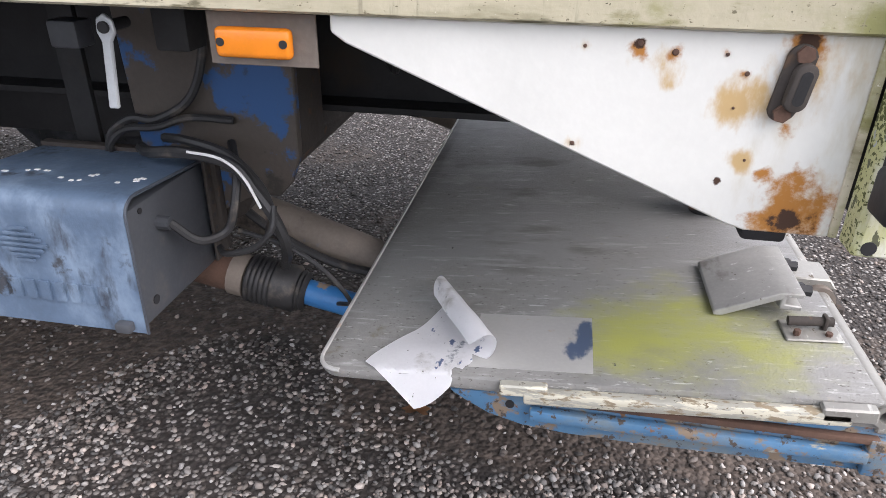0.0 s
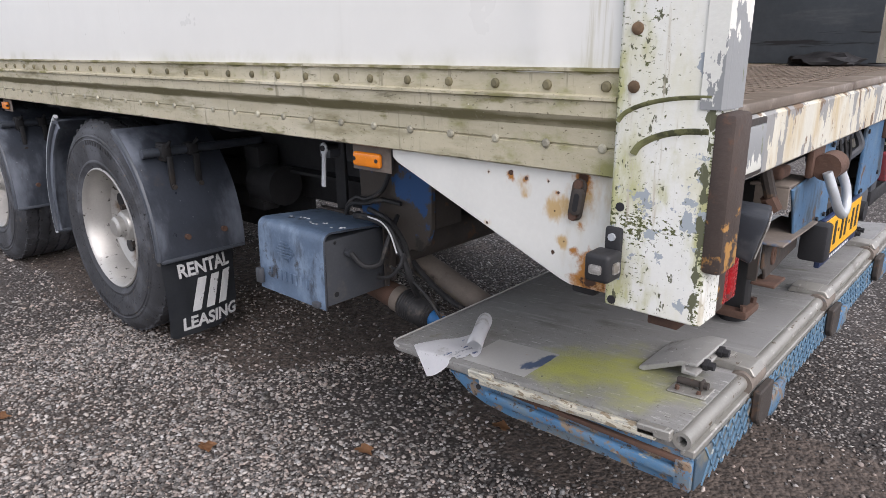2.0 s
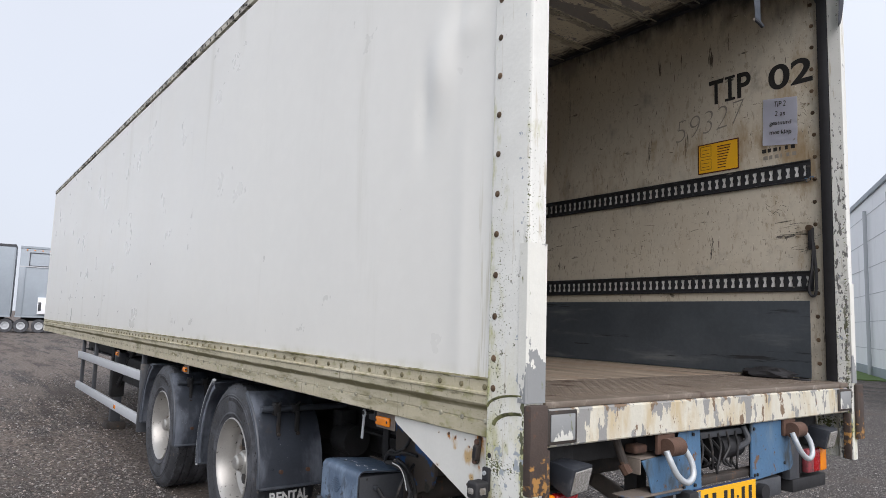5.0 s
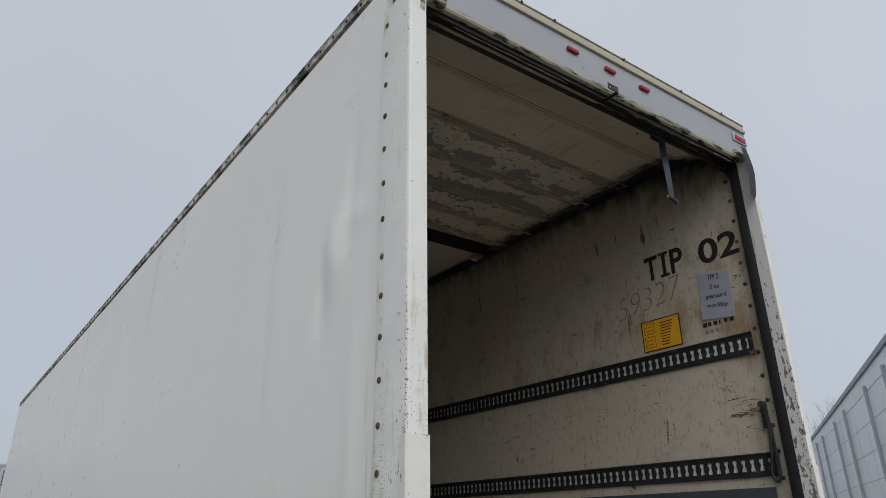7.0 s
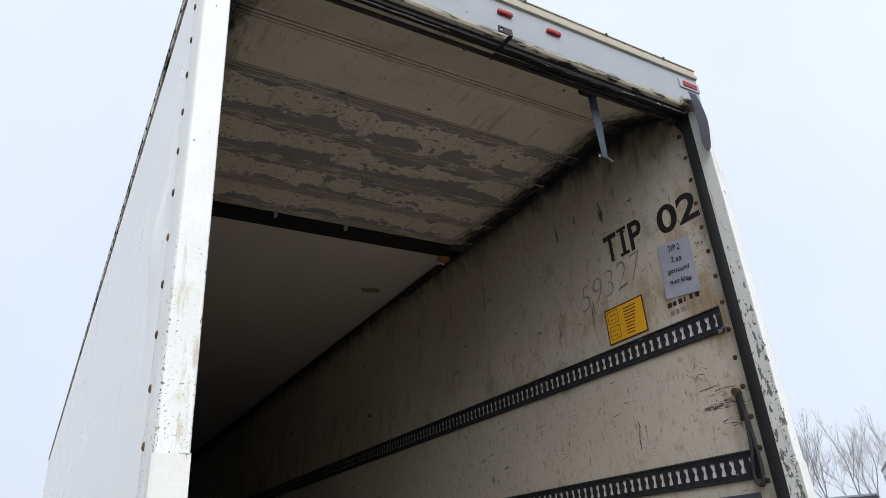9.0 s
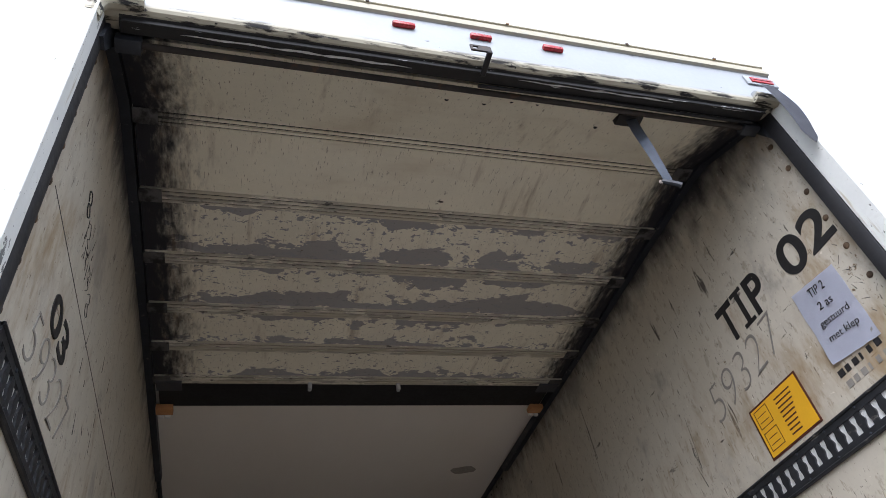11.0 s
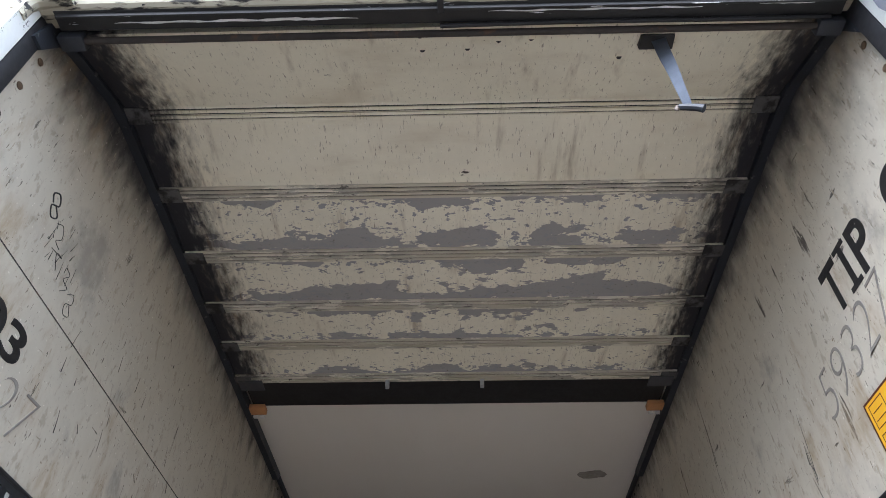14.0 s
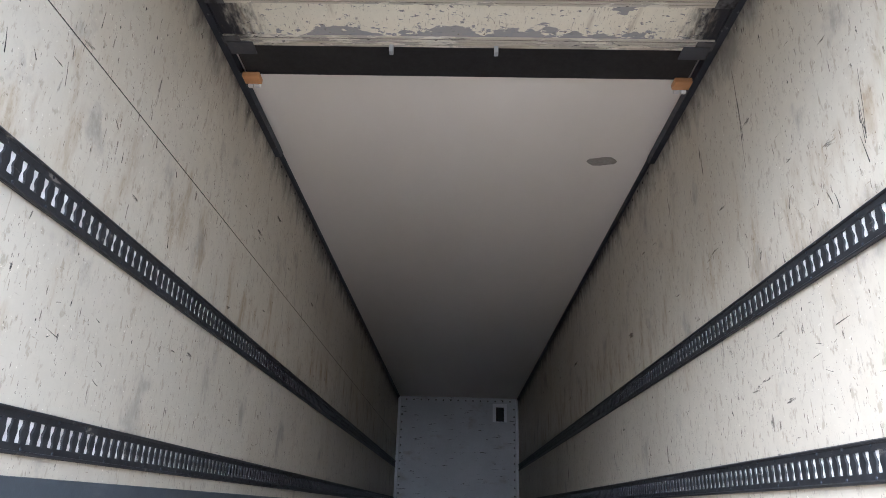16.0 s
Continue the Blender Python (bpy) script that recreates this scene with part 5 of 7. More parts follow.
# holes and bracket in the first door section
for x, y in ((-0.095, -0.086), (-0.155, -0.081), (-0.093, 0.064), (-0.152, 0.063), (-0.12, 0.16), (-0.115, 0.262), (-0.205, 0.555), (-0.115, 0.115)):
    z = door_z(x)
    part("screw_hole", cyl((x, y, z + 0.012), (x, y, z + 0.0005), 0.0085 if y != 0.115 else 0.004, 10), "black", door)
part("strap_slot", rbox(-0.155, -0.105, 0.600, 0.705, 3.653, 3.685, 0.003), "black", door)
for y in (-0.36, 0.145):
    part("stop_pin", rbox(-2.145, -2.112, y - 0.010, y + 0.010, 3.715, 3.775, 0.004), "galv", door)
for s in (-1, 1):
    part("end_bracket", rbox(-2.19, -2.10, *sorted((s * 1.03, s * 1.157)), 3.745, 3.752, 0.001, 1), "greydark", door)
    blk = part("wood_block", rbox(-2.475, -2.405, *sorted((s * 1.085, s * 1.1755)), 3.768, 3.799, 0.004), "wood", trailer, "orange wooden stop block")
    bm = bmesh.new()
    for o in (0.0, 0.036):
        box(bm, -2.50, -2.478, *sorted((s * (1.100 + o), s * (1.128 + o))), 3.758, 3.79)
    part("clip", bev(bm, 0.003, 1), "white", blk)

# small dark punctures in the outer panel
hole_me = finish(dome(0.011, 0.0025, 7))
hole_me.materials.append(M["black"])
for x, z in [(-13.11, 1.74), (-12.39, 1.73), (-11.44, 1.72), (-10.45, 1.72), (-10.13, 1.72), (-9.76, 1.72), (-9.13, 1.71), (-8.18, 1.71), (-7.55, 1.72), (-12.45, 1.47), (-11.45, 1.46), (-10.5, 1.46), (-8.82, 1.46), (-7.88, 1.47), (-9.76, 1.82), (-8.56, 1.94), (-6.65, 1.53), (-5.3, 2.01)]:
    piece("puncture", hole_me, trailer, pose(x, -1.2505 - dented(x, z), z))

# fleet marks and papers on the inner walls


def on_far(x, z, roll=0):
    return Matrix.Translation((x, 1.2119, z)) @ pose(0, 0, 0, 90) @ pose(0, 0, 0, 0, 0, roll)


def on_near(x, z, roll=0):
    return Matrix.Translation((x, -1.2119, z)) @ pose(0, 0, 0, 90, 0, 180) @ pose(0, 0, 0, 0, 0, roll)


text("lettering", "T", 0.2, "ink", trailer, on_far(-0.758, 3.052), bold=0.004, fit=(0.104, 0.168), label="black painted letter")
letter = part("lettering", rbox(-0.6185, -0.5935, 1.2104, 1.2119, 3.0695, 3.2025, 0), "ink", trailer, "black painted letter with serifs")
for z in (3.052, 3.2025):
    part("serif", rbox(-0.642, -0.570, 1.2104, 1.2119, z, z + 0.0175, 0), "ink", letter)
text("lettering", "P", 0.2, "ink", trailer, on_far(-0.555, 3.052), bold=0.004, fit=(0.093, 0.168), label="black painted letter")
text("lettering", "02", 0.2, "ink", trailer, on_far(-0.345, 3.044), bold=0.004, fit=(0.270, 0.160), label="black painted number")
text("handwriting", "59327", 0.2, "pencil", trailer, on_far(-1.02, 2.835, 6), bold=-0.0055, shear=0.25, fit=(0.53, 0.155), label="faint handwritten number")
text("lettering", "03", 0.2, "ink", trailer, on_near(-0.378, 2.785), bold=0.004, fit=(0.225, 0.115), label="black painted number")
text("handwriting", "59327", 0.2, "pencil", trailer, on_near(-0.27, 2.605, 3), bold=-0.0055, shear=0.25, fit=(0.52, 0.15), label="faint handwritten number")
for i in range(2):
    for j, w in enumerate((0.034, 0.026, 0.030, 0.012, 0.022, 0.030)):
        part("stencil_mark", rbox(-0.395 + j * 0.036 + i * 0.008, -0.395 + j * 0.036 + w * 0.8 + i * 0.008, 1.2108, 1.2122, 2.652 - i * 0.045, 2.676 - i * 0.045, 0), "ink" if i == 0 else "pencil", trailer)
random.seed(11)


def scribble(far, x, z, n, dx, dz, lx, lz):
    """Thin dark scuffs of size lx by lz, strewn over dx by dz."""
    bm = bmesh.new()
    y = 1.2124 if far else -1.2124
    for i in range(n):
        a, b = x + random.uniform(-dx, dx), z + random.uniform(-dz, dz)
        k, q = lx * random.uniform(-1, 1), lz * random.uniform(0.3, 1.0)
        tube(bm, [(a, y, b), (a + k * 0.45, y, b + q * random.uniform(0.35, 0.6)), (a + k, y, b + q)], random.uniform(0.0008, 0.0022), 4, r1=0.0006)
    tagged(part("scratch_mark", bm, "ink", trailer), kind="stuff")


for args in ((True, -1.245, 2.74, 7, 0.015, 0.12, 0.02, 0.16), (True, -0.75, 2.06, 7, 0.015, 0.07, 0.02, 0.12), (True, -0.30, 2.27, 12, 0.06, 0.04, 0.05, 0.03), (True, -0.17, 2.05, 16, 0.10, 0.07, 0.10, 0.012),
             (True, -0.24, 2.16, 14, 0.14, 0.05, 0.12, 0.010), (True, -2.05, 3.2, 4, 0.02, 0.2, 0.015, 0.25), (False, -0.55, 3.20, 14, 0.10, 0.09, 0.015, 0.06), (False, -0.9, 2.95, 10, 0.4, 0.2, 0.02, 0.08),
             (False, -1.8, 2.75, 12, 0.8, 0.25, 0.03, 0.07), (True, -1.9, 2.8, 14, 0.9, 0.3, 0.03, 0.06), (False, -1.2, 2.15, 10, 0.6, 0.15, 0.08, 0.015), (True, -1.3, 2.15, 12, 0.6, 0.15, 0.10, 0.015), (True, -0.12, 2.85, 12, 0.03, 0.16, 0.03, 0.03)):
    scribble(*args)
bm = bmesh.new()
tube(bm, [(-0.41, -1.2122, 3.265), (-0.395, -1.2122, 3.29), (-0.42, -1.2122, 3.31), (-0.44, -1.2122, 3.28), (-0.41, -1.2122, 3.255), (-0.43, -1.2122, 3.225), (-0.455, -1.2122, 3.245), (-0.425, -1.2122, 3.27)], 0.0028, 5)
part("scratch_mark", bm, "ink", trailer)
for pts in ([(-0.47, 3.235), (-0.50, 3.25), (-0.52, 3.215), (-0.50, 3.19), (-0.53, 3.18)], [(-0.50, 3.16), (-0.56, 3.17), (-0.53, 3.165), (-0.56, 3.12)], [(-0.60, 3.17), (-0.63, 3.16), (-0.61, 3.13), (-0.645, 3.12), (-0.62, 3.09)],
            [(-0.66, 3.11), (-0.69, 3.13), (-0.70, 3.10), (-0.67, 3.08), (-0.68, 3.05), (-0.71, 3.06), (-0.69, 3.09)]):
    part("scratch_mark", tube(bmesh.new(), [(x, -1.2122, z) for x, z in pts], 0.0013, 5), "ink", trailer)
part("lining_joint", rbox(-13.2, -0.13, -1.2135, -1.2119, 3.0105, 3.0150, 0), "browniron", trailer, "dark joint in the wall lining")
for x, y, a, b in ((-3.38, 0.906, 0.10, 0.055),):
    bm = bmesh.new()
    prism(bm, [(x + b * math.cos(k * 0.5236) * (1 + 0.2 * math.sin(k * 2.1)), y + a * math.sin(k * 0.5236)) for k in range(12)], "z", 3.8335, 3.8358)
    part("ceiling_smudge", bm, "smudge", trailer, "dark smudge on the ceiling")
part("ceiling_smudge", rbox(-7.6, -7.55, -0.55, -0.33, 3.8330, 3.8358, 0.001, 1), "ceil", trailer)

sticker = thing("warning_sticker", (-0.70, 1.212, 2.58), "yellow instruction sticker with dark border on the wall lining", "sticker")
part("border", rbox(-0.846, -0.550, 1.2094, 1.2118, 2.584, 2.790, 0), "maroon", sticker)
part("face", rbox(-0.838, -0.558, 1.2084, 1.2093, 2.592, 2.782, 0), "yellow", sticker, "yellow face")
bm = bmesh.new()
for i in range(9):
    box(bm, -0.70, -0.70 + 0.10 * (0.6 + 0.4 * math.sin(i * 3.3) ** 2), 1.2079, 1.2083, 2.610 + i * 0.018, 2.616 + i * 0.018)
for z in (2.61, 2.70):
    for a, b, c, d in ((-0.825, -0.745, 0, 0.003), (-0.825, -0.745, 0.070, 0.073), (-0.825, -0.822, 0.003, 0.070), (-0.748, -0.745, 0.003, 0.070), (-0.815, -0.76, 0.02, 0.023), (-0.815, -0.76, 0.045, 0.048)):
        box(bm, a, b, 1.2079, 1.2083, z + c, z + d)
part("small_print", bm, "maroon", sticker)

note = thing("paper_note", (-0.28, 1.211, 2.69), "creased white paper note taped to the wall lining", "paper")
bm = bmesh.new()
g = [[bm.verts.new((-0.386 + 0.214 * i / 8 + 0.006 * j / 10, 1.2085 - 0.004 * math.sin(i * 1.3 + j * 0.7) ** 2 - 0.006 * (i == 0) * (j < 2), 2.700 + 0.298 * j / 10 - 0.028 * i / 8)) for j in range(11)] for i in range(9)]
for a, b in zip(g, g[1:]):
    for j in range(10):
        bm.faces.new((a[j], b[j], b[j + 1], a[j + 1]))
bmesh.ops.solidify(bm, geom=bm.faces[:], thickness=0.0006)
part("sheet", bm, "paper", note)
for i, (s_, w) in enumerate((("TIP 2", 0.075), ("2 as", 0.065), ("gestuurd", 0.135), ("met klep", 0.135))):
    mm = Matrix.Translation((-0.275 - w / 2, 1.2040, 2.935 - i * 0.060)) @ pose(0, 0, 0, 90) @ pose(0, 0, 0, 0, 0, -7)
    text("text_line", s_, 0.05, "ink", note, mm, 0.0003, fit=(w, 0.034 if i != 1 else 0.030))

# webbing strap hanging from the door, rubber strip, wall loop, bag on the floor
strap = thing("hanging_strap", (-0.11, 0.65, 3.64), "blue-grey webbing strap hanging from the open door", "strap")
bm = bmesh.new()
path = smooth_path([(-0.12, 0.655, 3.655), (-0.117, 0.652, 3.56), (-0.11, 0.650, 3.46), (-0.105, 0.646, 3.36), (-0.10, 0.642, 3.25)], 4)
prev = None
for i, p in enumerate(path):
    a = 0.3 + 0.9 * i / len(path)
    o = Vector((math.sin(a) * 0.022, math.cos(a) * 0.022, 0)) * (1.0 - 0.45 * i / len(path))
    row = [bm.verts.new(p - o), bm.verts.new(p + o)]
    if prev:
        bm.faces.new((prev[0], prev[1], row[1], row[0]))
    prev = row
bmesh.ops.solidify(bm, geom=bm.faces[:], thickness=0.002)
part("webbing", bm, "strap", strap)
part("knot", tube(bmesh.new(), [(-0.108, 0.622, 3.262), (-0.102, 0.636, 3.252), (-0.099, 0.650, 3.246), (-0.094, 0.664, 3.236), (-0.091, 0.674, 3.226)], 0.009, 8, r1=0.011), "lampblack", strap, "dark knotted end")
part("knot_loop", tube(bmesh.new(), [(-0.109, 0.618, 3.266), (-0.110, 0.612, 3.256), (-0.107, 0.617, 3.249)], 0.0045, 8), "dusty", strap, "pale frayed end")

strip = thing("rubber_strip", (0.09, 1.19, 3.35), "grey rubber strip hanging from the header corner", "strip")
bm = bmesh.new()
prev = None
for i in range(13):
    t = i / 12
    p = Vector((0.112 + 0.018 * math.sin(t * 3.1), 1.135 - 0.015 * t, 3.650 - 0.36 * t))
    w = 0.030 + 0.026 * min(1.0, t * 2.2) if t < 0.92 else 0.056 - 0.25 * (t - 0.92)
    row = [bm.verts.new(p + Vector((0.022 * t, -w, -0.012 * t))), bm.verts.new(p + Vector((-0.012 * t, w, 0.012 * t)))]
    if prev:
        bm.faces.new((prev[0], prev[1], row[1], row[0]))
    prev = row
bmesh.ops.solidify(bm, geom=bm.faces[:], thickness=0.005)
part("strip", bm, "straprubber", strip)

loop = thing("strap_loop", (-0.095, 1.20, 1.74), "black rubber loop strap bolted to the inner wall", "strap")
part("loop", tube(bmesh.new(), [(-0.112, 1.195, 2.165), (-0.090, 1.190, 2.05), (-0.098, 1.185, 1.90), (-0.118, 1.185, 1.80), (-0.105, 1.185, 1.752), (-0.080, 1.185, 1.76), (-0.075, 1.188, 1.86), (-0.082, 1.19, 1.98), (-0.088, 1.192, 2.06)], 0.0085, 8), "black", loop)
part("loop_neck", rbox(-0.118, -0.082, 1.184, 1.197, 2.02, 2.15, 0.006), "black", loop)
part("loop_bolt", cyl((-0.110, 1.180, 2.150), (-0.110, 1.2080, 2.150), 0.018, 12), "bolt", loop)
wire = thing("wire_twist", (-0.11, 1.20, 2.44), "twist of blue wire tied to the lashing rail", "wire")
part("wire", tube(bmesh.new(), [(-0.13, 1.200, 2.45), (-0.10, 1.192, 2.44), (-0.12, 1.190, 2.43), (-0.09, 1.195, 2.455), (-0.07, 1.20, 2.44)], 0.004, 6), "bluestrong", wire)

bag = thing("cloth_bundle", (-0.30, 1.05, 1.2685), "small crumpled black cloth bundle on the trailer floor", "cloth")
bm = bmesh.new()
bmesh.ops.create_icosphere(bm, subdivisions=3, radius=1.0)
for v in bm.verts:
    k = 1 + 0.35 * noise.noise(v.co * 2.0) + 0.2 * noise.noise(v.co * 5.0)
    v.co = Vector((-0.30 + v.co.x * 0.15 * k, 1.05 + v.co.y * 0.09 * k, max(1.2690, 1.288 + v.co.z * 0.042 * k)))
part("cloth", bm, "black", bag)
part("loose_end", tube(bmesh.new(), [(-0.20, 1.04, 1.278), (-0.10, 1.00, 1.275), (-0.05, 1.03, 1.276), (-0.13, 1.08, 1.278)], 0.007, 6, flat=0.6), "black", bag)

# vent in the front wall and rivets round it
vent = part("vent", rbox(-13.332, -13.318, 0.70, 0.985, 3.36, 3.725, 0.004), "whiteframe", trailer, "white framed square vent")
part("vent_opening", rbox(-13.322, -13.316, 0.765, 0.925, 3.372, 3.650, 0), "black", vent)
rv_f = finish(dome(0.016, 0.006, 8, "x"))
rv_f.materials.append(M["black"])
for i in range(15):
    piece("rivet", rv_f, trailer, pose(-13.334, -1.05 + i * 0.15, 3.77))
for i in range(13):
    for y in (-1.13, 1.13):
        piece("rivet", rv_f, trailer, pose(-13.334, y, 3.62 - i * 0.15))
rv_c = finish(dome(0.010, 0.005, 7, "y"))
rv_c.materials.append(M["black"])
for i in range(36):
    piece("rivet", rv_c, trailer, pose(-3.42 - i * 0.135, -1.2123, 3.775))
    o = piece("rivet", rv_c, trailer, pose(-3.42 - i * 0.135, 1.2123, 3.775, 0, 0, 180))

# ---- running gear ----
def arc_pts(c, r, a0, a1, n):
    return [(c[0] + r * math.cos(radians(a0 + (a1 - a0) * k / n)), c[1] + r * math.sin(radians(a0 + (a1 - a0) * k / n))) for k in range(n + 1)]


TYRE_R, WZ = 0.532, 0.528


def wheel(x, s):
    """A single wide wheel; outer face at y = s * 1.21."""
    def w(prof):
        return [(r, s * a) for r, a in prof]
    c = (x, 0, WZ)
    bm = bmesh.new()
    prof = [(0.292, 1.175), (0.300, 1.190), (0.325, 1.202), (0.330, 1.206), (0.338, 1.206), (0.342, 1.204), (0.40, 1.214), (0.440, 1.2135), (0.444, 1.209), (0.452, 1.209), (0.456, 1.212), (0.464, 1.207), (0.470, 1.207), (0.495, 1.196), (0.516, 1.178), (0.528, 1.166)]
    prof += [(TYRE_R - 0.013, 1.160), (TYRE_R - 0.013, 0.832), (0.516, 0.822), (0.47, 0.800), (0.40, 0.790), (0.30, 0.815), (0.292, 0.830), (0.292, 1.175)]
    lathe(bm, w(prof), c, 72)
    tyre = part("tyre", bm, "tyre", trailer, "dusty black wide truck tyre", 28)
    for k in range(5):
        y = 1.164 - 0.0672 * k
        bm = bmesh.new()
        n = 108
        rows = []
        for j in range(n):
            a, o = 2 * math.pi * j / n, 0.0045 * (1 if j % 2 else -1)
            e0, e1 = (y if k == 0 else y + o), (y - 0.056 if k == 4 else y - 0.056 + o)
            rows.append([bm.verts.new((x + r * math.cos(a), s * q, WZ + r * math.sin(a))) for r, q in ((TYRE_R - 0.014, e0), (TYRE_R, e0), (TYRE_R, e1), (TYRE_R - 0.014, e1))])
        for a, b in zip(rows, rows[1:] + rows[:1]):
            for q in range(3):
                bm.faces.new((a[q], a[q + 1], b[q + 1], b[q]))
        bmesh.ops.recalc_face_normals(bm, faces=bm.faces)
        part("tread_band", bm, "tyre", tyre)
    bm = bmesh.new()
    for k in range(48):
        a = 2 * math.pi * k / 48
        box(bm, -0.012, 0.012, s * 1.135, s * 1.172, TYRE_R - 0.012, TYRE_R + 0.002, Matrix.Translation((x, 0, WZ)) @ Matrix.Rotation(a, 4, "Y"))
    tagged(part("shoulder_block", bm, "tyre", tyre), kind="stuff")
    bm = bmesh.new()
    lathe(bm, w([(0.300, 1.180), (0.303, 1.196), (0.296, 1.200), (0.287, 1.190), (0.280, 1.165), (0.268, 1.12), (0.262, 1.07), (0.235, 1.045), (0.205, 1.035), (0.165, 1.04), (0.150, 1.052),
                 (0.0001, 1.052), (0.0001, 1.03), (0.2, 1.02), (0.262, 1.035), (0.292, 1.10), (0.296, 1.17), (0.300, 1.180)]), c, 60)
    rim = part("rim", bm, "rim", trailer, "grimy silver steel rim", 35)
    bm = bmesh.new()
    lathe(bm, w([(0.080, 1.053), (0.078, 1.110), (0.070, 1.125), (0.055, 1.132), (0.052, 1.160), (0.040, 1.172), (0.0001, 1.174)]), c, 28)
    part("hub", bm, "rim", rim, "silver hub cap")
    hole = finish(cyl((0, -s * 0.012, 0), (0, s * 0.008, 0), 0.037, 16))
    hole.materials.append(M["black"])
    for k in range(10):
        a = 2 * math.pi * k / 10 + 0.15
        piece("hand_hole", hole, rim, pose(x + 0.200 * math.cos(a), s * 1.0400, WZ + 0.205 * math.sin(a)))
    nut = finish(cyl((0, 0, 0), (0, s * 0.032, 0), 0.016, 6))
    nut.materials.append(M["browniron"])
    for k in range(10):
        a = 2 * math.pi * k / 10
        piece("wheel_nut", nut, rim, pose(x + 0.122 * math.cos(a), s * 1.050, WZ + 0.122 * math.sin(a)))
    if s < 0:
        # unreadable raised sidewall marks
        bm = bmesh.new()
        for base, n in ((62, 11), (-118, 9)):
            for k in range(n):
                a = radians(base + k * 3.6)
                box(bm, -0.008, 0.006, -1.2155, -1.2128, 0.415, 0.440, Matrix.Translation((x, 0, WZ)) @ Matrix.Rotation(math.pi / 2 - a, 4, "Y"))
        tagged(part("sidewall_mark", bm, "black", tyre), kind="stuff")


AX = (-2.86, -4.70)
for x in AX:
    for s in (-1, 1):
        wheel(x, s)
    part("axle", cyl((x, -1.02, WZ), (x, 1.02, WZ), 0.065, 16), "chassis", trailer)
    for s in (-1, 1):
        part("brake_drum", cyl((x, s * 0.78, WZ), (x, s * 1.015, WZ), 0.205, 28), "chassis", trailer)
        part("spring_pack", rbox(x - 0.55, x + 0.55, *sorted((s * 0.56, s * 0.66)), 0.60, 0.68, 0.01), "chassis", trailer)
        for o in (-0.5, 0.5):
            part("spring_hanger", rbox(x + o - 0.06, x + o + 0.06, *sorted((s * 0.55, s * 0.67)), 0.64, 0.92, 0.01), "chassis", trailer)


def fender(x, a0, a1, r, mat_, y0=-1.225, y1=-0.815):
    c = (x, WZ)
    bm = bmesh.new()
    pts = arc_pts(c, r + 0.008, a0, a1, 14) + arc_pts(c, r - 0.002, a1, a0, 14)
    prism(bm, pts, "y", y0, y1)
    lip = arc_pts(c, r + 0.010, a0, a1, 14) + arc_pts(c, r - 0.045, a1, a0, 14)
    prism(bm, lip, "y", y0 - 0.006, y0 + 0.004)
    ob = part("fender", bm, mat_, trailer, "black plastic fender with its sheen painted in")
    part("fender_lip", tube(bmesh.new(), [(px, y0 - 0.006, pz) for px, pz in arc_pts(c, r - 0.004, a0, a1, 14)], 0.014, 8, curve=False), "lip", ob, "scuffed rim, paler for its sheen")
    px, pz = arc_pts(c, r + 0.005, a1, a1, 1)[0]
    part("fender_end", rbox(px - 0.006, px + 0.008, y0 - 0.004, y1, pz - 0.012, pz + 0.006, 0.004), "lip", ob)
    return ob


f1 = fender(AX[0], 58, -4, 0.600, "fender")
fender(AX[0], 126, 190, 0.625, "fender")
f3 = fender(AX[1], 55, -8, 0.590, "fender")
fender(AX[1], 122, 185, 0.610, "fender")
edge = arc_pts((AX[0], WZ), 0.640, 124, 191, 16)
part("fender_edge", tube(bmesh.new(), [(p[0], -1.228, p[1]) for p in edge], 0.012, 8, curve=False), "galv", trailer, "pale edge of the front fender")
for f, xo in ((f1, AX[0] + 0.49), (f3, AX[1] + 0.46)):
    part("stay", cyl((xo, -1.20, 0.945), (xo, -0.60, 0.945), 0.020, 14), "lip", f)
    part("stay_clamp", rbox(xo - 0.034, xo + 0.034, -1.12, -1.08, 0.905, 0.985, 0.006), "chassis", f)
    part("clamp_bar", rbox(xo + 0.045, xo + 0.062, -1.115, -1.09, 0.78, 0.93, 0.005), "chassis", f)
    part("clamp_bar", rbox(xo + 0.040, xo + 0.056, -0.99, -0.96, 0.80, 0.93, 0.005), "chassis", f)
    for y in (-1.103, -0.975):
        part("clamp_jaw", rbox(xo - 0.030, xo + 0.038, y - 0.024, y + 0.024, 0.918, 0.974, 0.010, 2), "chassis", f)
        part("clamp_tail", tube(bmesh.new(), [(xo + 0.03, y, 0.965), (xo + 0.055, y + 0.012, 0.995)], 0.007, 6, curve=False), "chassis", f)
        part("clamp_nut", cyl((xo + 0.062, y, 0.795), (xo + 0.074, y, 0.795), 0.012, 6), "browniron", f)
    for y in (-1.10, -0.92):
        part("fender_bolt", cyl((AX[0] + 0.607 if f is f1 else AX[1] + 0.597, y, WZ + 0.05), (AX[0] + 0.625 if f is f1 else AX[1] + 0.615, y, WZ + 0.05), 0.013, 8), "rust", f)

flap = thing("mud_flap", (-2.29, -1.03, 0.10), "dark rubber mud flap with pale printed lettering behind the wheel", "mud flap")


def flap_bend(y, z):
    """How far the curled rubber lies from its flat plane."""
    u = max(0.0, (y + 1.06) / 0.20)
    return 0.020 * math.sin(math.pi * min(1.0, max(0.0, (z - 0.098) / 0.402))) - 0.050 * min(1.2, u) ** 2


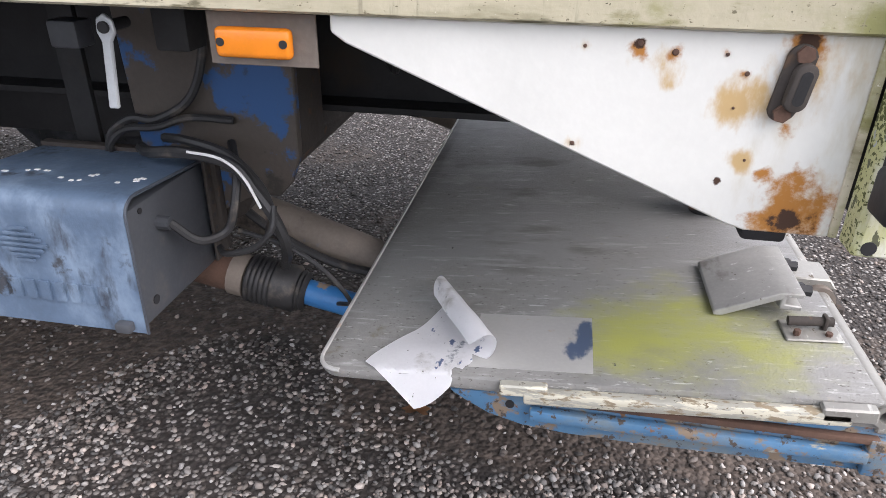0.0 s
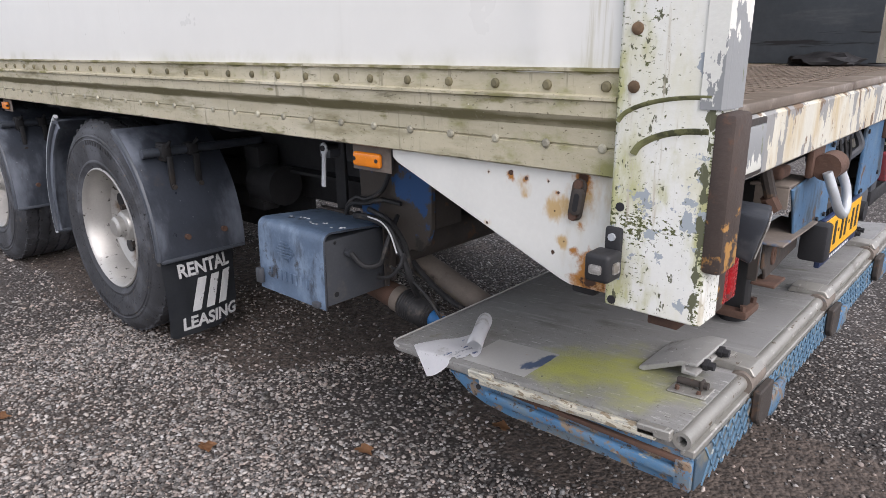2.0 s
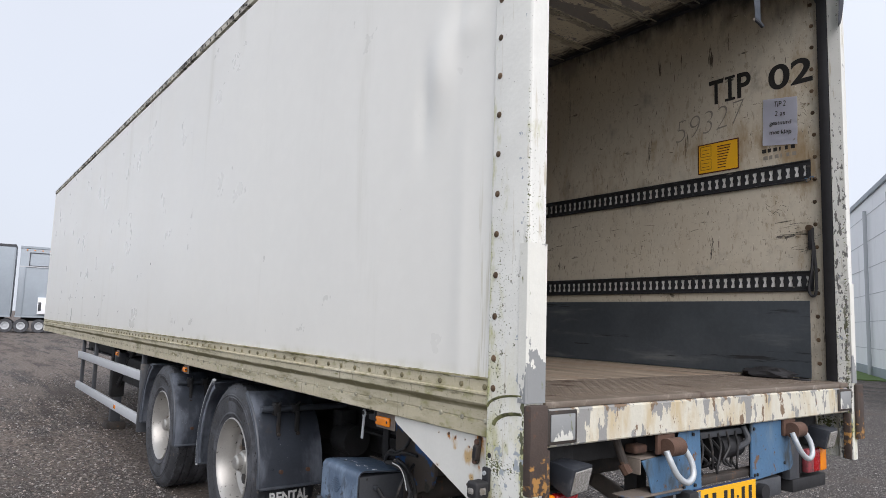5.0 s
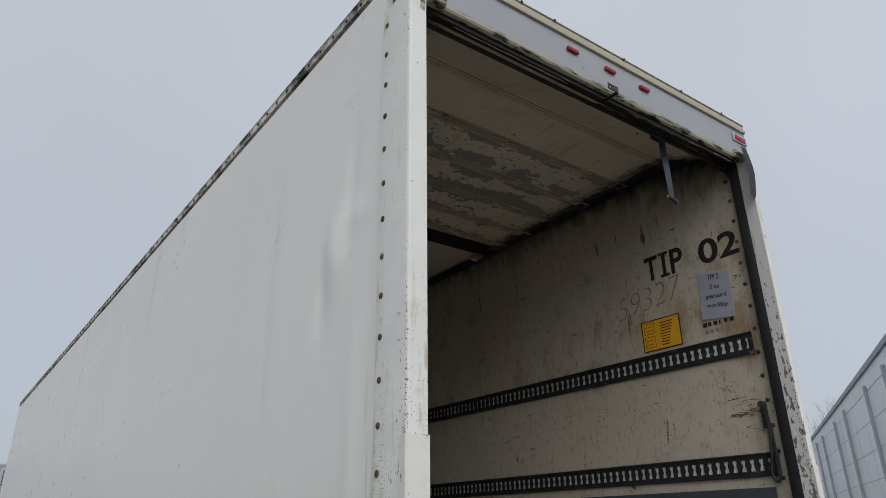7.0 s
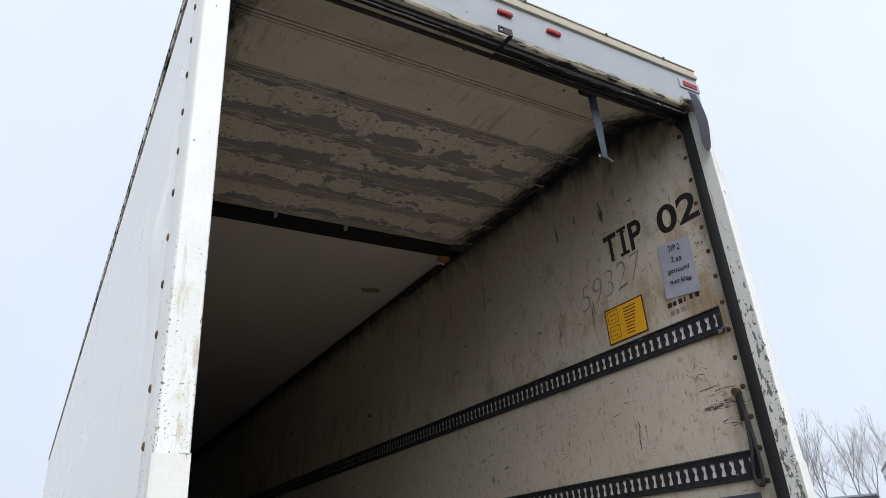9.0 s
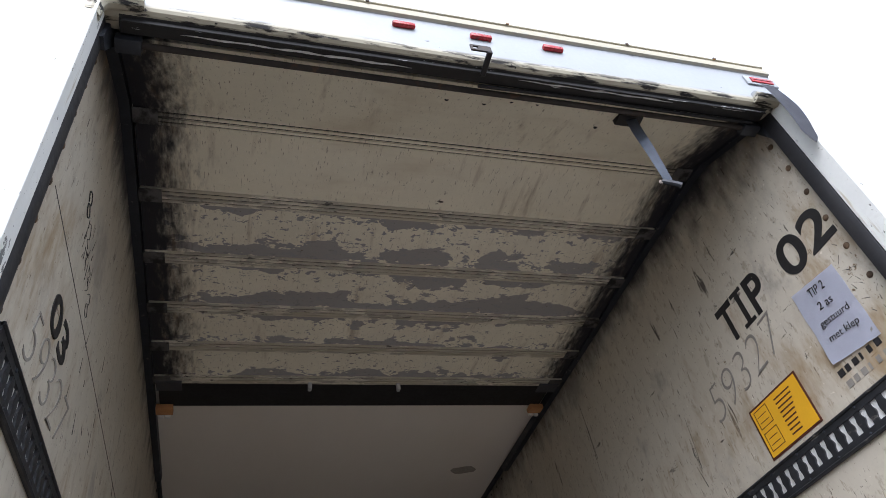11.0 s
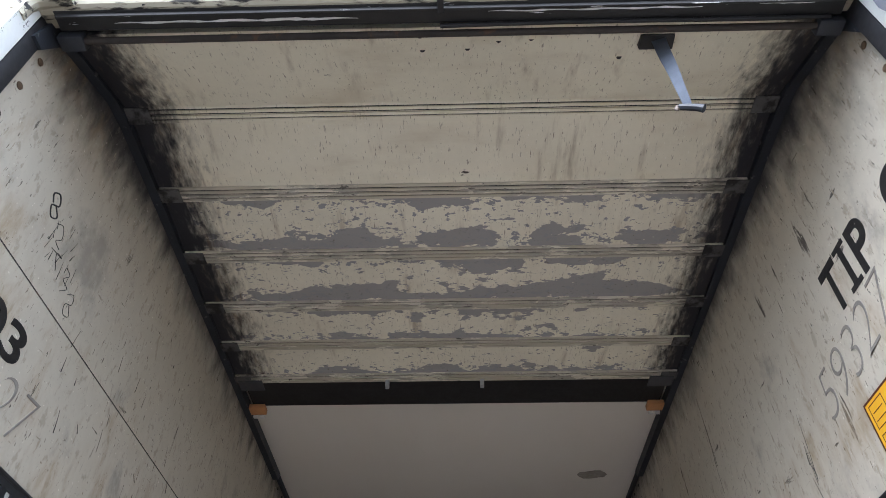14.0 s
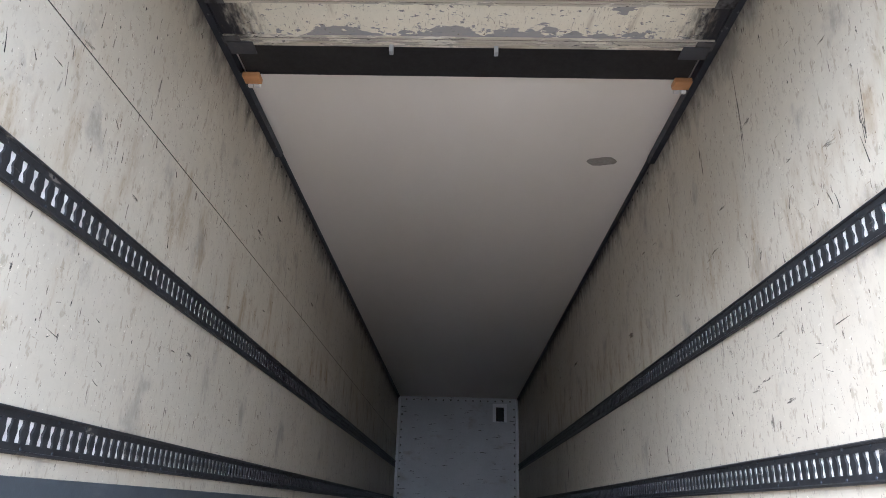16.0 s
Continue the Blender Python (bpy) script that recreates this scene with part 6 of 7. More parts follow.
bm = bmesh.new()
g = []
for i in range(25):
    y = -1.222 + 0.375 * i / 24
    foot = 0.098 + 0.09 * max(0.0, (i - 15) / 9) ** 2.2 + 0.02 * max(0.0, (3 - i) / 3) ** 2
    g.append([bm.verts.new((-2.290 + flap_bend(y, foot + (0.500 - foot) * j / 14) + 0.003 * math.sin(i * 0.9 + j * 0.5), y, foot + (0.500 - foot) * j / 14)) for j in range(15)])
for a, b in zip(g, g[1:]):
    for j in range(14):
        bm.faces.new((a[j], b[j], b[j + 1], a[j + 1]))
bmesh.ops.solidify(bm, geom=bm.faces[:], thickness=0.008)
part("sheet", bm, "flap", flap)


def on_flap(y, z):
    return Matrix.Translation((-2.2798, y, z)) @ pose(0, 0, 0, 90, 0, 90)


def curl(ob):
    """Lays a flat print on the curled rubber."""
    for v in ob.data.vertices:
        v.co.x += flap_bend(v.co.y - 1.03, v.co.z + 0.10)


curl(text("print", "RENTAL", 0.1, "print", flap, on_flap(-1.155, 0.388), 0.002, 0.0025, fit=(0.272, 0.064)))
curl(text("print", "LEASING", 0.1, "print", flap, on_flap(-1.160, 0.132), 0.002, 0.0025, fit=(0.295, 0.064)))
for k in range(3):
    y = -1.112 + k * 0.070
    curl(part("emblem_bar", prism(bmesh.new(), [(y, 0.218), (y + 0.042, 0.218), (y + 0.087, 0.370), (y + 0.045, 0.370)], "x", -2.2820, -2.2768), "print", flap, "pale slanted emblem bar"))

# ---- underframe ----
for s in (-1, 1):
    y = s * 0.52
    bm = bmesh.new()
    prism(bm, [(y - 0.07, 0.80), (y + 0.07, 0.80), (y + 0.07, 0.815), (y + 0.006, 0.82), (y + 0.006, 1.10), (y + 0.07, 1.105), (y + 0.07, 1.12), (y - 0.07, 1.12), (y - 0.07, 1.105), (y - 0.006, 1.10), (y - 0.006, 0.82), (y - 0.07, 0.815)], "x", -12.8, -0.35)
    part("main_beam", bm, "chassis", trailer)
for i in range(17):
    x = -0.55 - i * 0.75
    part("cross_member", rbox(x - 0.03, x + 0.03, -1.19, 1.19, 1.125, 1.212, 0.003, 1), "chassis", trailer)
part("rear_beam", rbox(-0.19, -0.08, -1.15, 1.15, 1.0, 1.20, 0.006), "chassis", trailer)
part("air_tank", cyl((-2.10, -0.25, 0.90), (-2.10, 0.45, 0.90), 0.13, 22), "chassis", trailer)
part("air_tank", cyl((-1.75, -0.25, 0.92), (-1.75, 0.5, 0.92), 0.12, 22), "chassis", trailer)
# added dark sheets that block the bright see-through gaps in the underframe
part("inner_panel", rbox(-2.24, -1.40, -0.47, -0.44, 0.655, 1.12, 0.004), "chassis", trailer)
part("inner_panel", rbox(-3.40, -2.25, -0.41, -0.38, 0.40, 1.12, 0.004), "chassis", trailer)
part("brake_chamber", cyl((-2.36, -0.62, 0.74), (-2.16, -0.62, 0.74), 0.095, 22), "chassis", trailer)
part("spare_carrier", rbox(-8.0, -6.0, -0.9, -0.5, 0.62, 0.95, 0.03), "chassis", trailer)

# pump unit box
unit = thing("pump_unit", (-1.40, -1.0, 0.50), "weathered blue-grey sheet metal pump box under the trailer", "pump box")
bm = bmesh.new()
outer = [(-0.845, 0.515), (-0.845, 0.756), (-1.100, 0.776)] + [(-1.106 + 0.034 * math.cos(a), 0.742 + 0.034 * math.sin(a)) for a in (math.pi * (0.5 + k / 12) for k in range(1, 6))] + [(-1.140, 0.736), (-1.146, 0.505), (-1.142, 0.505)]
inner = [(y + (0.004 if y < -1.0 else 0), z - 0.005) for y, z in outer[::-1] if z > 0.52]
hood = outer + [(-1.137, 0.735)] + [(-1.106 + 0.030 * math.cos(a), 0.742 + 0.030 * math.sin(a)) for a in (math.pi * (1 - k / 12) for k in range(0, 7))] + [(-0.849, 0.752), (-0.849, 0.515)]
prism(bm, hood, "x", -1.612, -1.222)
hood_ob = part("hood", bm, "greybox", unit, "faded blue-grey hood with rounded edge", 25)
rim_line = [(-1.2215, y, z) for y, z in outer[1:-1]]
part("hood_edge", tube(bmesh.new(), rim_line, 0.0032, 6, curve=False), "lip", hood_ob, "pale worn edge")
part("back_flange", rbox(-1.2215, -1.214, -0.872, -0.846, 0.52, 0.772, 0.002, 1), "browniron", unit, "rusty punched flange")
for k in range(8):
    part("flange_hole", cyl((-1.2145, -0.859, 0.54 + k * 0.03), (-1.2132, -0.859, 0.54 + k * 0.03), 0.005, 8), "black", unit)
part("body", rbox(-1.606, -1.232, -1.128, -0.850, 0.512, 0.748, 0.004), "greydark", unit, "dark grey inner casing")
part("back_plate", rbox(-1.62, -1.205, -0.844, -0.82, 0.535, 0.765, 0.003), "browniron", unit)
bm = bmesh.new()
for k in range(7):
    half = 0.055 - 0.012 * abs(k - 3)
    box(bm, -1.445 - half, -1.445 + half, -1.1478, -1.1440, 0.640 + k * 0.011, 0.645 + k * 0.011)
for k in range(9):
    box(bm, -1.555 + k * 0.031, -1.535 + k * 0.031, -1.1492, -1.1445, 0.560, 0.600)
tagged(part("raised_emblem", bm, "greybox", hood_ob, "embossed bars"), kind="stuff")
for x in (-1.600, -1.262):
    part("toggle_latch", rbox(x - 0.016, x + 0.016, -1.166, -1.146, 0.528 if x < -1.4 else 0.512, 0.585 if x < -1.4 else 0.532, 0.004), "greydark", unit)
for x, y, z in ((-1.2315, -1.09, 0.548), (-1.2315, -1.085, 0.735)):
    part("panel_hole", cyl((x, y, z), (x + 0.0018, y, z), 0.010 if z < 0.6 else 0.006, 12), "black", unit)
part("gland", cyl((-1.232, -1.035, 0.690), (-1.205, -1.035, 0.690), 0.014, 10), "greydark", unit)
random.seed(5)
for k in range(14):
    bm = bmesh.new()
    x, y = -1.55 + 0.30 * random.random(), -1.06 + 0.05 * random.random()
    box(bm, x - 0.006, x + 0.006 * random.random(), y - 0.003, y + 0.003, 0.7690 - 0.078 * (y + 1.06), 0.7745 - 0.078 * (y + 1.06))
    part("dropping", bm, "white", unit)
part("hanger_strap", rbox(-1.56, -1.50, -0.80, -0.785, 0.72, 1.16, 0.003), "chassis", unit)
part("hanger_strap", rbox(-1.30, -1.24, -0.80, -0.785, 0.72, 1.16, 0.003), "chassis", unit)

CAB = [
    ([(-1.207, -1.035, 0.690), (-1.160, -1.02, 0.650), (-1.121, -0.98, 0.657), (-1.102, -0.97, 0.711), (-1.11, -0.93, 0.765), (-1.15, -0.86, 0.80)], 0.009),
    ([(-1.36, -0.86, 0.775), (-1.294, -0.93, 0.792), (-1.206, -0.95, 0.804), (-1.109, -0.95, 0.787), (-1.066, -0.95, 0.735), (-1.031, -0.95, 0.678), (-1.02, -0.93, 0.60), (-1.06, -0.86, 0.52)], 0.012),
    ([(-1.30, -0.86, 0.80), (-1.22, -0.91, 0.815), (-1.13, -0.92, 0.795), (-1.075, -0.91, 0.73), (-1.06, -0.90, 0.66), (-1.09, -0.86, 0.60)], 0.010),
    ([(-1.16, -0.95, 0.60), (-1.129, -0.98, 0.603), (-1.066, -0.98, 0.624), (-1.028, -0.975, 0.666), (-1.03, -0.95, 0.705)], 0.007),
    ([(-1.123, -0.93, 0.634), (-1.021, -0.93, 0.607), (-0.945, -0.925, 0.555), (-0.90, -0.90, 0.47), (-0.95, -0.84, 0.42)], 0.005),
    ([(-1.46, -0.83, 0.70), (-1.449, -0.845, 0.756), (-1.428, -0.85, 0.802), (-1.374, -0.85, 0.835), (-1.32, -0.85, 0.835), (-1.24, -0.845, 0.881), (-1.199, -0.84, 0.971), (-1.19, -0.83, 1.10)], 0.009),
    ([(-1.44, -0.84, 0.74), (-1.435, -0.855, 0.775), (-1.388, -0.86, 0.813), (-1.313, -0.86, 0.822), (-1.24, -0.855, 0.845), (-1.15, -0.84, 0.84)], 0.008),
    ([(-0.92, -0.70, 1.10), (-0.86, -0.66, 0.98), (-0.87, -0.58, 0.90), (-0.93, -0.54, 0.98), (-0.95, -0.52, 1.1)], 0.009),
    ([(-2.2, -0.98, 1.11), (-2.0, -1.0, 1.06), (-1.8, -0.98, 1.08), (-1.6, -0.96, 1.10)], 0.008),
]
for p, r in CAB:
    part("cable", tube(bmesh.new(), p, r, 8), "cable", trailer, "black hydraulic hose")
part("cable", tube(bmesh.new(), [(-1.19, -0.965, 0.812), (-1.124, -0.965, 0.803), (-1.079, -0.967, 0.770), (-1.049, -0.967, 0.706)], 0.003, 6), "white", trailer, "thin pale wire")

# ---- side guard and landing legs ----
guard = thing("side_guard", (-7.4, -1.2, 0.42), "pale aluminium side guard rails hung under the trailer", "side guard")
for z0 in (0.850, 0.425):
    part("rail", rbox(-9.30, -5.45, -1.225, -1.185, z0, z0 + 0.095, 0.006), "joint", guard)
for x in (-5.62, -8.25, -9.22):
    part("upright", rbox(x - 0.03, x + 0.03, -1.184, -1.14, 0.42, 1.20, 0.005), "greydark", guard)
part("end_plate", rbox(-5.452, -5.40, -1.235, -1.14, 0.36, 1.02, 0.006), "greydark", guard)
part("reflector", rbox(-6.60, -6.50, -1.230, -1.2245, 0.452, 0.492, 0.003), "lens_o", guard)
for s in (-1, 1):
    leg = thing("landing_leg", (-8.05, s * 0.92, 0.0), "dark steel landing leg standing on the gravel", "landing leg", "landing legs")
    part("outer_tube", rbox(-8.13, -7.97, *sorted((s * 0.84, s * 1.0)), 0.42, 1.12, 0.01), "chassis", leg)
    part("inner_tube", rbox(-8.11, -7.99, *sorted((s * 0.86, s * 0.98)), 0.10, 0.45, 0.008), "greydark", leg)
    part("foot", rbox(-8.20, -7.90, *sorted((s * 0.80, s * 1.04)), 0.004, 0.10, 0.02), "browniron", leg)
    part("brace", tube(bmesh.new(), [(-8.0, s * 0.92, 0.55), (-7.4, s * 0.85, 1.10)], 0.03, 8, curve=False), "chassis", leg)
part("gear_box", rbox(-7.92, -7.75, -1.0, -0.85, 0.80, 1.0, 0.02), "greydark", trailer)
part("chock", rbox(-6.05, -5.85, -1.10, -0.95, 0.72, 0.98, 0.02), "farwhite", trailer)

# ---- tail lift with its folded platform ----
lift = thing("tail_lift", (0.0, 0.0, 0.0), "folded aluminium and blue tail lift platform lowered behind the trailer", "tail lift")
D = Matrix.Translation((0, 0, 0.5665)) @ Matrix.Rotation(radians(-4.25), 4, "Y")
def rounded_plan(x0, x1, y0, y1, r, n=6):
    """A rectangle whose two corners at x0 are rounded."""
    pts = [(x1, y0), (x1, y1)]
    for cy, a0 in ((y1 - r, 90), (y0 + r, 180)):
        pts += [(x0 + r + r * math.cos(radians(a0 + 90 * k / n)), cy + r * math.sin(radians(a0 + 90 * k / n))) for k in range(n + 1)]
    return pts


bm = bmesh.new()
plan = rounded_plan(-0.876, 0.050, -1.180, 1.115, 0.045)
hi_v = [bm.verts.new((x, y, 0.5665 + 0.0743 * x)) for x, y in plan]
lo_v = [bm.verts.new((x, y, 0.517 + 0.037 * x)) for x, y in plan]
bm.faces.new(hi_v)
bm.faces.new(lo_v[::-1])
for k in range(len(plan)):
    m_ = (k + 1) % len(plan)
    bm.faces.new((hi_v[k], lo_v[k], lo_v[m_], hi_v[m_]))
bev(bm, 0.004, 2)
deck = part("deck", bm, "alu", lift, "dull aluminium deck with green algae", 40)
bm = bmesh.new()
rim_pts = [p for p in plan if p[0] < 0.0]
tube(bm, [(x, y, 0.5650 + 0.0743 * x) for x, y in rim_pts], 0.0045, 6, curve=False)
part("front_edge", bm, "patch", deck, "pale worn front rim")
part("repair_plate", rbox(-0.605, -0.390, -1.150, -0.975, 0.0002, 0.0007, 0, 1, m=D), "patch", deck, "paler repair plate with dark blue smears")
part("side_rail", rbox(-0.505, 0.0, -1.202, -1.1805, -0.034, -0.010, 0.004, 2, m=D), "aluedge", lift, "weathered cream side rail")
part("rail_block", rbox(-0.545, -0.465, -1.200, -1.1805, -0.020, 0.002, 0.003, 1, m=D), "aluedge", lift)
part("rail_end", rbox(-0.045, 0.035, -1.202, -1.1805, -0.026, -0.001, 0.003, 1, m=D), "pipe", lift)
tube_y0, tube_y1 = -1.186, 1.075
bm = bmesh.new()
lathe(bm, [(0.0215, tube_y0), (0.0215, tube_y1), (0.0001, tube_y1), (0.0001, tube_y0 + 0.05), (0.012, tube_y0 + 0.05), (0.012, tube_y0), (0.0215, tube_y0)], (0.056, 0, 0.5470), 24)
rear_tube = part("rear_tube", bm, "pipe", lift, "grey aluminium rear tube")
part("tube_core", cyl((0.056, tube_y0 + 0.045, 0.5470), (0.056, tube_y0 + 0.06, 0.5470), 0.0118, 20), "black", rear_tube)
bm = bmesh.new()
prism(bm, [(-0.634, 0.4855), (-0.605, 0.465), (-0.56, 0.441), (-0.50, 0.4245), (-0.42, 0.418), (-0.30, 0.4165), (0.082, 0.424), (0.082, 0.507), (0.05, 0.5165), (-0.50, 0.4965)], "y", -1.172, 1.095)
part("rear_strip", rbox(0.0505, 0.0840, -1.178, 1.085, 0.5075, 0.5275, 0.003, 1), "pipe", lift)
base = part("base_frame", bev(bm, 0.004, 2), "bluestrong", lift, "rusty bright blue steel base frame", 30)
part("base_rib", rbox(-0.49, 0.050, -1.192, -1.1725, 0.452, 0.476, 0.005), "bluestrong", base)
part("base_rib", rbox(-0.40, 0.060, -1.186, -1.1725, 0.489, 0.502, 0.003), "rust", base)
part("base_end", rbox(0.045, 0.084, -1.189, -1.1725, 0.428, 0.500, 0.004), "bluestrong", base)
part("base_hole", cyl((-0.525, -1.1745, 0.470), (-0.525, -1.16, 0.470), 0.008, 12), "black", base)
face = part("tread_face", rbox(0.0825, 0.0875, -1.170, 1.090, 0.426, 0.508, 0.001, 1), "diamond", lift, "blue-grey lozenge tread plate")
bm = bmesh.new()
for k in range(54):
    for a in (52, -52):
        y = -1.13 + k * 0.041
        if -1.13 < y < 1.05:
            box(bm, 0, 0.0030, -0.0026, 0.0026, -0.062, 0.062, Matrix.Translation((0.0875, y, 0.467)) @ Matrix.Rotation(radians(90 - a), 4, "X"))
tagged(part("tread_rib", bm, "rib", face), kind="stuff")
for y in (-0.78, -0.06, 0.66):
    clamp = part("clamp", cyl((0.056, y - 0.055, 0.5440), (0.056, y + 0.055, 0.5440), 0.033, 18), "dusty", lift, "worn tube clamp")
    bm = bmesh.new()
    prism(bm, [(y - 0.052, 0.535), (y + 0.052, 0.535), (y + 0.054, 0.462), (y + 0.036, 0.430), (y - 0.030, 0.434), (y - 0.054, 0.462)], "x", 0.0915, 0.112)
    part("clamp_arm", bev(bm, 0.004, 1), "browniron", clamp, "rusty brown clamp arm")
    part("bumper_block", rbox(0.0915, 0.110, y + 0.0545, y + 0.190, 0.420, 0.486, 0.005), "bluestrong", clamp, "scratched blue bumper block")
    part("block_tab", rbox(0.0915, 0.106, y + 0.095, y + 0.150, 0.402, 0.4198, 0.004), "diamond", clamp)
    bm = bmesh.new()
    prism(bm, [(-0.040, 0.566), (-0.03, 0.588), (0.075, 0.588), (0.09, 0.566)], "y", y - 0.04, y + 0.04)
    part("clamp_top", bev(bm, 0.003, 1), "pipe", clamp)


def stop_plate(y0, y1):
    bm = bmesh.new()
    prism(bm, [(-0.165, 0.556), (-0.165, 0.566), (-0.055, 0.616), (-0.014, 0.618), (-0.014, 0.609), (-0.044, 0.607), (-0.044, 0.593), (-0.014, 0.591), (-0.014, 0.582), (-0.053, 0.582), (-0.053, 0.602), (-0.150, 0.556)], "y", y0, y1)
    ob = part("stop_plate", bev(bm, 0.002, 1), "stopalu", lift, "grey ramp stop with bolts")
    for y in (y0 + 0.05, y1 - 0.05):
        part("bolt", cyl((-0.018, y, 0.600), (0.012, y, 0.600), 0.011, 6), "black", ob)
        part("bolt_nut", cyl((-0.014, y, 0.600), (-0.003, y, 0.600), 0.016, 6), "black", ob)


stop_plate(-0.945, -0.745)
stop_plate(0.66, 0.83)
mount = part("hinge_mount", rbox(-0.055, 0.040, -1.022, -0.955, 0.0005, 0.005, 0.002, 1, m=D), "pipe", lift, "small hinge mount with rusty bolts")
part("hinge_pin", cyl((-0.045, -0.978, 0.580), (0.030, -0.978, 0.586), 0.009, 12), "browniron", mount)
for x in (-0.035, 0.018):
    part("bolt", cyl((x, -1.005, 0.568), (x, -1.005, 0.579), 0.006, 6), "rust", mount)
part("lug", rbox(0.012, 0.020, -0.99, -0.968, 0.572, 0.598, 0.003), "browniron", mount)
for s in (-1, 1):
    part("lift_arm", tube(bmesh.new(), [(-1.40, s * 0.64, 0.595), (-1.157, s * 0.64, 0.518), (-0.90, s * 0.64, 0.432), (-0.45, s * 0.64, 0.385)], 0.052, 14, curve=False), "dusty", lift, "dusty brown lift arm")
    bm = bmesh.new()
    prism(bm, [(-1.40, 1.125), (-1.015, 1.125), (-1.020, 0.765), (-1.045, 0.700), (-1.075, 0.668), (-1.12, 0.672), (-1.22, 0.62), (-1.32, 0.60), (-1.38, 0.68)], "y", *sorted((s * 0.80, s * 0.822)))
    hg = part("hanger_plate", bev(bm, 0.003, 1), "hanger", lift, "blue hanger plate caked with brown dirt")
    part("rib", rbox(-1.04, -1.02, *sorted((s * 0.66, s * 0.799)), 0.76, 1.12, 0.004), "browniron", hg)
    part("ram", cyl((-1.42, s * 0.81, 0.500), (-1.19, s * 0.81, 0.452), 0.048, 16), "rust", lift, "rusty hydraulic ram")
    part("ram_collar", cyl((-1.215, s * 0.81, 0.457), (-1.178, s * 0.81, 0.450), 0.052, 18), "dusty", lift, "pale riveted collar")
    prof = [(0.034, -0.078)]
    for k in range(6):
        x = -0.074 + k * 0.012
        prof += [(0.054, x), (0.058, x + 0.003), (0.058, x + 0.008)]
    prof += [(0.054, 0.000), (0.057, 0.038), (0.046, 0.046), (0.050, 0.051), (0.044, 0.056), (0.047, 0.061), (0.040, 0.067), (0.034, 0.070)]
    bm = lathe(bmesh.new(), prof, (0, 0, 0), 24, "x")
    bmesh.ops.transform(bm, matrix=Matrix.Translation((-1.100, s * 0.81, 0.436)) @ Matrix.Rotation(radians(10.0), 4, "Y"), verts=bm.verts)
    part("bellows", bm, "cable", lift, "black rubber bellows", 60)
    part("ram_rod", tube(bmesh.new(), [(-1.05, s * 0.81, 0.428), (-0.90, s * 0.81, 0.396), (-0.60, s * 0.81, 0.440)], 0.031, 16, curve=False), "rodblue", lift, "blue ram tube")
part("lift_hose", tube(bmesh.new(), [(-1.30, -0.72, 0.70), (-1.20, -0.735, 0.585), (-1.08, -0.73, 0.500), (-0.97, -0.72, 0.452), (-0.86, -0.72, 0.440)], 0.011, 8), "cable", lift, "black hydraulic hose")
part("torsion_tube", cyl((-1.22, -0.80, 0.66), (-1.22, 0.80, 0.66), 0.07, 18), "browniron", lift)
for y in (-0.435, 0.56):
    up = part("support_post", rbox(-0.135, -0.065, y - 0.033, y + 0.033, 0.60, 1.10, 0.006), "chassis", lift, "dark upright post on a rusty foot")
    part("foot_block", cyl((-0.10, y, 0.556), (-0.10, y, 0.5785), 0.042, 20), "chassis", up)
    part("foot_plate", rbox(-0.155, -0.045, y - 0.062, y + 0.056, 0.579, 0.606, 0.008, 2), "rust", up)
    for o in (-0.05, 0.042):
        part("foot_bolt", cyl((-0.06, y + o, 0.606), (-0.06, y + o, 0.622), 0.010, 6), "rust", up)

rag = thing("vinyl_scrap", (-0.70, -1.10, 0.51), "torn scrap of dirty white vinyl lying over the platform edge", "scrap")
bm = bmesh.new()
cA, cB, cC, cD = Vector((-0.800, -1.150)), Vector((-0.690, -0.905)), Vector((-0.558, -1.118)), Vector((-0.672, -1.248))
N = 32
g = {}
for i in range(N + 1):
    for j in range(N + 1):
        u, v = i / N, j / N
        low = 1 - 0.14 * math.exp(-((u - 0.50) / 0.035) ** 2) - 0.13 * math.exp(-((u - 0.33) / 0.04) ** 2) - 0.07 * math.exp(-((u - 0.42) / 0.03) ** 2) - 0.13 * abs(2 * u - 1) ** 6
        top = 0.09 * abs(2 * u - 1) ** 7
        v = top + (low - top) * v
        left, right = cA * (1 - v) + cD * v, cB * (1 - v) + cC * v
        way, R = (right - left).normalized(), 0.025
        flat_len = (right - left).length - R
        if u < 0.55:
            p, h = left + way * flat_len * u / 0.55, 0.0
        else:
            turn = radians(265 * (u - 0.55) / 0.45)
            p, h = left + way * (flat_len + R * math.sin(turn)), R * (1 - math.cos(turn))
        p = p + Vector((0.030, -0.020)) * (math.sin(math.pi * min(1.0, u * 1.3)) * (1 - v) ** 2)
        over = max(0.0, -1.176 - p.y)
        z = 0.5665 + 0.0743 * p.x + 0.006 + max(0.0, h) + 0.004 * noise.noise(Vector((p.x * 14, p.y * 14, 0))) - over * 1.0
        g[i, j] = bm.verts.new((p.x, min(p.y, -1.176) + over * 0.45 if over else p.y, z))
for i in range(N):
    for j in range(N):
        bm.faces.new((g[i, j], g[i + 1, j], g[i + 1, j + 1], g[i, j + 1]))
bmesh.ops.solidify(bm, geom=bm.faces[:], thickness=0.0025)
part("sheet", bm, "rag", rag)

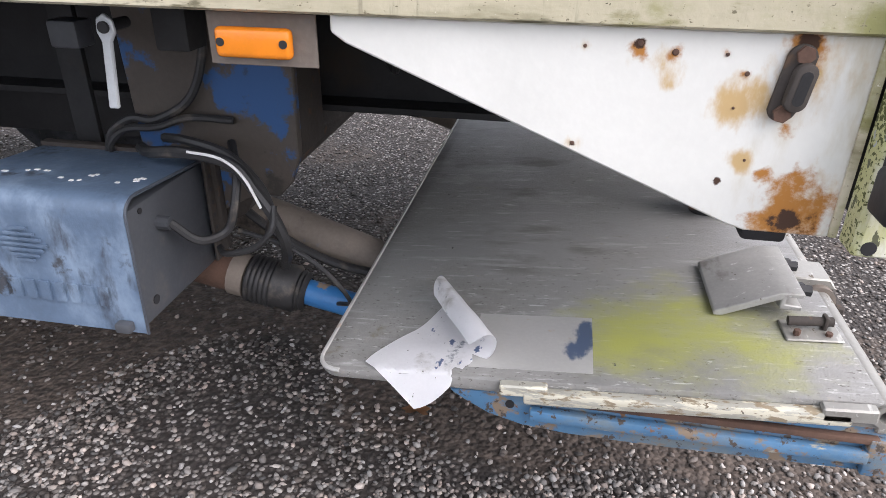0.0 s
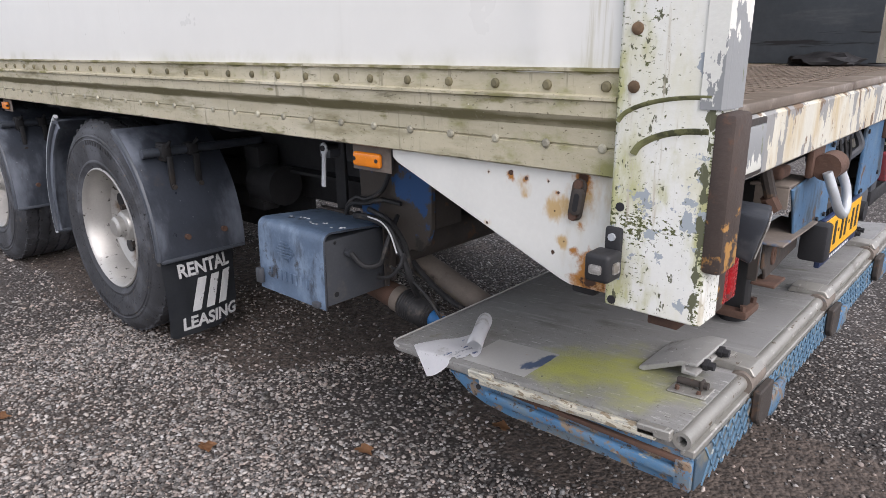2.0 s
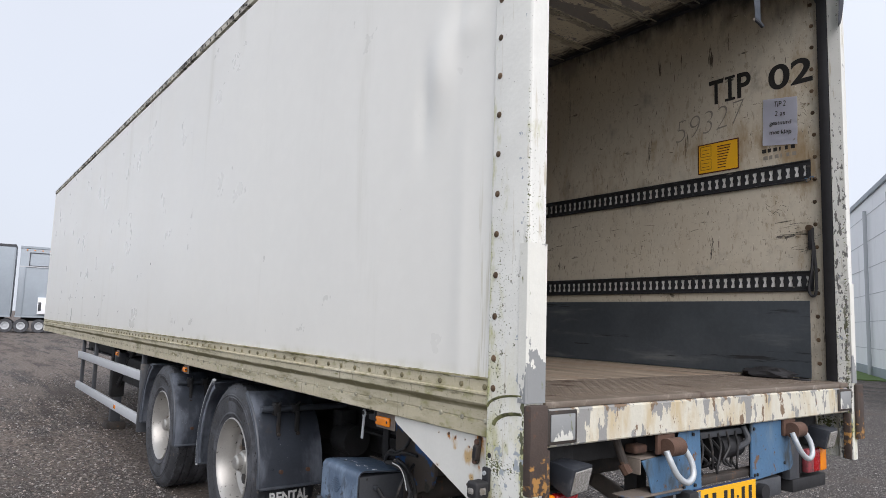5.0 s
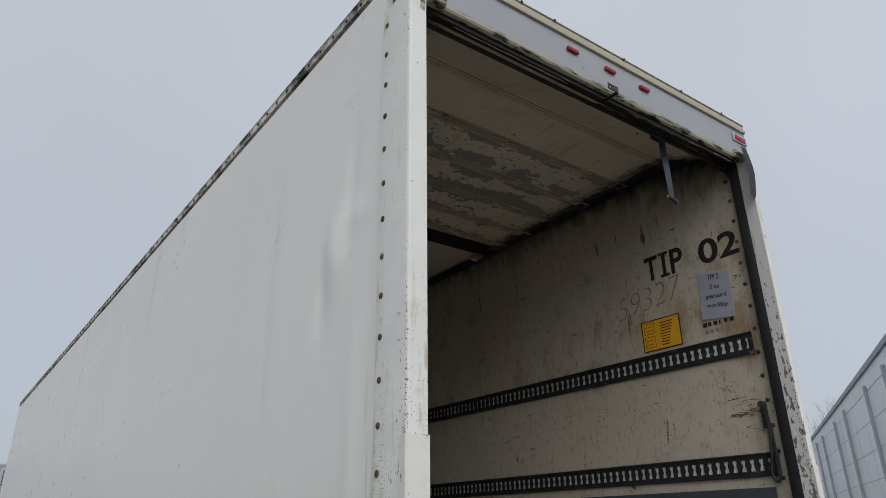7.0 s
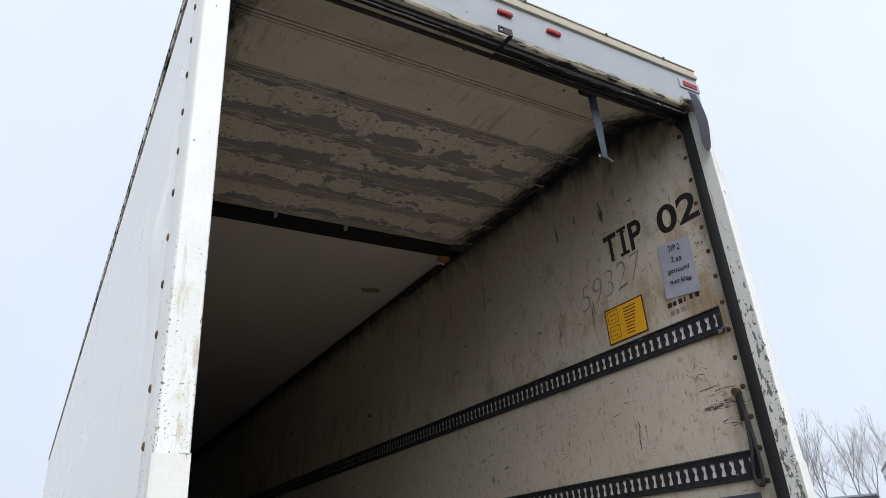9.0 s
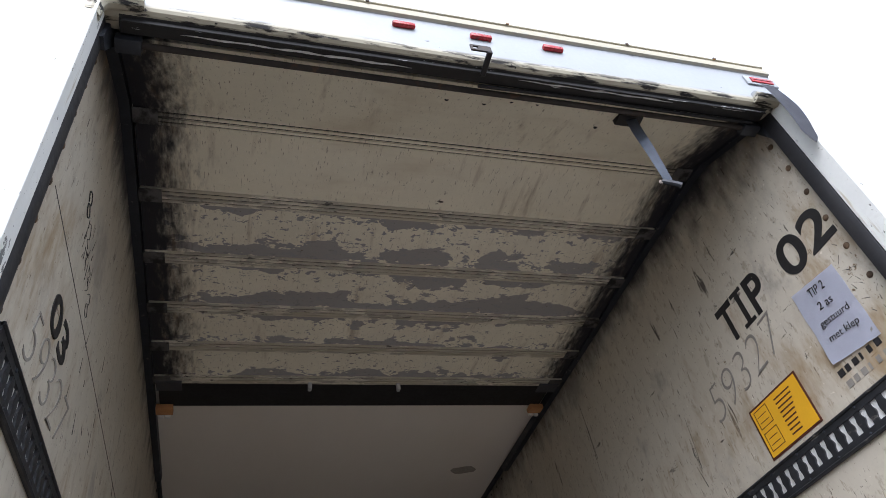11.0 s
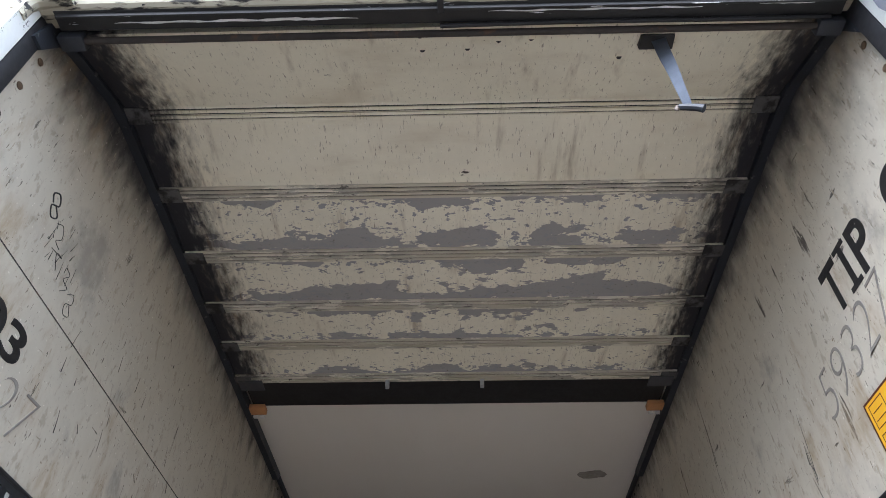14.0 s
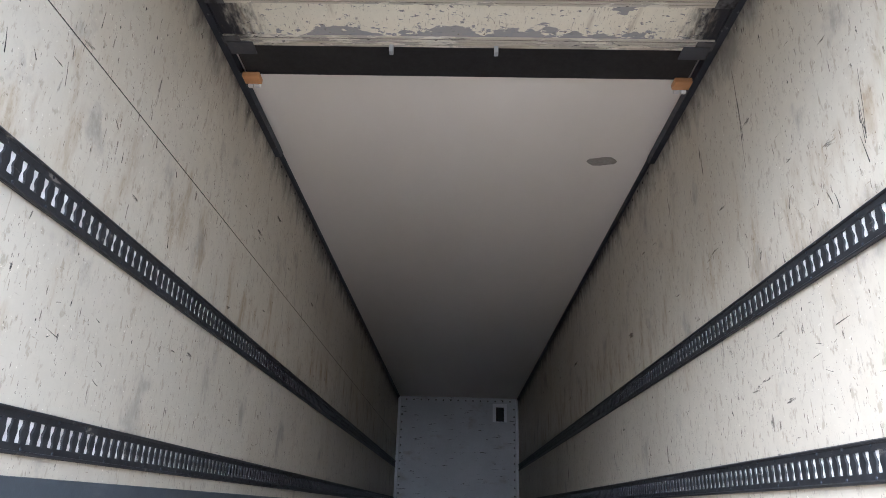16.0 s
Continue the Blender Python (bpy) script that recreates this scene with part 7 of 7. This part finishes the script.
# ---- rear end under the sill ----
bm = bmesh.new()
prism(bm, [(-0.600, 1.010), (-0.400, 1.026), (-0.365, 1.050), (-0.352, 1.105), (-0.200, 1.110), (-0.192, 0.855), (-0.505, 0.855), (-0.535, 0.875), (-0.565, 0.955)], "x", 0.052, 0.060)
br1 = part("blue_bracket", bev(bm, 0.003, 1), "blue", trailer, "faded blue steel bracket plate")
bm = bmesh.new()
prism(bm, [(0.205, 1.107), (0.478, 1.107), (0.490, 1.035), (0.558, 1.025), (0.590, 0.885), (0.560, 0.862), (0.240, 0.845), (0.205, 0.860)], "x", 0.052, 0.064)
br2 = part("blue_bracket", bev(bm, 0.003, 1), "blue", trailer, "faded blue steel bracket plate")
for br, pts in ((br1, ((-0.25, 0.88), (-0.33, 0.88), (-0.26, 1.09))), (br2, ((0.225, 0.87), (0.25, 0.87), (0.225, 1.08), (0.5, 0.9)))):
    for y, z in pts:
        part("bolt", cyl((0.063, y, z), (0.069, y, z), 0.008, 6), "black", br)
part("bracket_side", rbox(-0.035, 0.051, -0.601, -0.594, 0.955, 1.012, 0.002), "dusty", br1)
part("bracket_ledge", rbox(-0.05, 0.051, -0.60, -0.41, 1.012, 1.019, 0.002), "dusty", br1)
bm = bmesh.new()
prism(bm, [(-0.655, 0.872), (-0.655, 0.800), (-0.635, 0.792), (-0.620, 0.762), (-0.54, 0.768), (-0.44, 0.782), (-0.345, 0.790), (-0.345, 0.872)], "x", 0.018, 0.026)
part("brown_bracket", bev(bm, 0.003, 1), "browniron", trailer, "rusty brown bracket plate")
part("bracket_flange", rbox(-0.03, 0.075, -0.675, -0.345, 0.8725, 0.879, 0.002, 1), "dusty", trailer)
part("bracket_lip", rbox(0.0, 0.062, -0.655, -0.560, 0.752, 0.7605, 0.002, 1), "rust", trailer)
part("bracket_web", rbox(-0.01, 0.017, -0.662, -0.656, 0.765, 0.8715, 0.002, 1), "browniron", trailer)
part("bracket_hole", tube(bmesh.new(), [(0.027, -0.575 + 0.014 * math.cos(k), 0.822 + 0.024 * math.sin(k)) for k in [2 * math.pi * j / 12 for j in range(13)]], 0.005, 6), "rust", trailer)
part("cross_bar", rbox(-0.01, 0.045, -0.34, 0.36, 0.862, 0.894, 0.006), "browniron", trailer)
part("under_bar", rbox(-0.20, -0.14, -0.75, 0.75, 1.02, 1.10, 0.008), "chassis", trailer)
part("grey_case", rbox(-0.02, 0.05, 0.225, 0.50, 0.745, 0.838, 0.012), "greydark", trailer)
part("lamp_knob", cyl((0.05, 0.285, 0.79), (0.085, 0.285, 0.79), 0.036, 18), "black", trailer)
part("grey_angle", rbox(0.0, 0.04, 0.60, 0.70, 0.80, 1.08, 0.004), "greydark", trailer)
part("drop_case", rbox(-0.12, 0.04, 0.63, 0.98, 0.735, 0.80, 0.008), "black", trailer)
part("drop_case", rbox(-0.12, 0.0, 0.63, 0.74, 0.80, 0.92, 0.008), "black", trailer)
part("spool", cyl((-0.02, 0.03, 1.00), (-0.02, 0.20, 1.00), 0.055, 18), "black", trailer)
part("spool_frame", rbox(-0.06, 0.03, -0.22, 0.19, 1.055, 1.085, 0.006), "greydark", trailer)
part("spool_arm", tube(bmesh.new(), [(0.03, -0.21, 1.09), (0.04, -0.215, 1.02), (0.02, -0.20, 0.97)], 0.016, 8), "greydark", trailer)
part("spool_arm", tube(bmesh.new(), [(0.03, 0.19, 1.09), (0.05, 0.195, 1.03), (0.02, 0.15, 0.99)], 0.014, 8), "greydark", trailer)
for k in range(3):
    y = -0.17 + k * 0.085 + 0.02 * math.sin(k * 7.0)
    part("rear_cable", tube(bmesh.new(), [(-0.02, y - 0.05, 1.06), (0.0, y, 1.01), (0.02, y + 0.07, 0.96 - 0.02 * k), (-0.02, y + 0.15, 0.93), (-0.03, 0.20, 0.97)], 0.007, 6), "cable", trailer)
for k in range(5):
    y = -0.16 + k * 0.070
    dip = 0.90 + 0.022 * math.sin(k * 2.4)
    part("rear_cable", tube(bmesh.new(), [(0.030, y, 1.075), (0.036, y + 0.015, 1.01), (0.030, y + 0.03 * math.sin(k * 1.7), dip + 0.03), (0.010, y + 0.05, dip), (-0.04, y + 0.08, dip + 0.03)], 0.0055, 6), "cable", trailer)
part("gas_strut", tube(bmesh.new(), [(0.0, -0.70, 1.12), (0.03, -0.66, 0.98)], 0.016, 10, curve=False), "browniron", trailer)
part("strut_bracket", rbox(-0.03, 0.03, -0.60, -0.52, 1.030, 1.065, 0.012, 3), "rust", trailer)
part("strut_end", tube(bmesh.new(), [(0.02, -0.668, 1.0), (0.036, -0.655, 0.965)], 0.021, 8, curve=False), "rust", trailer)

plate = thing("number_plate", (0.085, -0.03, 0.73), "yellow rear number plate with plain dark bars", "number plate")
part("holder", rbox(0.062, 0.078, -0.266, 0.208, 0.712, 0.864, 0.004), "plateback", plate, "black plate holder")
part("sheet", rbox(0.0785, 0.0805, -0.262, 0.204, 0.738, 0.860, 0.001, 1), "plate", plate)
part("band", rbox(0.0806, 0.0812, -0.262, -0.235, 0.740, 0.858, 0), "bluestrong", plate)
for k, (y, w, lo, hi) in enumerate(((-0.215, 0.044, 0.762, 0.838), (-0.155, 0.044, 0.762, 0.838), (-0.098, 0.020, 0.795, 0.806), (-0.065, 0.040, 0.762, 0.838), (-0.012, 0.040, 0.762, 0.838), (0.042, 0.020, 0.795, 0.806), (0.076, 0.040, 0.762, 0.838), (0.135, 0.040, 0.762, 0.838))):
    part("character_bar", rbox(0.0806, 0.0816, y + w * 0.18, y + w * 0.82, lo, hi, 0), "ink", plate)
bm = bmesh.new()
for k in range(11):
    box(bm, 0.0781, 0.0788, -0.15 + k * 0.023, -0.15 + k * 0.023 + 0.015, 0.719, 0.728)
part("small_print", bm, "white", plate)
part("plate_lamp", rbox(0.03, 0.105, -0.345, -0.279, 0.752, 0.866, 0.010, 2), "black", plate, "black plate lamp housing")


def shackle(y):
    ob = thing("tow_shackle", (0.10, y, 0.92), "galvanised shackle hanging from a rusty eye below the sill", "shackle", "shackles under the sill")
    part("eye_plate", rbox(0.062, 0.080, y - 0.060, y + 0.055, 1.030, 1.1115, 0.006), "rust", ob, "rusty eye plate")
    part("eye", cyl((0.108, y - 0.042, 1.062), (0.108, y + 0.045, 1.062), 0.036, 18), "rust", ob, "rusty eye")
    pts = [(0.116, y - 0.056, 1.052), (0.135, y - 0.046, 1.00), (0.146, y - 0.020, 0.955), (0.150, y + 0.030, 0.928), (0.146, y + 0.078, 0.948), (0.135, y + 0.084, 1.00), (0.116, y + 0.064, 1.052)]
    part("bow", tube(bmesh.new(), pts, 0.0125, 12), "galv", ob, "pale galvanised bow")


shackle(-0.465)
shackle(0.535)


def tail_lamp(y0, mats, spread):
    ob = thing("tail_lamp", (0.05, y0 + 0.1, 0.82), "three-part tail lamp, orange and red lenses, below the rear frame", "tail lamp", "tail lamps")
    part("housing", rbox(-0.025, 0.027, y0, y0 + spread, 0.816, 0.946, 0.008), "black", ob)
    w = (spread - 0.02) / 3
    for k, m_ in enumerate(mats):
        part("lens", rbox(0.0275, 0.064, y0 + 0.01 + k * w, y0 + 0.006 + (k + 1) * w, 0.822, 0.940, 0.010, 3), m_, ob)
    return ob


tail_lamp(-1.148, ("lens_o", "lens_r", "lens_r"), 0.195)
tail_lamp(0.735, ("lens_p", "lens_r", "lens_o"), 0.225)
part("lamp_bracket", rbox(-0.055, -0.0255, -1.14, -0.90, 0.86, 1.10, 0.004), "chassis", trailer)
part("lamp_bracket", rbox(-0.055, -0.0255, 0.70, 1.0, 0.86, 1.10, 0.004), "chassis", trailer)
for y, turn in ((-1.03, 14), (0.875, 8)):
    wl = thing("work_lamp", (0.06, y, 0.94), "black plastic work lamp with clear lens below the sill", "work lamp", "work lamps")
    R = Matrix.Translation((0.065, y, 1.005)) @ Matrix.Rotation(radians(turn), 4, "Z") @ Matrix.Rotation(radians(14), 4, "Y")
    bm = bmesh.new()
    v = box(bm, -0.055, 0.055, -0.072, 0.072, -0.052, 0.052)
    for q in v:
        if q.co.x < 0:
            q.co.y *= 0.72
            q.co.z *= 0.72
    bmesh.ops.transform(bm, matrix=R, verts=bm.verts)
    part("housing", bev(bm, 0.008, 2), "lampblack", wl)
    part("lens", rbox(0.0552, 0.060, -0.060, 0.060, -0.042, 0.042, 0.003, 1, m=R), "lens_w", wl)
    part("arm", cyl((0.0, y, 1.01), (0.03, y, 1.005), 0.012, 10), "black", wl)
part("rust_tab", rbox(-0.02, 0.045, -1.245, -1.20, 0.826, 0.8545, 0.004), "rust", trailer)

# ---- fallen leaves ----
for k, (x, y, a) in enumerate(((-1.055, -1.15, 20), (-1.512, -1.495, 70), (-0.80, -0.70, 140), (-2.34, -1.905, 10), (0.32, -1.45, 200), (-3.3, -2.2, 40))):
    lf = thing("fallen_leaf", (x, y, ground_height(x, y)), "dry curled brown leaf on the gravel", "leaf", "fallen leaves")
    bm = bmesh.new()
    z0 = ground_height(x, y) + 0.016
    rim_pts = []
    for j in range(14):
        t = 2 * math.pi * j / 14
        r = 0.030 * (1 + 0.28 * math.cos(5 * t) + 0.1 * math.sin(3 * t + k))
        rim_pts.append(bm.verts.new((x + r * math.cos(t + a) * 1.2, y + r * math.sin(t + a) * 0.85, z0 + 0.006 * math.sin(2 * t + k))))
    mid = bm.verts.new((x, y, z0 - 0.006))
    for j in range(14):
        bm.faces.new((rim_pts[j], rim_pts[(j + 1) % 14], mid))
    bmesh.ops.solidify(bm, geom=bm.faces[:], thickness=0.001)
    part("blade", bm, "leaf", lf)

# ---- the yard beyond ----
wh = thing("warehouse", (-7.95, 23.4, 0), "long white metal-clad warehouse with downpipes beside the yard", "warehouse")
P0, P1 = Vector((-35.9, 69.7, 0)), Vector((-1.5, 12.7, 0))
run = (P1 - P0).length
wd = (P1 - P0).normalized()
wn = Vector((-wd.y, wd.x, 0))
if wn.x < 0:
    wn = -wn
W = Matrix(((wd.x, wn.x, 0, P0.x), (wd.y, wn.y, 0, P0.y), (0, 0, 1, 0), (0, 0, 0, 1)))
WH = 6.75
part("wall", rbox(0, run, 0, 22, 0, WH, 0, m=W), "cladding", wh)
part("roof_trim", rbox(-0.1, run + 0.1, -0.08, 0.2, WH, WH + 0.18, 0, m=W), "fargrey", wh)
part("roof", rbox(0, run, 0.2, 22, WH, WH + 0.1, 0, m=W), "fargrey", wh)
bm = bmesh.new()
for k in range(1, 7):
    box(bm, 0.0, run, -0.012, 0.002, k * 1.02 - 0.012, k * 1.02 + 0.012, W)
part("cladding_joint", bm, "joint", wh)
part("plinth", rbox(0, run, -0.03, 0.0, 0.0, 0.35, 0, m=W), "fargrey", wh)
for k in range(11):
    a = run - 10.8 - k * 5.2 + (1.2 if k % 2 else 0)
    if a > 0:
        part("downpipe", cyl(W @ Vector((a, -0.12, 0.05)), W @ Vector((a, -0.12, WH - 0.5)), 0.07, 10), "joint", wh)
gs = part("grass_strip", rbox(18, run - 11.6, -2.6, -0.05, 0.0, 0.03, 0, m=W), "grass", None)
tagged(gs, "narrow strip of green grass along the warehouse wall", "grass", kind="stuff")

bn = thing("wheelie_bin", (-5.78, 18.88, 0), "dark grey wheeled bin standing by the warehouse wall", "bin")
BT = Matrix.Translation((-5.78, 18.88, 0))
bm = bmesh.new()
v = box(bm, -0.30, 0.30, -0.32, 0.32, 0.08, 0.92)
for q in v:
    if q.co.z < 0.5:
        q.co.x, q.co.y = q.co.x * 0.82, q.co.y * 0.82
bmesh.ops.transform(bm, matrix=BT, verts=bm.verts)
part("body", bev(bm, 0.03, 2), "bin", bn)
part("lid", rbox(-0.34, 0.34, -0.37, 0.37, 0.92, 0.99, 0.03, m=BT), "bin", bn)
for x in (-0.23, 0.23):
    part("wheel", cyl(BT @ Vector((x - 0.03, 0.24, 0.10)), BT @ Vector((x + 0.03, 0.24, 0.10)), 0.10, 14), "black", bn)


def at_az(eye, az, d):
    return Vector((eye[0] + d * math.cos(radians(az)), eye[1] + d * math.sin(radians(az)), 0))


def far_trailer(name, label, c, yaw, length, width, z0, z1, m_body, bands=(), wheels=(-3.1, -1.8, -0.5), rail="faryard", tall_panel=False):
    ob = thing(name, (c.x, c.y, 0), label, "trailer", "trailers across the yard")
    T = Matrix.Translation(c) @ Matrix.Rotation(radians(yaw), 4, "Z")
    body = part("body", rbox(-length / 2, length / 2, -width / 2, width / 2, z0, z1, 0.03, 2, m=T), m_body, ob)
    h = -width / 2
    if tall_panel:
        e0, zs = -length / 2, z0 + 0.72 * (z1 - z0)
        part("corner_pillar", rbox(e0 + 0.02, e0 + 0.35, h - 0.05, h, z0, zs, 0.01, m=T), "fargrey", body, "blue-grey corner pillar")
        part("cross_rail", rbox(e0, e0 + 3.4, h - 0.05, h, zs, zs + 0.06, 0, m=T), "joint", body)
        for x in (e0 + 0.52, e0 + 1.85, e0 + 3.2):
            part("panel_frame", rbox(x - 0.02, x + 0.02, h - 0.04, h, zs + 0.06, z1 - 0.25, 0, m=T), "curtain", body)
        for z in (zs + 0.09, z1 - 0.27):
            part("panel_frame", rbox(e0 + 0.54, e0 + 3.18, h - 0.04, h, z - 0.018, z + 0.018, 0, m=T), "curtain", body)
        for k in range(8):
            part("top_lamp", rbox(e0 + 0.3 + k * 0.42, e0 + 0.38 + k * 0.42, h - 0.05, h, z1 - 0.13, z1 - 0.08, 0, m=T), "lens_o", body)
        box_ob = part("side_cabinet", rbox(e0 + 1.15, e0 + 1.85, h - 0.22, h - 0.002, z0 + 0.1, z0 + 1.15, 0.03, 2, m=T), "cladding", body, "white cabinet on the front wall")
        part("hatch", rbox(e0 + 1.2, e0 + 1.36, h - 0.235, h - 0.2205, z0 + 0.3, z0 + 0.85, 0.02, m=T), "curtain", box_ob)
    else:
        n = int(length / 2.4)
        for k in range(n + 1):
            x = -length / 2 + k * length / n
            for s in (-1, 1):
                part("upright", rbox(x - 0.03, x + 0.03, *sorted((s * width / 2, s * (width / 2 + 0.02))), z0 + 0.05, z1 - 0.05, 0, m=T), "fargrey", body)
    part("top_rail", rbox(-length / 2 - 0.02, length / 2 + 0.02, -width / 2 - 0.03, width / 2 + 0.03, z1, z1 + 0.14, 0, m=T), rail, ob)
    part("bottom_rail", rbox(-length / 2 - 0.02, length / 2 + 0.02, -width / 2 - 0.03, width / 2 + 0.03, z0 - 0.12, z0, 0, m=T), "fargrey", ob)
    for a, b, m_ in bands:
        part("band", rbox(-length / 2 - 0.01, length / 2 + 0.01, -width / 2 - 0.01, width / 2 + 0.01, a, b, 0, m=T), m_, ob)
    part("frame", rbox(-length / 2 + 0.3, length / 2 - 0.3, -0.5, 0.5, z0 - 0.35, z0 - 0.12, 0, m=T), "chassis", ob)
    if wheels:
        for x in wheels:
            for s in (-1, 1):
                bm = bmesh.new()
                lathe(bm, [(0.22, s * 0.86), (0.24, s * 1.2), (0.41, s * 1.2), (0.43, s * 1.15), (0.43, s * 0.9), (0.41, s * 0.86), (0.22, s * 0.86)], (x, 0, 0.43), 24)
                bmesh.ops.transform(bm, matrix=T, verts=bm.verts)
                wl = part("tyre", bm, "tyre", ob)
                bm = lathe(bmesh.new(), [(0.24, s * 1.205), (0.20, s * 1.20), (0.18, s * 1.10), (0.10, s * 1.09), (0.08, s * 1.16), (0.0001, s * 1.17)], (x, 0, 0.43), 20)
                bmesh.ops.transform(bm, matrix=T, verts=bm.verts)
                part("rim", bm, "joint", wl)
    return ob


YC, YX = Vector((-48.98, 3.48, 0)), Vector((math.cos(radians(84)), math.sin(radians(84)), 0))
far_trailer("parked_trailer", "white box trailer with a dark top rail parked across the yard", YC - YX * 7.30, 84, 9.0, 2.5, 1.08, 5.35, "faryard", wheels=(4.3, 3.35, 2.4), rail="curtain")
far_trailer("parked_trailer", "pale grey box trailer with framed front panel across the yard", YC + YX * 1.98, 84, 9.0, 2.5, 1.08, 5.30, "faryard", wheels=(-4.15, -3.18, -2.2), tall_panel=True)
E8 = (1.91, -1.72)
far_trailer("curtain_trailer", "dark grey curtain-sided trailer parked far off", at_az(E8, 120.0, 64), 118, 9.0, 3.2, 1.1, 3.9, "curtain")
far_trailer("container_trailer", "green container with an orange band parked far off", at_az(E8, 116.2, 51), 30, 3.6, 2.5, 1.05, 2.70, "green", ((0.62, 0.98, "orange"),), ())


def bare_tree(name, c, h, seed):
    rnd = random.Random(seed)
    ob = thing(name, (c.x, c.y, 0), "tall bare winter tree behind the yard", "tree", "bare trees behind the yard")
    bt, bc = bmesh.new(), bmesh.new()

    def grow(bm, p, d, ln_, r, depth):
        q = p
        pts = [p]
        for _ in range(3):
            d = (d + Vector((rnd.uniform(-0.12, 0.12), rnd.uniform(-0.12, 0.12), 0.05))).normalized()
            q = q + d * ln_ / 3
            pts.append(q)
        tube(bm, pts, r, 5 if depth < 2 else 3, r1=r * 0.55, curve=False)
        if depth >= 5:
            return
        for k in range(rnd.choice((3, 4)) if depth < 4 else 3):
            t = rnd.uniform(0.35, 1.0)
            o = pts[0].lerp(pts[-1], t) if k else pts[-1]
            sp = rnd.uniform(0.35, 0.75) if k else 0.2
            ax = Vector((rnd.uniform(-1, 1), rnd.uniform(-1, 1), rnd.uniform(-0.2, 0.4))).normalized()
            grow(bc, o, (d + ax * sp).normalized(), ln_ * rnd.uniform(0.58, 0.78), r * (0.52 if k else 0.6), depth + 1)

    grow(bt, Vector((c.x, c.y, 0)), Vector((0, 0, 1)), h * 0.34, h * 0.0085, 0)
    part("trunk", bt, "bark", ob)
    part("crown", bc, "bark", ob)


for k, (az, d, h) in enumerate(((112.2, 96, 15.5), (114.4, 92, 16), (116.6, 98, 17), (118.3, 94, 15), (119.6, 90, 16), (121.2, 95, 16.5), (123.2, 92, 15), (125.5, 99, 16))):
    bare_tree("bare_tree", at_az(E8, az, d), h, 40 + k)
